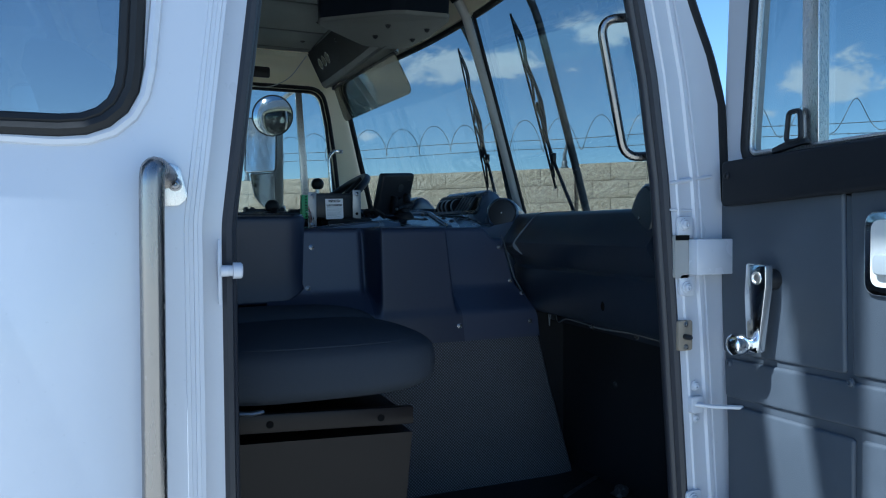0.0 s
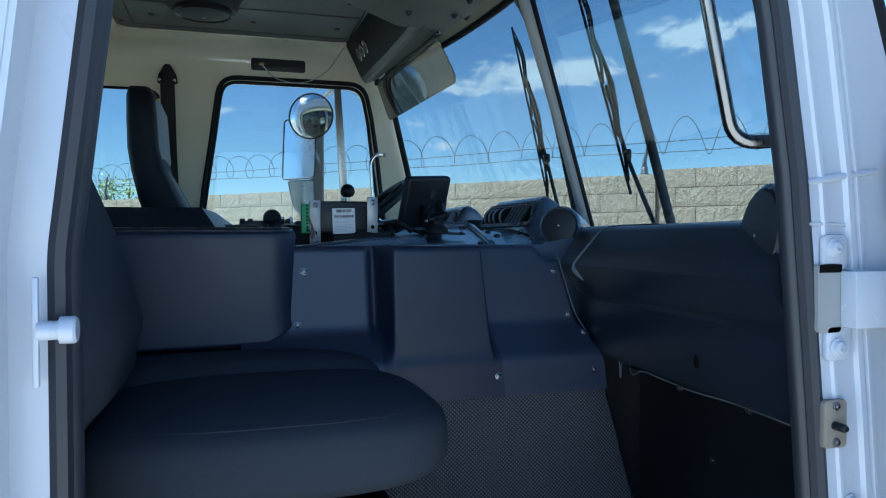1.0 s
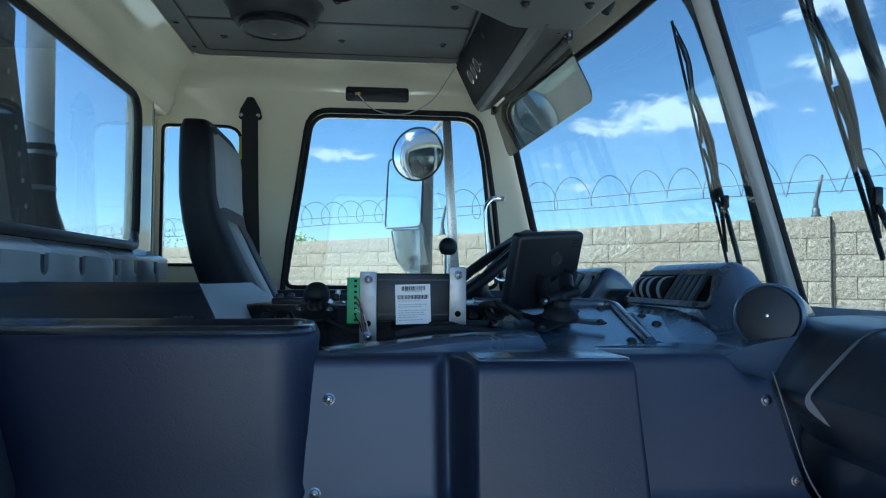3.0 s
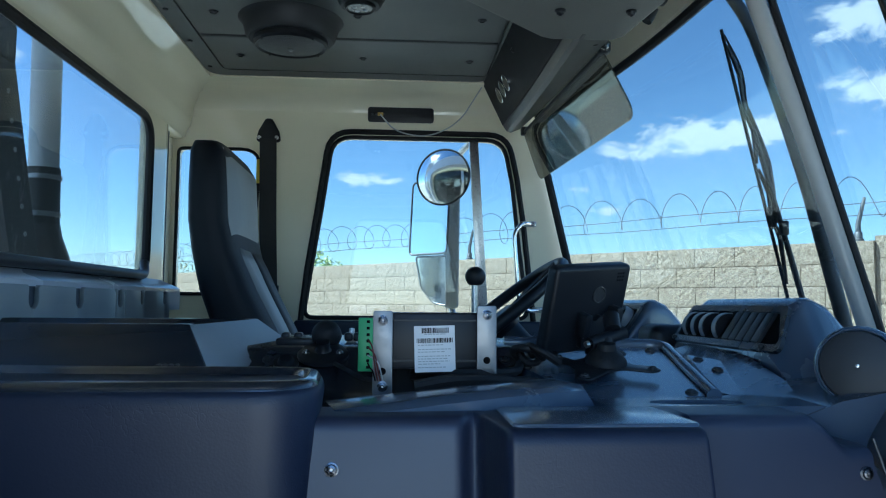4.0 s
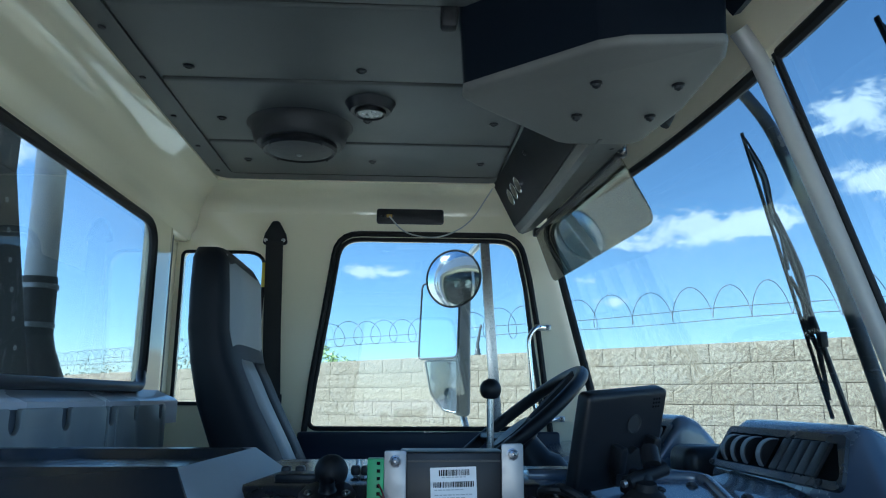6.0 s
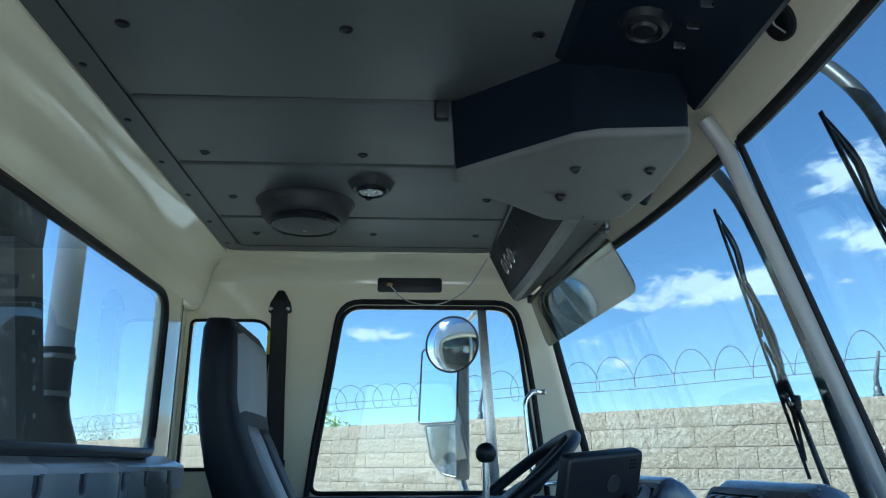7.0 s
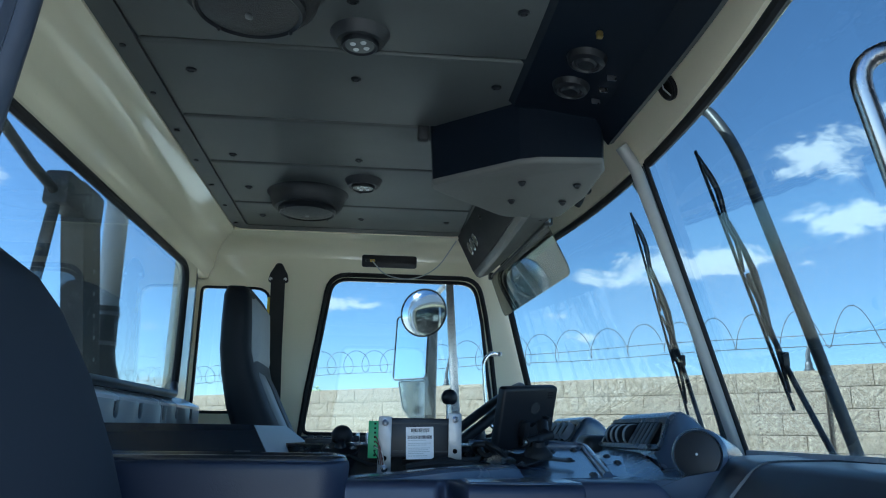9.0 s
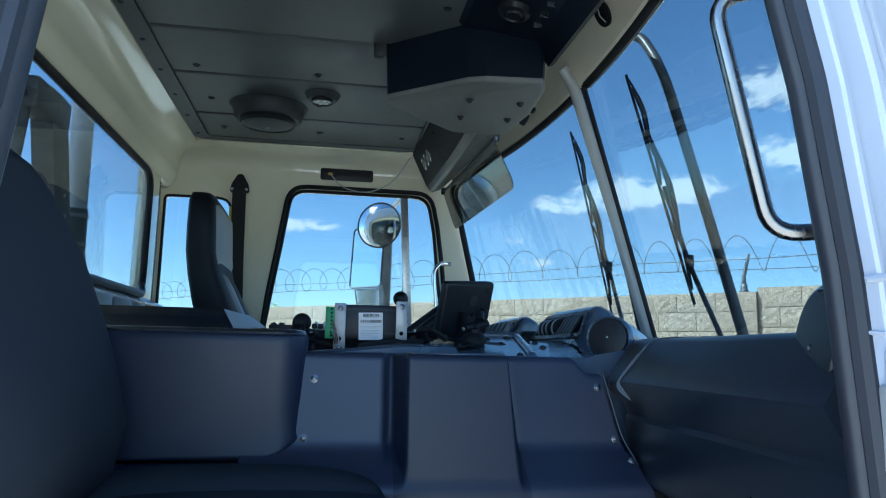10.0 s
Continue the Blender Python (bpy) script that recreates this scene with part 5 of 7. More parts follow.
bm = bmesh.new()
loops = []
for z, g in ((1.777, 0.0005), (1.779, 0.002), (1.783, 0.002), (1.795, -0.001), (1.84, -0.003), (1.90, -0.003), (1.950, -0.002), (1.970, 0.0), (1.978, -0.0008), (1.984, -0.003)):
    loops.append([Vector((x, y, tray_z(x, z))) for x, y in grown(plan, g)])
add_loft(bm, loops)
part("tub", bm, M_VINYL, tr, "", True, "", 70)
bm = bmesh.new()
loops = []
for z, g in ((1.983, -0.0028), (1.9875, -0.0042), (1.9910, -0.0075), (1.9925, -0.0125), (1.9920, -0.0175), (1.9890, -0.0215), (1.9850, -0.0240), (1.9830, -0.0275)):
    loops.append([Vector((x, y, z)) for x, y in grown(plan, g)])
add_loft(bm, loops, False)
part("rim", bm, M_RIM, tr, "rolled glossy rim", True, "", 70)
bm = bmesh.new()
add_prism(bm, grown(plan, -0.0265), 0.006, Matrix.Translation((0, 0, 1.9775)))
part("tray_floor", bm, M_RIM, tr, "shallow glossy tray floor", False)
bx = thing("console_box", "black plastic console box with a grey sloping end", "console box")
bm = bmesh.new()
prof = [(-0.335, 1.95), (-0.328, 1.985), (-0.292, 2.027), (-0.282, 2.036), (-0.268, 2.036), (-0.255, 2.024), (-0.03, 2.024), (-0.015, 2.036), (0.012, 2.036), (0.035, 1.95)]
add_loft(bm, [[Vector((x, y, z)) for y, z in prof] for x in np.linspace(-0.19, 0.195, 8)] + [[Vector((0.199 + 0.075 * (y + 0.283) + (max(0.0, 2.036 - z) * 0.72 if y < -0.285 else 0.0), y, z)) for y, z in prof]])
part("lid_body", bm, M_BOX, bx, "", True, "", 35)
bm = bmesh.new()
e0 = [Vector((0.238, -0.330, 1.978)), Vector((0.200, -0.283, 2.035)), Vector((0.222, 0.012, 2.036)), Vector((0.23, 0.034, 1.95))]
e1 = [Vector((0.243, -0.331, 1.962)), Vector((0.251, -0.262, 1.980)), Vector((0.266, 0.030, 2.003)), Vector((0.262, 0.034, 1.95))]
add_loft(bm, [e0, e1])
part("end_slope", bm, M_SILVERPL, bx, "satin grey sloping end")
bm = bmesh.new()
for i in range(4):
    add_box(bm, (0.182 + i * 0.0065, -0.334, 1.990), (0.0045, 0.010, 0.008), None, 0.001)
part("hinge", bm, M_BLACKMET, bx)

# control deck
dk = thing("control_deck", "black control deck with switches over the engine cover", "control deck")
bm = bmesh.new()
prof = [(-0.405, 1.948), (-0.28, 1.950), (-0.235, 1.956), (-0.172, 2.000), (-0.160, 2.004), (-0.02, 2.004), (0.22, 2.002), (0.30, 1.96), (0.30, 1.90), (-0.405, 1.90)]
add_loft(bm, [[Vector((x, y, z)) for y, z in prof] for x in (0.226, 0.23, 0.40, 0.595, 0.60)])
part("deck", bm, M_BOX, dk, "", True, "", 35)
for x0, x1, y0 in ((0.275, 0.345, -0.11), (0.40, 0.43, -0.11)):
    bm = bmesh.new()
    add_box(bm, ((x0 + x1) / 2, y0, 2.008), (x1 - x0, 0.05, 0.010), None, 0.003)
    part("switch_plate", bm, M_PLASTIC, dk)
for x in (0.282, 0.30, 0.372, 0.385, 0.46, 0.50):
    bm = bmesh.new()
    add_box(bm, (x, -0.085, 2.013), (0.012, 0.018, 0.012), pose(0, 0, 0), 0.003)
    part("rocker_switch", bm, M_PLASTIC, dk)
for x in (0.375, 0.395):
    bm = bmesh.new()
    add_lathe(bm, [(0.008, 0.0), (0.008, 0.006), (0.005, 0.008), (0.004, 0.02), (0, 0.021)], Matrix.Translation((x, -0.06, 2.004)), 12)
    part("toggle_switch", bm, M_STEEL, dk)
slope_n = Vector((0, -0.57, 0.82))
for x, y, z in ((0.245, -0.19, 1.988), (0.275, -0.19, 1.988), (0.585, -0.19, 1.988), (0.30, -0.225, 1.965)):
    screw(dk, (x, y, z), slope_n, 0.006, M_BLACKMET)
bm = bmesh.new()
add_lathe(bm, [(0.016, 0), (0.016, 0.005), (0.011, 0.006), (0.008, 0.011), (0, 0.011)], basis((0.300, -0.200, 1.982), (1, 0, 0), (0, 0.82, 0.57)), 18)
part("rotary_knob", bm, M_PLASTIC, dk)
# wedge ridge in front of the deck
bm = bmesh.new()
lo = [(0.385, -0.436, 1.950), (0.53, -0.428, 1.953), (0.62, -0.389, 1.955), (0.645, -0.368, 1.955)]
add_loft(bm, [[Vector((x, y, 1.94)), Vector((x, y - 0.002, z + h - 0.006)), Vector((x - 0.004, y + 0.006, z + h)), Vector((x - 0.02, y + 0.08, z + h * 0.9)), Vector((x - 0.02, y + 0.08, 1.94))] for (x, y, z), h in zip(lo, (0.008, 0.021, 0.022, 0.021))] + [[Vector((0.662, -0.352, 1.94)), Vector((0.662, -0.352, 1.948)), Vector((0.660, -0.350, 1.950)), Vector((0.638, -0.285, 1.960)), Vector((0.638, -0.285, 1.94))]])
part("ridge", bm, M_DASH, dk, "", True, "", 40)
# sloping panel under the monitor
bm = bmesh.new()
pl = [Vector((0.592, -0.165, 1.987)), Vector((0.661, -0.333, 1.954)), Vector((0.8015, -0.317, 1.957)), Vector((0.828, -0.090, 2.002)), Vector((0.595, -0.088, 2.002))]
add_loft(bm, [[p + Vector((0, 0, -0.06)) for p in pl], pl])
part("monitor_panel", bm, M_DASH, dk, "", True, "", 30)
bm = bmesh.new()
add_prism(bm, [(0.598, -0.086), (0.845, -0.086), (0.83, 0.06), (0.60, 0.06)], 0.05, Matrix.Translation((0, 0, 1.955)), 0.003)
part("rear_ledge", bm, M_DASH, dk, "", True, "", 40)
for p in ((0.612, -0.20, 1.981), (0.760, -0.135, 1.993), (0.790, -0.306, 1.9595), (0.808, -0.120, 1.997), (0.70, -0.02, 2.005), (0.745, -0.03, 2.005)):
    screw(dk, p, (0.0, -0.2, 1), 0.006, M_BLACKMET)
# raised ridge along the panel's outer side
bm = bmesh.new()
add_tube(bm, bent([(0.812, -0.318, 1.957), (0.838, -0.088, 2.003), (0.60, -0.083, 2.006)], 0.03), 0.009, 10)
part("lip", bm, M_DASH, dk)
# level ledge before the panel, with an oval well sunk into it
bm = bmesh.new()
well = [(0.770 + 0.053 * math.cos(a), -0.366 + 0.019 * math.sin(a)) for a in np.linspace(0, 2 * math.pi, 33)[:-1]]
add_plate(bm, [(0.662, -0.336), (0.662, -0.400), (0.905, -0.400), (0.905, -0.330), (0.850, -0.296), (0.812, -0.319)], [well], 0.014, Matrix.Translation((0, 0, 1.9425)))
part("ledge", bm, M_DASH, dk, "", True, "", 40)
bm = bmesh.new()
add_lathe(bm, [(1.25, 0.0), (0.6, -0.006), (0.0, -0.008)], Matrix.Translation((0.770, -0.366, 1.9425)) @ Matrix.Diagonal((0.053, 0.019, 1, 1)), 32)
# the well's shade is also in its colour: the darker dash copy
part("oval_well", bm, M_DASHLOW, dk, "", True, "", 60)
# apron between the lip and the dash, with a screwed cover strip
bm = bmesh.new()
LA = ((0.815, -0.335, 1.945), (0.822, -0.25, 1.964), (0.838, -0.10, 1.993), (0.845, 0.06, 2.0))
LB2 = ((0.905, -0.350, 1.948), (0.925, -0.27, 1.970), (0.950, -0.10, 1.996), (0.952, 0.06, 2.0))
loops = []
for k in np.linspace(0, 1, 13):
    row = [Vector(a).lerp(Vector(b), k) for a, b in zip(LA, LB2)]
    dip = 0.012 * math.sin(math.pi * k)
    loops.append([p - Vector((0, 0, dip)) for p in row] + [Vector((p.x, p.y, 1.90)) for p in row[::-1]])
add_loft(bm, loops)
part("apron", bm, M_DASH, dk, "", True, "", 60)
bm = bmesh.new()
st_ = [Vector((0.862, -0.122, 1.987)), Vector((0.893, -0.160, 1.982)), Vector((0.850, -0.318, 1.950)), Vector((0.831, -0.285, 1.954))]
add_loft(bm, [st_, [p + Vector((0, 0, 0.004)) for p in st_]])
part("cover_strip", bm, M_DASH, dk, "", False)
for p in ((0.866, -0.150, 1.986), (0.868, -0.206, 1.977)):
    screw(dk, p, (0, -0.15, 1), 0.006, M_BLACKMET)

# ---- controller on two strip brackets ----
cb = thing("controller_box", "black control unit with a white barcode label between metal strips", "control unit")
bm = bmesh.new()
add_box(bm, (0.486, -0.262, 2.018), (0.112, 0.062, 0.066), None, 0.003)
part("case", bm, M_PLASTIC, cb, "black finned metal case")
for z in (1.995, 2.042):
    bm = bmesh.new()
    add_box(bm, (0.486, -0.2935, z), (0.10, 0.002, 0.002), None)
    part("fin", bm, M_PLASTIC, cb)
for x, z0, z1 in ((0.425, 1.955, 2.053), (0.547, 1.968, 2.060)):
    bm = bmesh.new()
    add_prism(bm, rounded(rect(x - 0.0115, z0, x + 0.0115, z1), 0.003), 0.003, FACE @ Matrix.Translation((0, 0, 0.296)), 0.0006)
    br = part("bracket", bm, M_ALU, cb, "bare aluminium strip")
    screw(br, (x, -0.2995, z1 - 0.011), (0, -1, 0), 0.005)
    bm = bmesh.new()
    add_lathe(bm, [(0.0042, 0.0), (0.0042, 0.0008), (0, 0.0009)], basis((x, -0.299, z0 + 0.028), (1, 0, 0), (0, 0, 1)), 12)
    part("hole", bm, M_INK, br)
    bm = bmesh.new()
    add_box(bm, (x, -0.275, z0 + 0.003), (0.023, 0.045, 0.003), None)
    part("foot", bm, M_ALU, br)
screw(cb, (0.425, -0.2995, 1.966), (0, -1, 0), 0.005)
bm = bmesh.new()
LB = basis((0.486, -0.2945, 2.009), (1, 0, 0.03), (0, 0, 1))
add_prism(bm, rect(-0.024, -0.027, 0.024, 0.027), 0.0006, LB)
lab = part("label", bm, M_PAPER, cb, "white paper barcode label")
random.seed(5)
bm = bmesh.new()
for z0, z1, xa, xb in ((0.0185, 0.0245, -0.015, 0.016), (0.0070, 0.0125, -0.021, 0.021)):
    x = xa
    while x < xb:
        w = random.choice((0.0005, 0.0009, 0.0013))
        add_prism(bm, rect(x, z0, x + w, z1), 0.0003, LB @ Matrix.Translation((0, 0, 0.0007)))
        x += w + random.choice((0.0005, 0.0008))
part("barcode", bm, M_INK, lab)
bm = bmesh.new()
for z, xa, xb in ((0.0165, -0.012, 0.013), (0.004, -0.020, 0.010), (-0.001, -0.020, 0.019), (-0.004, -0.020, 0.012), (-0.009, -0.020, 0.018), (-0.012, -0.020, 0.015), (-0.015, -0.020, 0.017), (-0.018, -0.020, 0.006), (-0.022, -0.020, 0.013)):
    x = xa
    while x < xb:
        w = random.uniform(0.002, 0.005)
        add_prism(bm, rect(x, z, min(x + w, xb), z + 0.0011), 0.0003, LB @ Matrix.Translation((0, 0, 0.0007)))
        x += w + 0.001
part("print_bar", bm, M_PALEGREY, lab)
bm = bmesh.new()
add_box(bm, (0.405, -0.292, 2.014), (0.017, 0.018, 0.062), None, 0.001)
tb = part("terminal_block", bm, M_GREEN, cb, "green plug-in terminal block")
for i in range(8):
    bm = bmesh.new()
    add_box(bm, (0.408, -0.3015, 1.988 + i * 0.0075), (0.0035, 0.002, 0.0032), None)
    part("port", bm, M_INK, tb)
for i, (dx, mat) in enumerate(((0.0, M_RED), (0.003, M_RED), (0.006, M_PALEGREY), (-0.003, M_INK))):
    bm = bmesh.new()
    add_tube(bm, bent([(0.408, -0.302, 2.02 - i * 0.009), (0.414 + dx, -0.313, 2.012 - i * 0.008), (0.417 + dx, -0.309, 1.985), (0.422 + dx, -0.29, 1.962)], 0.012), 0.0009, 6)
    part("lead", bm, mat, cb)
# cables behind and below the unit
cabs = thing("cable_bundle", "black cables lying loosely round the control unit", "cables")
for k, pts in enumerate(([(0.462, -0.325, 1.968), (0.505, -0.325, 1.976), (0.55, -0.32, 1.976), (0.61, -0.29, 1.967)], [(0.46, -0.26, 1.975), (0.52, -0.30, 1.982), (0.585, -0.285, 1.98), (0.60, -0.22, 1.985)], [(0.60, -0.21, 1.99), (0.585, -0.235, 2.006), (0.61, -0.25, 2.008), (0.632, -0.22, 1.99), (0.635, -0.17, 2.0)], [(0.62, -0.2, 1.995), (0.605, -0.245, 2.012), (0.628, -0.262, 2.0), (0.65, -0.23, 1.985), (0.655, -0.18, 1.995)], [(0.36, -0.20, 1.985), (0.40, -0.27, 1.972), (0.43, -0.27, 1.968)])):
    bm = bmesh.new()
    add_tube(bm, bent(pts, 0.03), (0.0075, 0.006, 0.005, 0.005, 0.003)[k], 8)
    part("cable", bm, M_RUBBER, cabs)
bm = bmesh.new()
add_lathe(bm, [(0.015, -0.004), (0.017, 0.0), (0.015, 0.004), (0.010, 0.004), (0.009, 0), (0.010, -0.004), (0.015, -0.004)], pose(0.612, -0.225, 1.997, 50, 0, 20), 24)
part("cable_loop", bm, M_RUBBER, cabs)

# ball mount
ball = thing("ball_mount", "black rubber ball mount on a round base", "ball mount")
bm = bmesh.new()
add_lathe(bm, [(0.034, 0), (0.034, 0.004), (0.030, 0.006), (0.011, 0.008), (0.009, 0.012), (0.009, 0.020)], basis((0.345, -0.178, 1.992), (1, 0, 0), (0, 0.9, 0.35)), 28)
part("base", bm, M_PLASTIC, ball)
bm = bmesh.new()
add_lathe(bm, [(0.009, -0.034)] + [(0.0205 * math.cos(a), 0.0205 * math.sin(a)) for a in np.linspace(-1.1, 1.5708, 14)], Matrix.Translation((0.346, -0.150, 2.018)), 24)
part("ball", bm, M_RUBBER, ball)
for dx in (-0.022, 0.022):
    screw(ball, (0.345 + dx, -0.184, 1.996), (0, -0.36, 0.93), 0.005)

# shift lever
sl = thing("shift_lever", "steel gear lever with a round black knob", "gear lever")
bm = bmesh.new()
add_tube(bm, [(0.618, 0.484, 1.80), (0.620, 0.484, 2.108)], 0.0075, 12)
part("stalk", bm, M_STEEL, sl)
bm = bmesh.new()
add_lathe(bm, [(0.007, -0.02), (0.013, -0.018)] + [(0.0235 * math.cos(a), 0.0235 * math.sin(a)) for a in np.linspace(-0.9, 1.5708, 12)], Matrix.Translation((0.621, 0.484, 2.124)), 24)
part("knob", bm, M_PLASTIC, sl)

# monitor on a suction mount
mn = thing("monitor", "black display seen from behind on a suction mount", "monitor")
mu = Vector((0.861, 0.504, 0.072)).normalized()
mv = Vector((0.102, -0.309, 0.946))
MM = basis((0.700, -0.161, 2.059), mu, mv)
bm = bmesh.new()
add_prism(bm, rounded([(-0.071, -0.062), (0.071, -0.062), (0.071, 0.062), (-0.071, 0.062)], 0.009), 0.022, MM @ Matrix.Translation((0, 0, -0.011)), 0.006, 3)
part("case", bm, M_PLASTIC, mn)
back = 1 if MM.to_3x3().col[2].y < 0 else -1
bk = MM if back > 0 else MM @ Matrix.Rotation(math.pi, 4, "Y")
bm = bmesh.new()
add_lathe(bm, [(0.0125, 0.0), (0.0125, 0.0016), (0.0105, 0.0022), (0.0095, 0.0012), (0, 0.0012)], bk @ Matrix.Translation((0.014 * back, 0.020, 0.0105)), 24)
part("mount_plate", bm, M_POD, mn)
for dx in (0.045,):
    for i in range(3):
        for j in range(3):
            bm = bmesh.new()
            add_lathe(bm, [(0.0016, 0), (0.0016, 0.0006), (0, 0.0007)], bk @ Matrix.Translation((dx + i * 0.005, 0.040 + j * 0.005, 0.0108)), 6)
            part("vent_hole", bm, M_INK, mn)
# claw bracket, tilt clamp, suction foot and its lobed plate on the sloping panel
PN = Vector((0.004, -0.2235, 1)).normalized()


def on_panel(x, y, up_=0.0):
    return Vector((x, y, 1.996 + (y + 0.175) * 0.2235 - (x - 0.592) * 0.004)) + PN * up_


bm = bmesh.new()
add_prism(bm, rounded([(-0.026, -0.036), (0.020, -0.036), (0.030, -0.020), (0.034, 0.010), (0.024, 0.000), (0.012, 0.006), (0.004, 0.012), (-0.008, 0.004), (-0.020, 0.008), (-0.030, -0.006)], 0.006), 0.010, bk @ Matrix.Translation((0.012 * back, -0.018, 0.0115)), 0.003, 2)
part("claw_bracket", bm, M_PLASTIC, mn)
for dx, dz in ((-0.028, -0.012), (0.031, -0.006), (0.0, -0.044)):
    bm = bmesh.new()
    add_box(bm, (0, 0, 0), (0.014, 0.034, 0.020), bk @ Matrix.Translation((0.012 * back + dx, dz - 0.006, 0.020)), 0.004, 2)
    part("claw", bm, M_PLASTIC, mn)
bm = bmesh.new()
add_tube(bm, [(0.690, -0.226, 2.012), (0.742, -0.206, 2.026)], 0.0085, 12)
part("hinge_barrel", bm, M_PLASTIC, mn)
bm = bmesh.new()
add_tube(bm, [(0.6885, -0.2266, 2.0116), (0.684, -0.228, 2.0105)], 0.0045, 10)
part("hinge_bolt", bm, M_STEEL, mn)
bm = bmesh.new()
add_tube(bm, [(0.724, -0.214, 2.030), (0.726, -0.200, 2.048)], 0.011, 10)
add_tube(bm, [(0.708, -0.222, 1.998), (0.714, -0.217, 2.018)], [0.014, 0.010], 12)
part("clamp", bm, M_PLASTIC, mn)
bm = bmesh.new()
add_lathe(bm, [(0.027, 0), (0.0265, 0.005), (0.021, 0.012), (0.013, 0.018), (0.011, 0.026), (0, 0.027)], basis(on_panel(0.710, -0.227, 0.004), (1, 0, 0), PN.cross(Vector((1, 0, 0)))), 28)
part("suction_cup", bm, M_RUBBER, mn)
bm = bmesh.new()
lobes = [(0.642, -0.214), (0.650, -0.196), (0.664, -0.204), (0.672, -0.216), (0.700, -0.196), (0.730, -0.208), (0.744, -0.234), (0.768, -0.240), (0.774, -0.254), (0.760, -0.262), (0.728, -0.250), (0.706, -0.258), (0.686, -0.278), (0.672, -0.292), (0.656, -0.282), (0.664, -0.250), (0.660, -0.232)]
add_prism(bm, rounded([(x - 0.70, (y + 0.23) * 1.025) for x, y in lobes][::-1], 0.006), 0.003, basis(on_panel(0.70, -0.23, 0.001), (1, 0, 0), PN.cross(Vector((1, 0, 0)))), 0.0008)
part("base_plate", bm, M_PLASTIC, mn)
for x, y in ((0.653, -0.207), (0.668, -0.282), (0.763, -0.252)):
    screw(mn, on_panel(x, y, 0.004), PN, 0.005, M_BLACKMET)

# ---- dash ----
da = thing("dashboard", "blue-black moulded dashboard under the windshield", "dashboard")
# driver side and middle
bm = bmesh.new()
loops = []
for y in np.linspace(-0.405, 1.11, 20):
    b = -0.135 * (y / 1.1) ** 2
    loops.append([Vector((x + b, y, z)) for x, z in [(1.19, 1.70), (1.19, 1.985), (1.10, 1.985), (1.0, 1.975), (0.93, 1.962), (0.885, 1.945), (0.86, 1.90), (0.87, 1.70)]])
add_loft(bm, loops)
# sky-sheen copy here, shaded copy on the passenger half and middle section
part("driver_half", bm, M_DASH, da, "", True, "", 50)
# passenger half: a sloped top band, a sharp edge, an undercut and a deep face
PROF = [(1.19, 1.70), (1.19, 1.99), (1.06, 1.995), (1.000, 1.993), (0.978, 1.990), (0.966, 1.982), (0.925, 1.922), (0.9225, 1.917), (0.9235, 1.912), (0.952, 1.868), (0.957, 1.858), (0.952, 1.850), (0.957, 1.80), (0.963, 1.752), (0.975, 1.737), (1.06, 1.728), (1.06, 1.70)]
FULL = [(1.19, 1.70), (1.19, 1.99), (1.06, 1.998), (0.999, 1.996), (0.974, 1.993), (0.961, 1.984), (0.921, 1.925), (0.917, 1.916), (0.917, 1.905), (0.932, 1.878), (0.944, 1.856), (0.955, 1.842), (0.967, 1.80), (0.973, 1.752), (0.985, 1.740), (1.06, 1.728), (1.06, 1.70)]
RIDGE = [-0.62, -0.62, -0.60, -0.575, -0.560, -0.552, -0.530, -0.522, -0.521, -0.532, -0.560, -0.60, -0.66, -0.70, -0.70, -0.70, -0.70]


def dash_back(x, y):
    return -0.06 * (y / 1.1) ** 2 + (0.035 * ease(-0.50, -0.36, y) if x < 1.1 else 0.0)


bm = bmesh.new()
add_loft(bm, [[Vector((x + dash_back(x, y), y, z)) for x, z in PROF] for y in np.linspace(-0.42, -1.115, 24)])
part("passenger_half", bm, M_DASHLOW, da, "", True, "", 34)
# the middle section's outline, drawn finer and eased round its corners
fine = np.array([[np.interp(t, range(17), col) for col in zip(*[(x, z, r) for (x, z), r in zip(FULL, RIDGE)])] for t in np.linspace(0, 16, 129)])
for _ in range(6):
    fine[17:104] = (fine[14:101] + fine[15:102] + fine[16:103] + fine[17:104] + fine[18:105] + fine[19:106] + fine[20:107]) / 7
# below the bend it runs back into the passenger face
fine[:, 0] += [0.045 * ease(62, 86, i) for i in range(len(fine))]
bm = bmesh.new()
loops = []
for k in np.linspace(0, 1, 24):
    lp = []
    for x, z, ry in fine:
        y = -0.36 + (ry + 0.36) * k
        lp.append(Vector((x + dash_back(x, y), y, z)))
    lp = lp[8:92] + [Vector((1.10, lp[91].y, lp[91].z - 0.004))]
    loops.append(lp)
add_loft(bm, loops)
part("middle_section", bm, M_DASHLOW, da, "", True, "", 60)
bm = bmesh.new()
trail = fine[24:78:2]
add_tube(bm, [Vector((x + dash_back(0.9, ry) + 0.002, ry + 0.003, z)) for x, z, ry in trail], [0.0011 * min(1.0, 0.3 + i / 6, 0.2 + (len(trail) - 1 - i) / 10) for i in range(len(trail))], 10)
part("ridge_bead", bm, M_DASHLOW, da)
bm = bmesh.new()
add_tube(bm, bent([(0.899, -0.470, 1.936), (0.916, -0.483, 1.863), (0.928, -0.491, 1.815), (0.946, -0.506, 1.780), (0.958, -0.545, 1.735)], 0.03), 0.0016, 8)
part("edge_bead", bm, M_DASHLOW, da)
bm = bmesh.new()
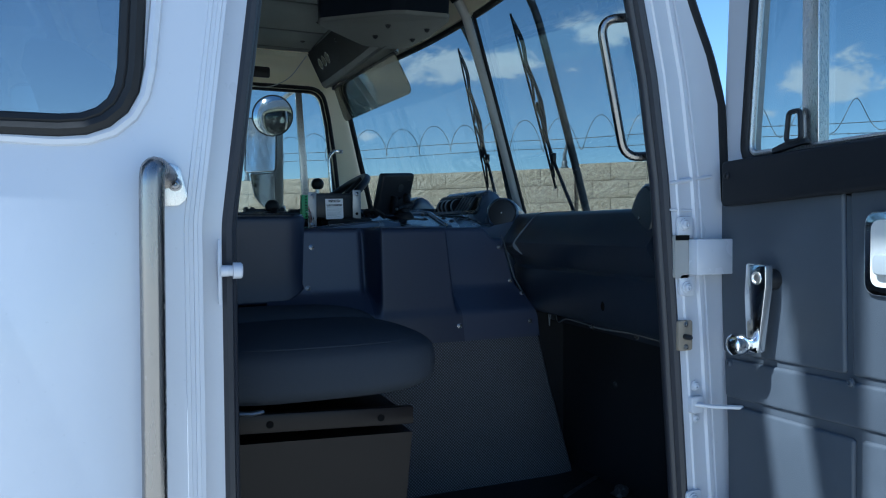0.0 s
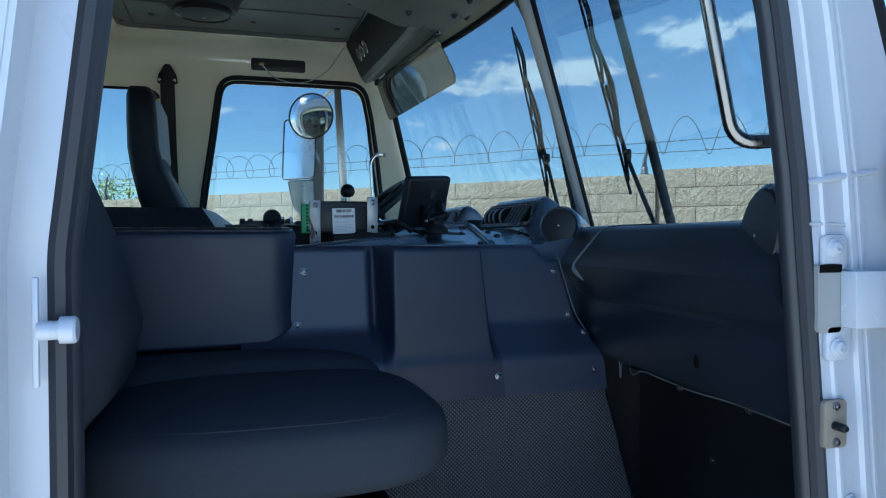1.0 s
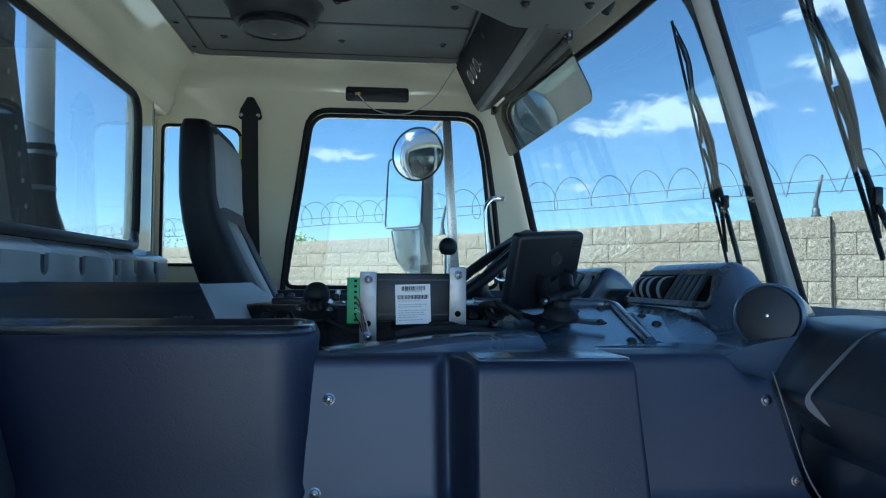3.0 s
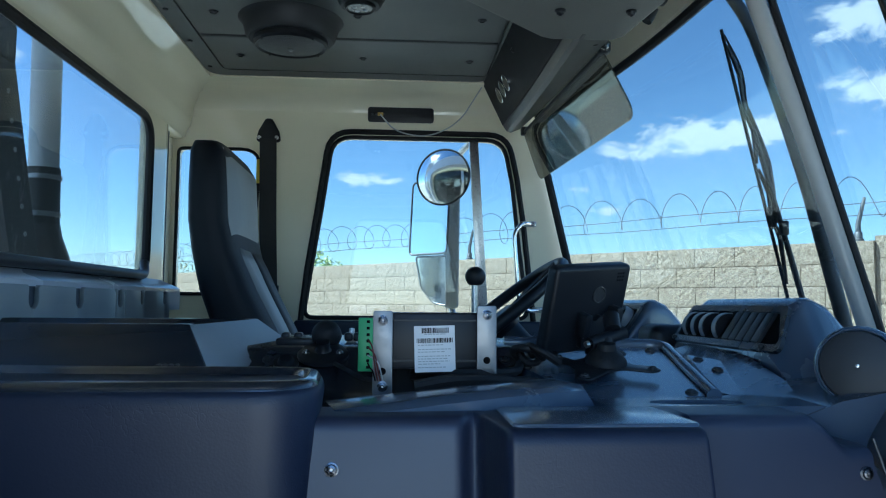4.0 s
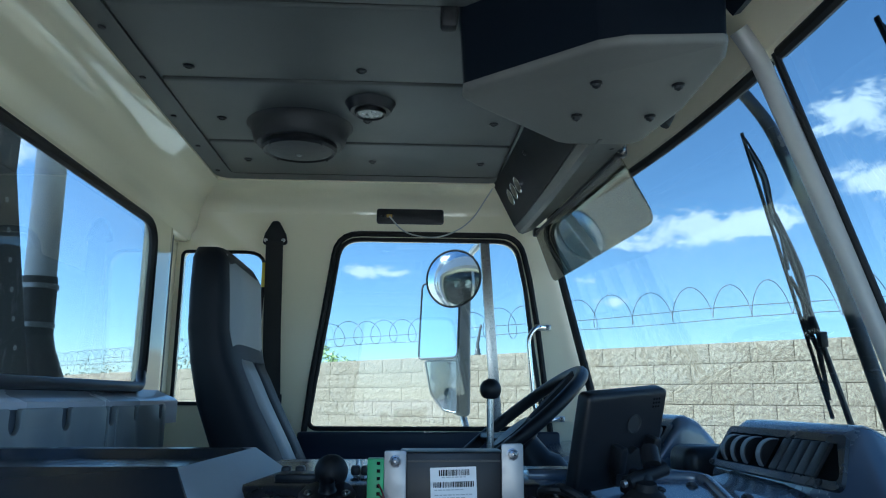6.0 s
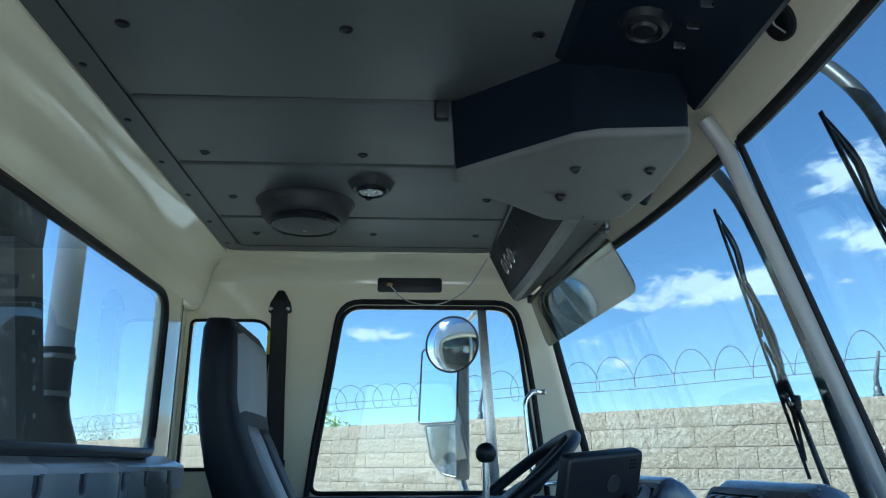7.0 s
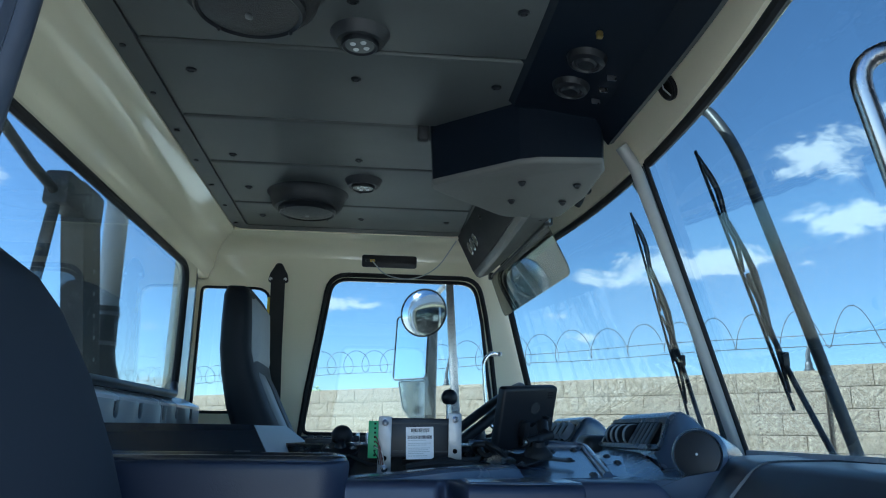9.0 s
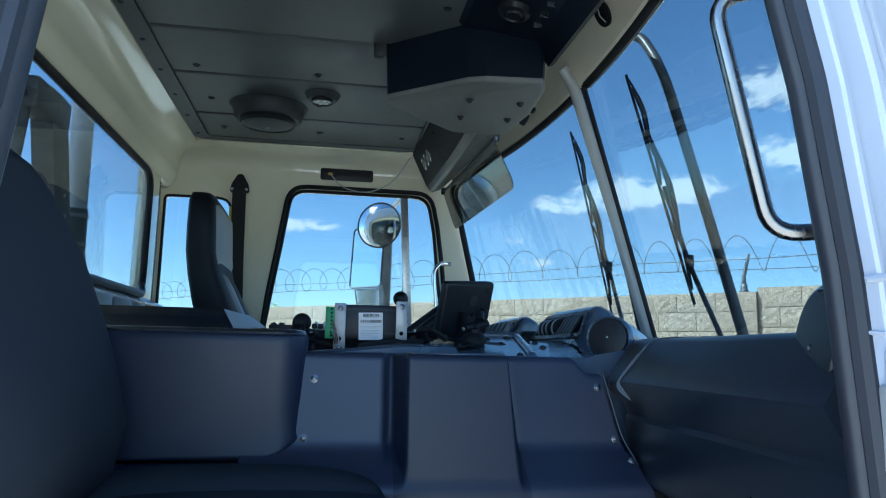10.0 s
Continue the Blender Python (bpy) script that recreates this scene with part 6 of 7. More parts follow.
add_lathe(bm, [(0.009, 0), (0.007, -0.002), (0, -0.003)], basis((0.918, -0.90, 1.785), (0, 1, 0), (0, 0, 1)), 12, 0.7, 1.2)
part("blank_hole", bm, M_INK, da)
# round vents
for vx, vy, vz, dirn, r in ((0.948, -0.378, 1.997, (-0.62, -0.76, 0.12), 0.043), (0.905, -1.045, 1.972, (-0.93, 0.30, 0.13), 0.066)):
    dv = Vector(dirn).normalized()
    side_v = dv.cross(Vector((0, 0, 1))).normalized()
    mm = basis((vx, vy, vz), side_v, side_v.cross(dv) * -1)
    if mm.to_3x3().col[2].dot(dv) < 0:
        mm = mm @ Matrix.Rotation(math.pi, 4, "X")
    bm = bmesh.new()
    add_lathe(bm, [(r * 1.0, -0.16), (r * 1.06, -0.08), (r * 1.08, -0.02), (r * 1.04, -0.004), (r * 0.96, 0.0), (r * 0.90, -0.004)], mm, 32)
    part("vent_pod", bm, M_DASH, da)
    bm = bmesh.new()
    add_lathe(bm, [(r * 0.92, -0.003), (r * 0.88, 0.002), (r * 0.6, 0.0035), (r * 0.07, 0.004), (r * 0.06, 0.005), (0, 0.005)], mm, 32)
    vd = part("vent_disc", bm, M_PLASTIC, da, "round black flap vent")
    bm = bmesh.new()
    add_lathe(bm, [(0.0022, 0.004), (0.002, 0.006), (0, 0.0065)], mm, 8)
    part("pin", bm, M_STEEL, vd)


def pod(centre_y, width, name, louvres):
    """A gauge pod: a hooded block whose face looks to the rear, with dials and louvres."""
    x0 = -0.12 * (centre_y / 1.1) ** 2
    flare = 0.075 if louvres[1] else 0.0
    b = bmesh.new()
    h = width / 2
    lps = []
    for x, zt, g in ((0.945, 1.997, 0.0), (0.978, 2.050, 0.0), (0.990, 2.066, 0.0), (1.000, 2.073, -0.001), (1.015, 2.074, -0.006), (1.04, 2.064, -0.014), (1.07, 2.035, -0.022), (1.10, 1.985, -0.03)):
        rad = min(0.030, (zt - 1.95) * 0.45)
        hood = rounded([(centre_y + h + g, 1.95), (centre_y + h + g, zt), (centre_y - h - g, zt), (centre_y - h - g - flare, 1.95)], [0.0, rad, rad, 0.0], 6)
        lps.append([Vector((x + x0, y, z)) for y, z in hood])
    add_loft(b, lps)
    t = part(name, b, M_DASH, da, "hooded gauge pod", True, "", 40)
    m = basis((0.964 + x0, centre_y, 2.028), (0, -1, 0), (0.56, 0, 0.83))
    if m.to_3x3().col[2].x > 0:
        m = m @ Matrix.Rotation(math.pi, 4, "Y")
    b = bmesh.new()
    sgn = 1 if (m.to_3x3().col[0].y < 0) else -1
    fl = 0.045 if louvres[1] else 0.0

    def face_poly(q):
        pts = [(-h + q, -0.040 + q), (h - q + fl, -0.040 + q), (h - q, 0.042 - q), (-h + q, 0.042 - q)]
        return pts if sgn > 0 else [(-px_, pz_) for px_, pz_ in pts][::-1]

    add_plate(b, rounded(face_poly(0.004), 0.012), [rounded(face_poly(0.015), 0.008)], 0.006, m)
    part("bezel", b, M_BOX, t)
    b = bmesh.new()
    add_prism(b, rounded(face_poly(0.013), 0.008), 0.002, m)
    part("backing", b, M_INK, t)
    for u in louvres[0]:
        b = bmesh.new()
        add_lathe(b, [(0.0245, 0.0), (0.0245, 0.015), (0.022, 0.019), (0.0195, 0.015)], m @ Matrix.Translation((sgn * u, 0.002, 0.002)), 26)
        g = part("gauge_ring", b, M_SILVERPL, t)
        b = bmesh.new()
        add_lathe(b, [(0.020, 0.0135), (0, 0.0136)], m @ Matrix.Translation((sgn * u, 0.002, 0.002)), 26)
        part("dial", b, M_DIAL, g)
    for u in louvres[2]:
        wm = m @ Matrix.Translation((sgn * u, 0.002, -0.006)) @ Matrix.Rotation(math.pi / 2, 4, "Y")
        b = bmesh.new()
        add_lathe(b, [(0, -0.0088), (0.0225, -0.0088), (0.0236, -0.0078), (0.0236, 0.0078), (0.0225, 0.0088), (0, 0.0088)], wm, 28)
        tw = part("thumb_wheel", b, M_PLASTIC, t)
        b = bmesh.new()
        add_lathe(b, [(0.0230, -0.0058), (0.0248, -0.0056), (0.0248, 0.0056), (0.0230, 0.0058)], wm, 28)
        part("wheel_band", b, M_SILVERPL, tw, "silver grip band")
    for u in louvres[1]:
        b = bmesh.new()
        add_prism(b, rounded(rect(sgn * u - 0.0108, -0.024, sgn * u + 0.0108, 0.026), 0.003), 0.007, m, 0.002)
        part("rocker_switch", b, M_PLASTIC, t)
    for u in (-h + 0.010, h - 0.010):
        p = m @ Vector((u, -0.030, 0.006))
        screw(t, p, m.to_3x3().col[2], 0.004, M_BLACKMET)
    return t


pod(-0.028, 0.325, "gauge_pod", ((), (0.034, 0.057, 0.080, 0.103, 0.126), (-0.120, -0.086, -0.052, -0.004)))
pod(0.50, 0.35, "gauge_pod", ((-0.12, -0.06, 0.0, 0.06, 0.12), (), ()))
bm = bmesh.new()
add_box(bm, (0.975, 0.225, 1.995), (0.11, 0.095, 0.062), None, 0.022, 4)
part("column_cowl", bm, M_PLASTIC, da)

# steering wheel
stw = thing("steering_wheel", "black steering wheel on a tilted column", "steering wheel")
SC = Vector((0.690, 0.70, 2.030))
ax = Vector((-0.62, 0.0, 0.785)).normalized()
SM = basis(SC, (0, 1, 0), ax.cross(Vector((0, 1, 0))))
bm = bmesh.new()
add_tube(bm, [SM @ Vector((0.225 * math.cos(a), 0.225 * math.sin(a), 0)) for a in np.linspace(0, 2 * math.pi, 48, endpoint=False)], 0.0155, 12, True)
part("rim", bm, M_PLASTIC, stw)
sg = 1 if SM.to_3x3().col[2].dot(ax) > 0 else -1
bm = bmesh.new()
add_lathe(bm, [(0.0, 0.0), (0.055, -0.004 * sg), (0.065, -0.016 * sg), (0.05, -0.05 * sg), (0.0, -0.055 * sg)], SM, 28)
part("hub", bm, M_PLASTIC, stw)
for a in (0.2, math.pi - 0.2, 1.57 * 3):
    bm = bmesh.new()
    add_tube(bm, [SM @ Vector((0.05 * math.cos(a), 0.05 * math.sin(a), -0.02 * sg)), SM @ Vector((0.215 * math.cos(a), 0.215 * math.sin(a), 0))], 0.014, 8)
    part("spoke", bm, M_PLASTIC, stw)
bm = bmesh.new()
add_tube(bm, [SC - ax * 0.05, SC - ax * 0.10, SC - ax * 0.12, SC - ax * 0.30], [0.045, 0.048, 0.062, 0.066], 18)
part("column", bm, M_PLASTIC, stw)

# ---- seats ----
ps = thing("passenger_seat", "black cloth passenger seat on a painted steel box", "seat")
bm = bmesh.new()
add_loft(bm, soft_box((0.300, -0.765, 1.699), (0.490, 0.40, 0.118), 3.6, 11))
for v in bm.verts:
    if v.co.z > 1.725:
        v.co.z += 0.010 * math.cos((v.co.x - 0.30) * 5) * math.cos((v.co.y + 0.745) * 6)
part("cushion", bm, M_CLOTH, ps, "black cloth seat cushion", True, "", 80)
bm = bmesh.new()
add_loft(bm, soft_box((0.268, -0.605, 1.722), (0.466, 0.17, 0.130), 3.0, 9))
part("inner_bolster", bm, M_CLOTH, ps, "", True, "", 80)
bm = bmesh.new()
add_tube(bm, [(0.300 + 0.214 * math.copysign(abs(math.cos(a)) ** 0.6, math.cos(a)), -0.765 + 0.176 * math.copysign(abs(math.sin(a)) ** 0.6, math.sin(a)), 1.7455) for a in np.linspace(0, 2 * math.pi, 56, endpoint=False)], 0.0035, 6, True)
part("piping", bm, M_CLOTH, ps)
bm = bmesh.new()
prof = [(2.262, -0.135, -0.10), (2.25, -0.16, -0.075), (2.215, -0.165, -0.028), (2.175, -0.15, 0.002), (2.09, -0.125, 0.048), (2.0, -0.10, 0.084), (1.94, -0.085, 0.104), (1.85, -0.065, 0.128), (1.78, -0.045, 0.115), (1.745, -0.03, 0.085)]
loops = []
for i, (z, xb, xf) in enumerate(prof):
    hw = (0.10, 0.15, 0.185, 0.20, 0.212, 0.218, 0.22, 0.22, 0.215, 0.20)[i]
    cy = -0.77
    lp = []
    for j in range(28):
        a = 2 * math.pi * j / 28
        cx, sy = math.copysign(abs(math.cos(a)) ** 0.5, math.cos(a)), math.copysign(abs(math.sin(a)) ** 0.5, math.sin(a))
        lp.append(Vector(((xb + xf) / 2 + cx * (xf - xb) / 2, cy + sy * hw, z)))
    loops.append(lp)
add_loft(bm, loops)
part("backrest", bm, M_CLOTH, ps, "black cloth backrest", True, "", 80)
bm = bmesh.new()
for y0, y1 in ((-0.945, -0.929), (-0.565, -0.549)):
    add_loft(bm, [[Vector((x, y0, z - 0.0165)), Vector((x, y1, z - 0.0165)), Vector((x, y1, z + 0.0165)), Vector((x, y0, z + 0.0165))] for x, z in ((0.055, 1.630), (0.466, 1.609))])
add_loft(bm, [[Vector((x, -0.929, z - 0.010)), Vector((x, -0.565, z - 0.010)), Vector((x, -0.565, z + 0.006)), Vector((x, -0.929, z + 0.006))] for x, z in ((0.055, 1.622), (0.464, 1.602))])
bmesh.ops.bevel(bm, geom=bm.edges[:], offset=0.003, segments=2, profile=0.5, affect="EDGES", clamp_overlap=True)
part("frame", bm, M_SEATBOX, ps, "black painted steel seat frame")
for x, z in ((0.203, 1.621), (0.402, 1.611)):
    bm = bmesh.new()
    add_lathe(bm, [(0.0065, 0), (0.0065, 0.0012), (0, 0.0013)], basis((x, -0.9452, z), (1, 0, 0), (0, 0, 1)), 14)
    part("bolt_hole", bm, M_INK, ps)
bm = bmesh.new()
add_tube(bm, [(0.15, -0.953, 1.647), (0.172, -0.958, 1.646), (0.19, -0.953, 1.647)], 0.008, 8, False, True, 0.5)
part("lever", bm, M_ALU, ps)
bm = bmesh.new()
add_loft(bm, [[Vector((0.09, -0.94, z + dz)), Vector((xr, -0.94, z)), Vector((xr, -0.55, z)), Vector((0.09, -0.55, z + dz))] for z, xr, dz in ((1.31, 0.436, 0.0), (1.455, 0.452, 0.0), (1.577, 0.464, 0.016))])
part("box", bm, M_SEATBOX, ps, "dark brown-black painted steel box")
bm = bmesh.new()
add_box(bm, (0.275, -0.745, 1.345), (0.30, 0.396, 0.09), None, 0.006)
part("box_step", bm, M_BLACKMET, ps)

dsx = thing("captain_chair", "high-back driver's seat in black and grey vinyl", "seat")
bm = bmesh.new()
bprof = [(2.440, -0.020, 0.018, 0.15), (2.434, -0.038, 0.032, 0.19), (2.41, -0.044, 0.046, 0.207), (2.33, -0.044, 0.052, 0.215), (2.25, -0.042, 0.056, 0.216), (2.18, -0.032, 0.074, 0.218), (2.09, -0.012, 0.116, 0.222), (2.0, 0.022, 0.164, 0.226), (1.90, 0.03, 0.212, 0.228), (1.80, 0.04, 0.245, 0.228)]
loops = []
for z, xb, xf, hw in bprof:
    lp = []
    for j in range(32):
        a = 2 * math.pi * j / 32
        cx, sy = math.copysign(abs(math.cos(a)) ** 0.42, math.cos(a)), math.copysign(abs(math.sin(a)) ** 0.42, math.sin(a))
        lp.append(Vector(((xb + xf) / 2 + cx * (xf - xb) / 2, 0.705 + sy * hw, z)))
    loops.append(lp)
add_loft(bm, loops)
part("backrest", bm, M_SEATBLACK, dsx, "black vinyl backrest shell", True, "", 80)
# grey facing: head panel and two columns below
for z0, z1, y0, y1, nm in ((2.215, 2.422, 0.53, 0.88, "head_panel"), (1.82, 2.200, 0.565, 0.70, "centre_panel"), (1.82, 2.200, 0.705, 0.84, "centre_panel")):
    bm = bmesh.new()
    grid = []
    for i in range(9):
        z = z0 + (z1 - z0) * i / 8
        zs = [p[0] for p in bprof][::-1]
        xf = float(np.interp(z, zs, [p[2] for p in bprof][::-1]))
        row = []
        for j in range(9):
            y = y0 + (y1 - y0) * j / 8
            e = min(1.0, min(i, 8 - i) / 1.5, min(j, 8 - j) / 1.5)
            row.append(Vector((xf - 0.004 + 0.013 * e ** 0.5, y, z)))
        grid.append(row)
    rows_ = [[bm.verts.new(p) for p in r] for r in grid]
    for a, b in zip(rows_, rows_[1:]):
        for j in range(8):
            bm.faces.new((a[j], a[j + 1], b[j + 1], b[j]))
    bmesh.ops.recalc_face_normals(bm, faces=bm.faces[:])
    r = bmesh.ops.extrude_face_region(bm, geom=bm.faces[:])
    bmesh.ops.translate(bm, verts=[v for v in r["geom"] if isinstance(v, bmesh.types.BMVert)], vec=(-0.012, 0, 0))
    bmesh.ops.recalc_face_normals(bm, faces=bm.faces[:])
    part(nm, bm, M_SEATBLACK if y0 > 0.7 else M_GREYSEAT, dsx, "black vinyl facing" if y0 > 0.7 else "light grey vinyl facing", True, "", 70)
bm = bmesh.new()
add_loft(bm, soft_box((0.40, 0.705, 1.80), (0.50, 0.50, 0.14), 5, 8))
part("cushion", bm, M_VINYL, dsx, "", True, "", 80)
bm = bmesh.new()
add_box(bm, (0.38, 0.705, 1.52), (0.40, 0.40, 0.44), None, 0.02)
part("pedestal", bm, M_BLACKMET, dsx)

# ---- footwell under the passenger dash ----
fw = thing("footwell_liner", "black footwell liner under the dashboard", "footwell liner")
bm = bmesh.new()
add_loft(bm, [[Vector((1.10, y, 1.30)), Vector((1.10, y, 1.74)), Vector((1.14, y, 1.74)), Vector((1.14, y, 1.30))] for y in (-1.11, -0.40)])
part("panel", bm, M_PLASTIC, fw, "", False)
bm = bmesh.new()
add_loft(bm, [[Vector((0.96, -0.44, z)), Vector((1.12, -0.46, z)), Vector((1.12, -0.42, z)), Vector((0.96, -0.40, z))] for z in (1.30, 1.76)])
part("side_panel", bm, M_PLASTIC, fw, "", False)
screw(fw, (1.099, -0.70, 1.56), (-1, 0, 0), 0.006)
hw_ = thing("hanging_wire", "loose thin wires hanging under the dashboard", "wires")
for pts in ([(0.985, -0.60, 1.745), (0.955, -0.66, 1.715), (0.95, -0.70, 1.735), (0.945, -0.85, 1.728), (0.935, -0.98, 1.735), (0.93, -1.10, 1.73)], [(0.985, -0.585, 1.75), (0.96, -0.615, 1.725), (0.958, -0.618, 1.70), (0.965, -0.60, 1.74)]):
    bm = bmesh.new()
    add_tube(bm, bent(pts, 0.03), 0.0013, 6)
    part("wire", bm, M_SCREWGREY, hw_)
for y in (-0.82, -0.98):
    screw(hw_, (0.945, y, 1.728), (-1, 0, 0), 0.005, M_BLACKMET, "clip")
st = bmesh.new()
add_box(st, (1.015, -0.672, 1.303), (0.17, 0.009, 0.006), Matrix.Translation((1.015, -0.672, 0)) @ Matrix.Rotation(0.504, 4, "Z") @ Matrix.Translation((-1.015, 0.672, 0)), 0.001)
part("floor_strip", st, M_ALU, None, "scuffed aluminium strip on the cab floor", True, "structure")
pedal = thing("floor_scrap", "crumpled silver foil scrap on the cab floor", "scrap")
bm = bmesh.new()
add_loft(bm, soft_box((0, 0, 0), (0.07, 0.03, 0.02), 2.2, 4, pose(1.065, -0.765, 1.312, 0, 0, 40)))
random.seed(9)
for v in bm.verts:
    v.co += Vector((random.uniform(-1, 1), random.uniform(-1, 1), random.uniform(0, 1))) * 0.006
part("foil", bm, M_ALU, pedal, "", False)

# ---- outside the glass: wipers, guard tubes, mirrors, stack ----


def on_glass(y, z, off):
    return Vector((glass_x(y, z) + off, y, z))


for pts, blade in ((((0.160, 1.99), (0.163, 2.20), (0.170, 2.40)), ((0.180, 2.600), (0.182, 2.073))), (((-0.345, 1.99), (-0.284, 2.16), (-0.262, 2.34)), ((-0.222, 2.612), (-0.288, 2.075)))):
    wp = thing("windshield_wiper", "black windshield wiper with arm and washer hose", "wiper", "wipers")
    arm = [on_glass(y, z, 0.052 - 0.005 * i) for i, (y, z) in enumerate(pts)]
    bm = bmesh.new()
    line = bent([on_glass(pts[0][0] - 0.02, 1.965, 0.055)] + arm, 0.05)
    add_tube(bm, line, [0.0065 - 0.002 * i / len(line) for i in range(len(line))], 8)
    part("arm", bm, M_BLACKMET, wp)
    (ya, za), (yb, zb) = blade
    bm = bmesh.new()
    a, b = on_glass(ya, za, 0.034), on_glass(yb, zb, 0.034)
    add_tube(bm, [a.lerp(b, t) for t in np.linspace(0, 1, 9)], 0.0048, 6, False, True, 0.6)
    part("blade", bm, M_RUBBER, wp)
    bm = bmesh.new()
    mid = a.lerp(b, 0.5)
    off_ = lambda t, k: a.lerp(b, t) + Vector((0.012, -0.006, 0)) * k
    add_tube(bm, [off_(0.30, 0.9), off_(0.42, 1.5), mid + Vector((0.020, -0.010, 0)), off_(0.60, 1.5), off_(0.72, 0.9)], [0.004, 0.0055, 0.0075, 0.0055, 0.004], 8)
    for t0, t1 in ((0.06, 0.34), (0.30, 0.50), (0.52, 0.74), (0.66, 0.94)):
        add_tube(bm, [off_(t0, 0.3), off_(t0 * 0.6 + t1 * 0.4, 0.95), off_(t1, 0.3)], [0.0035, 0.0055, 0.0035], 6)
    part("frame", bm, M_BLACKMET, wp)
    bm = bmesh.new()
    add_box(bm, arm[1] + Vector((0.0, 0, 0.01)), (0.014, 0.016, 0.028), None, 0.003)
    part("clip", bm, M_BLACKMET, wp)
    bm = bmesh.new()
    add_tube(bm, bent([off_(0.02, 0.2), off_(0.16, 1.6), off_(0.30, 0.7), off_(0.45, 1.9), off_(0.6, 1.0), arm[1]], 0.06), 0.0022, 6)
    part("hose", bm, M_RUBBER, wp)
for pts in (((-0.10, 2.775, 0.13), (-0.125, 2.755, 0.15), (-0.170, 2.680, 0.15), (-0.192, 2.610, 0.15), (-0.231, 2.27, 0.15), (-0.262, 1.94, 0.15)), ((0.275, 2.745, 0.10), (0.250, 2.716, 0.108), (0.200, 2.628, 0.108), (0.150, 2.46, 0.095), (0.100, 2.28, 0.075), (0.055, 1.94, 0.05))):
    gt = thing("guard_tube", "dark grey steel guard tube in front of the windshield", "guard tube", "guard tubes")
    bm = bmesh.new()
    line = [on_glass(y, z, w) for y, z, w in pts]
    add_tube(bm, bent(line, 0.05), 0.0125, 12)
    part("tube", bm, M_GUARD, gt)

# driver's mirrors
mr = thing("side_mirror", "driver's side mirror with flat, lower and round convex glasses", "mirror")
bm = bmesh.new()
add_prism(bm, rounded([(0.615, 2.045), (0.668, 2.045), (0.672, 2.50), (0.612, 2.50)], 0.015), 0.07, SIDE @ Matrix.Translation((0, 0, -1.50)), 0.012, 3)
part("housing", bm, M_GREYPAINT, mr, "grey painted mirror housing")


def facing(c, nrm):
    n = Vector(nrm).normalized()
    u = Vector((0, 0, 1)).cross(n).normalized()
    return basis(c, u, n.cross(u))


fm = facing((0.565, 1.44, 2.375), (-0.72, -0.69, 0.06))
bm = bmesh.new()
flat_poly = rounded(rect(-0.095, -0.135, 0.090, 0.135), 0.02)
add_prism(bm, flat_poly, 0.005, fm)
part("flat_glass", bm, M_SKYGLASS, mr, "flat mirror glass")
bm = bmesh.new()
add_tube(bm, at3(flat_poly, fm, 0.004), 0.0045, 8, True)
part("flat_rim", bm, M_GUARD, mr)
lowm = facing((0.575, 1.44, 2.150), (-0.60, -0.79, -0.02))
low_poly = rounded([(-0.072, 0.082), (0.060, 0.082), (0.060, -0.095), (0.0, -0.085), (-0.05, -0.03)], [0.008, 0.008, 0.01, 0.05, 0.05])
bm = bmesh.new()
add_prism(bm, low_poly, 0.005, lowm)
part("lower_glass", bm, M_DIMMIRROR, mr, "lower wide-angle mirror glass")
bm = bmesh.new()
add_tube(bm, at3(low_poly, lowm, 0.004), 0.004, 8, True)
part("lower_rim", bm, M_ALU, mr)
cvm = facing((0.602, 1.335, 2.505), (-0.42, -0.90, 0.02))
bm = bmesh.new()
R = 0.098
add_lathe(bm, [(R * math.sin(a) / math.sin(0.85), R * (math.cos(a) - math.cos(0.85)) / math.sin(0.85) * 0.7) for a in np.linspace(0.85, 0, 12)], cvm, 40)
part("convex_glass", bm, M_CLEARMIRROR, mr, "round convex mirror glass")
bm = bmesh.new()
add_tube(bm, [cvm @ Vector((R * math.cos(a), R * math.sin(a), 0)) for a in np.linspace(0, 2 * math.pi, 40, endpoint=False)], 0.0038, 8, True)
part("convex_rim", bm, M_BLACKMET, mr)
bm = bmesh.new()
add_lathe(bm, [(R, 0.0), (R * 0.95, -0.02), (R * 0.5, -0.045), (0, -0.05)], cvm, 32)
part("convex_shell", bm, M_ALU, mr)
for pts in ([(0.64, 1.46, 2.06), (0.66, 1.42, 1.98), (0.72, 1.22, 1.93)], [(0.64, 1.46, 2.49), (0.66, 1.40, 2.60), (0.72, 1.22, 2.64)]):
    bm = bmesh.new()
    add_tube(bm, bent(pts, 0.05), 0.012, 10)
    part("arm", bm, M_STEEL, mr)

# intake stack and its frame behind the cab
stck = thing("intake_stack", "grey vertical intake pipe with clamped black rubber sleeve", "intake stack")
SX, SY = -0.36, 0.52
bm = bmesh.new()
add_tube(bm, [(SX, SY - 0.035, 3.3), (SX, SY, 2.34)], 0.032, 24)
part("pipe", bm, M_GREYPIPE, stck)
bm = bmesh.new()
add_tube(bm, [(SX, SY, 2.362), (SX, SY + 0.006, 2.235)], 0.035, 24)
part("sleeve", bm, M_RUBBER, stck)
for z in (2.340, 2.256):
    bm = bmesh.new()
    add_lathe(bm, [(0.0355, -0.006), (0.0375, -0.005), (0.0375, 0.005), (0.0355, 0.006)], Matrix.Translation((SX, SY + 0.003, z)), 28)
    part("clamp", bm, M_ALU, stck)
bm = bmesh.new()
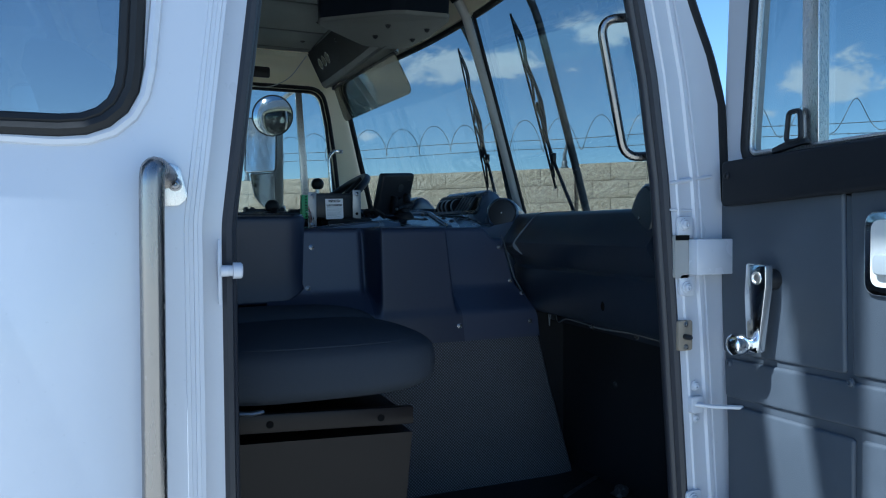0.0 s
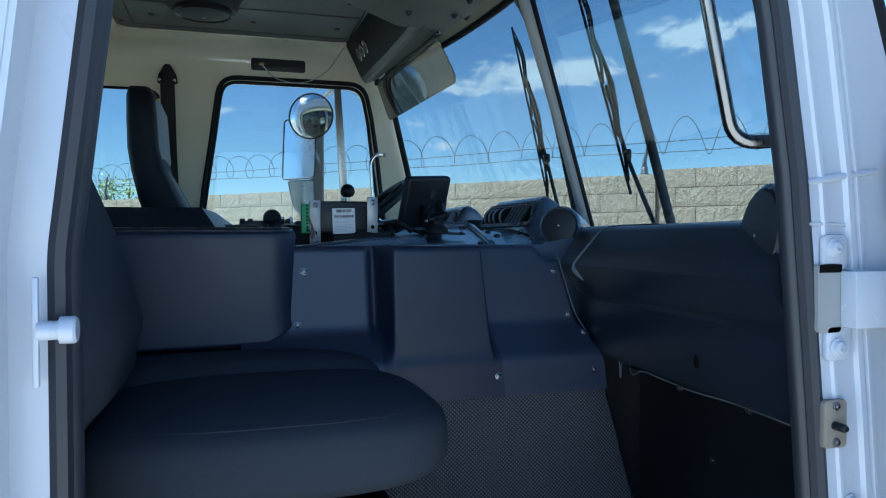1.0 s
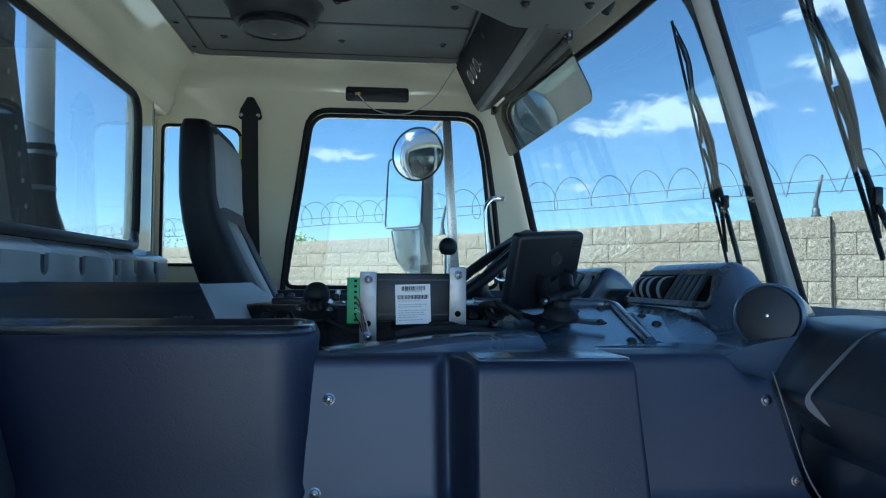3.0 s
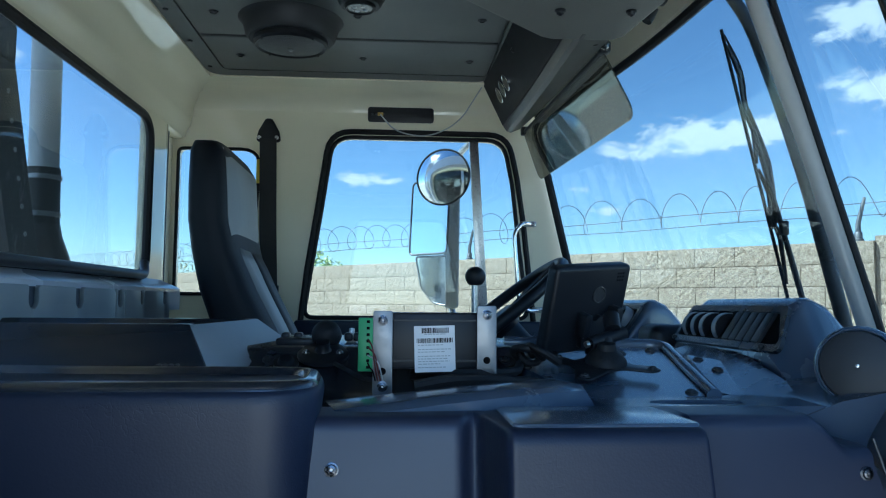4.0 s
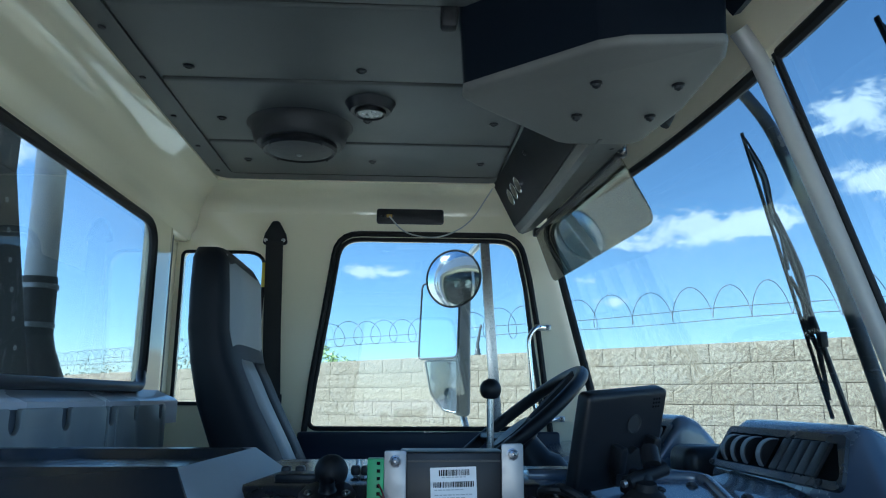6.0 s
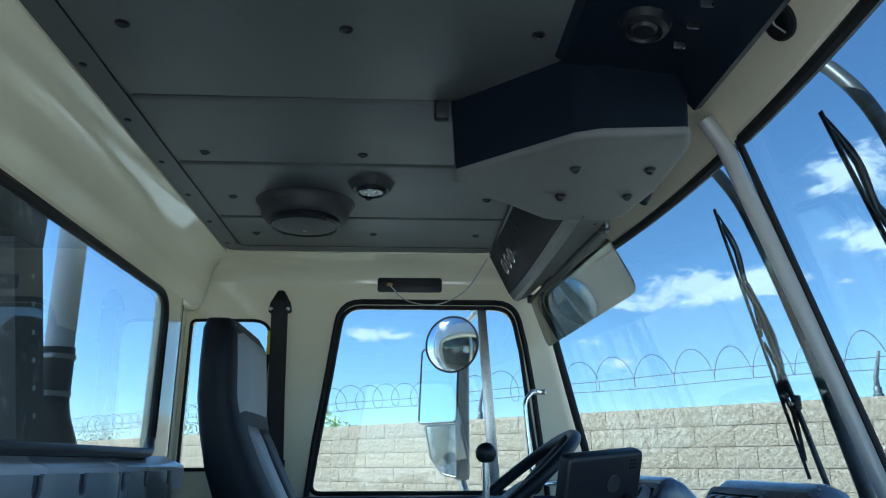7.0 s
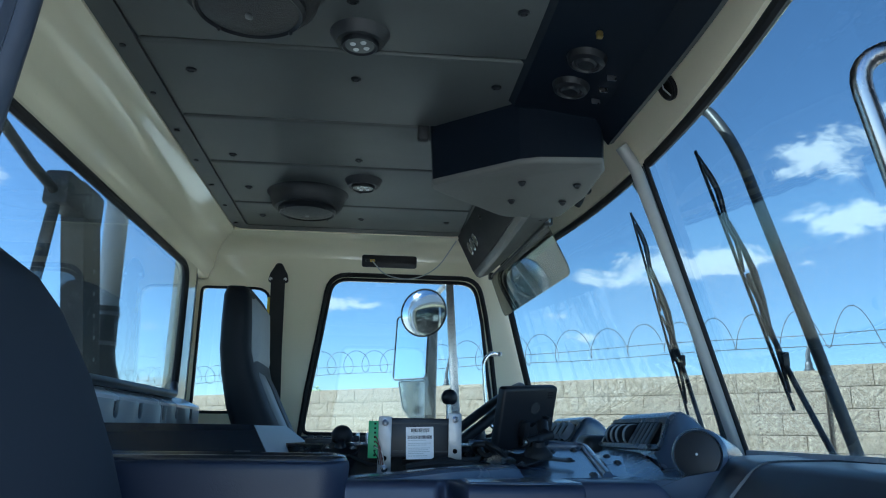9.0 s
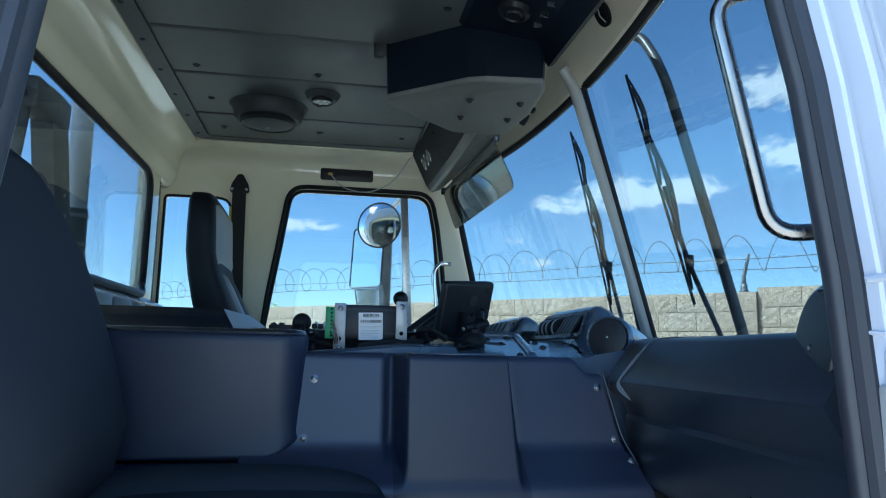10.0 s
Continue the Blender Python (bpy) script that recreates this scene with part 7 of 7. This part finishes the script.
add_tube(bm, [(SX, SY + 0.004, 2.245), (SX, SY + 0.02, 2.20), (SX, SY + 0.06, 2.14), (SX - 0.02, SY + 0.13, 2.02), (SX - 0.02, SY + 0.15, 1.0)], [0.034, 0.037, 0.043, 0.05, 0.05], 24)
part("duct", bm, M_BLACKMET, stck)
fr = thing("stack_frame", "dusty black steel frame behind the rear window", "steel frame")
bm = bmesh.new()
add_loft(bm, [[Vector((-0.33, y0, z)), Vector((-0.33, y0 + 0.115, z)), Vector((-0.385, y0 + 0.115, z)), Vector((-0.385, y0, z))] for z, y0 in ((1.0, 0.73), (2.16, 0.335), (2.26, 0.30), (2.54, 0.205), (2.62, 0.18))])
part("channel", bm, M_DUSTY, fr)
for z in np.arange(2.20, 2.52, 0.055):
    bm = bmesh.new()
    add_lathe(bm, [(0.0055, 0), (0.0055, 0.0015), (0, 0.0015)], basis((-0.3295, 0.405 - (z - 2.16) * 0.34, z), (0, 1, 0), (0, 0, 1)), 12)
    part("hole", bm, M_PALEGREY, fr)
bm = bmesh.new()
add_box(bm, (-0.355, 0.205, 2.575), (0.06, 0.23, 0.085), None, 0.010)
part("head_bracket", bm, M_DUSTY, fr)
for pts, r in (([(-0.36, 0.11, 2.565), (-0.36, -0.02, 2.585), (-0.40, -0.5, 2.75)], 0.012), ([(-0.36, 0.11, 2.55), (-0.36, 0.085, 2.42), (-0.36, 0.06, 2.30), (-0.36, 0.0, 1.6)], 0.014)):
    bm = bmesh.new()
    add_tube(bm, pts, r, 10)
    part("brace", bm, M_DUSTY, fr)

# truck body behind the cab, out of view: low chassis, with a raised hopper and leaning side posts added to block the
# sun
tb_ = thing("shade_body", "white truck body out of view, added to shade the cab", "truck body")
for nm, c, size in (("chassis", (-2.9, 0, 1.25), (3.6, 2.3, 0.7)), ("hopper", (-3.0, 0, 4.25), (2.8, 2.5, 1.5)), ("hopper_lip", (-1.40, -1.32, 4.94), (0.45, 0.6, 0.14))):
    bm = bmesh.new()
    add_box(bm, c, size, None, 0.03)
    part(nm, bm, M_WHITE, tb_)
bm = bmesh.new()
add_box(bm, (-1.6, 0, 0.82), (5.6, 0.90, 0.26), None, 0.02)
part("frame_rail", bm, M_BLACKMET, tb_, "black painted chassis frame")
for x in (0.35, -3.6):
    for y in (-1.02, 1.02):
        bm = bmesh.new()
        add_lathe(bm, [(0.30, -0.13), (0.46, -0.14), (0.50, -0.11), (0.51, 0.0), (0.50, 0.11), (0.46, 0.14), (0.30, 0.13)], basis((x, y, 0.51), (1, 0, 0), (0, 0, 1)), 32)
        wheel = part("wheel", bm, M_RUBBER, tb_, "black truck tyre")
        bm = bmesh.new()
        add_lathe(bm, [(0.31, -0.10), (0.29, -0.02), (0.12, 0.0), (0, 0.0), (0.12, 0.004), (0.29, 0.03), (0.31, 0.10)], basis((x, y, 0.51), (1, 0, 0), (0, 0, 1)), 24)
        part("rim", bm, M_GREYPAINT, wheel)
for x in (-2.0, -4.2):
    for y in (-1.15, 1.15):
        bm = bmesh.new()
        add_box(bm, (x, y, 2.55), (0.14, 0.14, 1.95), None, 0.01)
        part("post", bm, M_WHITE, tb_)
# added sun blockers; the gaps between them leave sun strips on the open door
LEAN = basis((-1.2, 0, 0), (0, 1, 0), (0, 0, 1))
for nm, poly in (("side_post", [(-1.12, 3.4), (-1.445, 3.4), (-1.30, 4.24), (-1.285, 4.88), (-1.12, 4.88)]), ("ladder_panel", [(-1.525, 3.4), (-1.56, 3.4), (-1.43, 4.07), (-1.37, 4.34), (-1.36, 4.88), (-1.515, 4.88)]), ("cross_beam", [(-1.375, 4.36), (-1.285, 4.36), (-1.285, 4.88), (-1.36, 4.88)])):
    bm = bmesh.new()
    if sum(p[0] * q[1] - q[0] * p[1] for p, q in zip(poly, poly[1:] + poly[:1])) < 0:
        poly = poly[::-1]
    add_prism(bm, poly, 0.05, LEAN, 0.004)
    part(nm, bm, M_WHITE, tb_)

# ---- block wall: courses of split-face blocks ----
BW, BH = 0.406, 0.203
TOP = 2.655
wl = thing("wall_block", "tan split-face concrete block wall", "wall", "", "structure")


def block_mesh(seed, w=BW, joint=0.008, rough=0.0045):
    """One block: a rough broken face and flat returns."""
    rnd = random.Random(seed)
    b = bmesh.new()
    nx, nz = max(6, round(w / 0.031)), 6
    hw, hh = (w - joint) / 2, (BH - joint) / 2
    g = []
    for j in range(nz + 1):
        row = []
        for i in range(nx + 1):
            e = i in (0, nx) or j in (0, nz)
            row.append(b.verts.new((-hw + 2 * hw * i / nx, -hh + 2 * hh * j / nz, 0.0 if e else 0.004 + rnd.uniform(-rough, rough))))
        g.append(row)
    for j in range(nz):
        for i in range(nx):
            b.faces.new((g[j][i], g[j][i + 1], g[j + 1][i + 1], g[j + 1][i]))
    ring = g[0] + [r[-1] for r in g[1:]] + g[-1][-2::-1] + [r[0] for r in g[-2:0:-1]]
    low = [b.verts.new((v.co.x, v.co.y, -0.02)) for v in ring]
    for k in range(len(ring)):
        b.faces.new((ring[k - 1], ring[k], low[k], low[k - 1]))
    bmesh.ops.recalc_face_normals(b, faces=b.faces[:])
    me = bpy.data.meshes.new("block")
    b.to_mesh(me)
    b.free()
    me.materials.append(M_BLOCK)
    return me


MESHES = [block_mesh(k) for k in range(9)]
HALVES = [block_mesh(k + 20, BW / 2) for k in range(4)]
up = Vector((0, 0, 1))
LEFT, RIGHT = STEP_S - BW * 66, STEP_S + BW * 19                                      # the stretch of wall along WALL_D


def wall_frame(s, z):
    back = 0.045 if s > STEP_S else 0.0
    o = WALL_P + WALL_D * s - WALL_N * back + up * z
    return basis(o, -WALL_D, up) if basis(o, -WALL_D, up).to_3x3().col[2].dot(WALL_N) > 0 else basis(o, WALL_D, up)


for s0, s1, dz, back in ((LEFT, STEP_S, 0.0, 0.0), (STEP_S, RIGHT, 0.045, 0.045)):
    bm = bmesh.new()
    o = WALL_P - WALL_N * (0.115 + back)
    add_loft(bm, [[o + WALL_D * s0 + up * z + WALL_N * w for z, w in ((0, 0.105), (TOP + dz - 0.003, 0.105), (TOP + dz - 0.003, -0.1), (0, -0.1))], [o + WALL_D * s1 + up * z + WALL_N * w for z, w in ((0, 0.105), (TOP + dz - 0.003, 0.105), (TOP + dz - 0.003, -0.1), (0, -0.1))]])
    part("mortar", bm, M_MORTAR, wl, "pale mortar core", False)
    far = bmesh.new()
    for row in range(13):
        z = TOP + dz - BH * (row + 0.5)
        s = s0
        first = row % 2
        while s < s1 - 0.01:
            half = first or s1 - s < BW - 0.01
            first = 0
            w = BW / 2 if half else BW
            me = random.choice(HALVES if half else MESHES)
            s += w / 2
            m = wall_frame(s, z)
            if row < 5 and -6.5 < s < 5.5:
                ob = bpy.data.objects.new("block", me)
                scene.collection.objects.link(ob)
                ob.matrix_world = m
                ob.parent = wl
            else:
                tmp = me.copy()
                tmp.transform(m)
                far.from_mesh(tmp)
                bpy.data.meshes.remove(tmp)
            s += w / 2
    part("block_course", far, M_BLOCK, wl, "", False, "stuff")

# ---- barbed strands and razor coil on the wall ----
wr = thing("barbed_wire", "galvanised barbed strands and razor coil along the wall top", "barbed wire")
CO = WALL_P - WALL_N * 0.10


def wire_sag(s, z):
    return CO + WALL_D * s + up * z


for z in (2.895, 3.010):
    bm = bmesh.new()
    pts = [wire_sag(s, z + 0.010 * math.sin(s * 2.1 + z * 9)) for s in np.arange(LEFT, RIGHT, 0.2)]
    add_tube(bm, pts, 0.0042, 5)
    random.seed(int(z * 100))
    for s in np.arange(LEFT, RIGHT, 0.127):
        p = wire_sag(s, z + 0.010 * math.sin(s * 2.1 + z * 9))
        for k in range(2):
            d = Vector((random.uniform(-1, 1), random.uniform(-1, 1), random.uniform(-1, 1))).normalized() * 0.020
            add_tube(bm, [p - d, p + d], 0.0022, 3, False, False)
    part("strand", bm, M_GALV, wr)
bm = bmesh.new()
random.seed(3)
pts = []
turns = int((RIGHT - LEFT) / 0.43)
for i in range(turns * 20):
    a = 2 * math.pi * i / 20
    s = LEFT + 0.43 * i / 20
    w = 0.182 + 0.018 * math.sin(i * 0.031) + 0.01 * math.sin(i * 0.17)
    pts.append(wire_sag(s + 0.05 * math.sin(i * 0.05), 3.065 + 0.02 * math.sin(i * 0.023) + w * math.cos(a)) - WALL_N * (w * math.sin(a)))
add_tube(bm, pts, 0.0042, 5)
for i in range(0, len(pts), 3):
    d = Vector((random.uniform(-1, 1), random.uniform(-1, 1), random.uniform(-1, 1))).normalized() * 0.018
    add_tube(bm, [pts[i] - d, pts[i] + d], 0.003, 3, False, False)
part("coil", bm, M_GALV, wr)
for s in (1.22, -3.4, -8.0, 5.8):
    sp = thing("wire_stanchion", "short galvanised stanchion on the wall top", "stanchion", "wire stanchions")
    b0 = CO + WALL_D * s + up * (TOP + (0.045 if s > STEP_S else 0))
    bm = bmesh.new()
    add_lathe(bm, [(0.045, -0.01), (0.045, 0.02), (0.034, 0.03), (0.034, 0.08), (0.03, 0.085)], Matrix.Translation(b0), 12)
    part("foot", bm, M_GALV, sp)
    bm = bmesh.new()
    add_tube(bm, [b0 + up * 0.06, b0 + up * 0.16, b0 + up * 0.40 + WALL_D * 0.06], [0.026, 0.022, 0.014], 8)
    part("angle_arm", bm, M_GALV, sp)

# ---- bushes beyond the wall ----
def tree(x, y, h, spread, n, leaf_mat, label, seed):
    rnd = random.Random(seed)
    t = thing("tree", label, "tree")
    bm = bmesh.new()
    tips = []
    add_tube(bm, [(x, y, 0), (x + 0.05, y, h * 0.3), (x, y + 0.05, h * 0.55)], [0.07, 0.055, 0.04], 7)
    for k in range(14):
        a, l = rnd.uniform(0, 6.28), rnd.uniform(0.5, 1.0)
        z0 = h * rnd.uniform(0.25, 0.55)
        tip = Vector((x + math.cos(a) * spread * l, y + math.sin(a) * spread * l, h * rnd.uniform(0.62, 1.0)))
        add_tube(bm, [(x, y, z0), Vector((x, y, z0)).lerp(tip, 0.5) + Vector((0, 0, 0.1)), tip], [0.03, 0.018, 0.006], 5)
        tips += [Vector((x, y, z0)).lerp(tip, f) for f in (0.55, 0.75, 0.9, 1.0)]
    part("trunk", bm, M_BARK, t)
    vs, fs = [], []
    for k in range(n):
        c = rnd.choice(tips) + Vector((rnd.gauss(0, 1), rnd.gauss(0, 1), rnd.gauss(0, 1))) * spread * 0.14
        d = Vector((rnd.uniform(-1, 1), rnd.uniform(-1, 1), rnd.uniform(-0.6, 1))).normalized()
        e = d.orthogonal().normalized()
        ln, w = rnd.uniform(0.04, 0.09), rnd.uniform(0.012, 0.025)
        i = len(vs)
        vs += [c, c + d * ln * 0.5 + e * w, c + d * ln, c + d * ln * 0.5 - e * w]
        fs.append((i, i + 1, i + 2, i + 3))
    me = bpy.data.meshes.new("crown")
    me.from_pydata(vs, [], fs)
    me.materials.append(leaf_mat)
    ob = new("crown", me)
    ob.parent = t
    return t


tree(-0.85, 12.6, 3.15, 0.50, 4200, M_FOLIAGE, "pale green bush beyond the wall", 1)
tree(-1.5, 12.9, 3.05, 0.6, 3000, M_FOLIAGE, "pale green bush beyond the wall", 2)
tree(-6.0, 18.5, 3.2, 1.6, 2600, M_DRY, "sparse dry tree beyond the wall", 4)
tree(-9.8, 22.0, 3.1, 1.8, 2600, M_DRY, "sparse dry tree beyond the wall", 5)
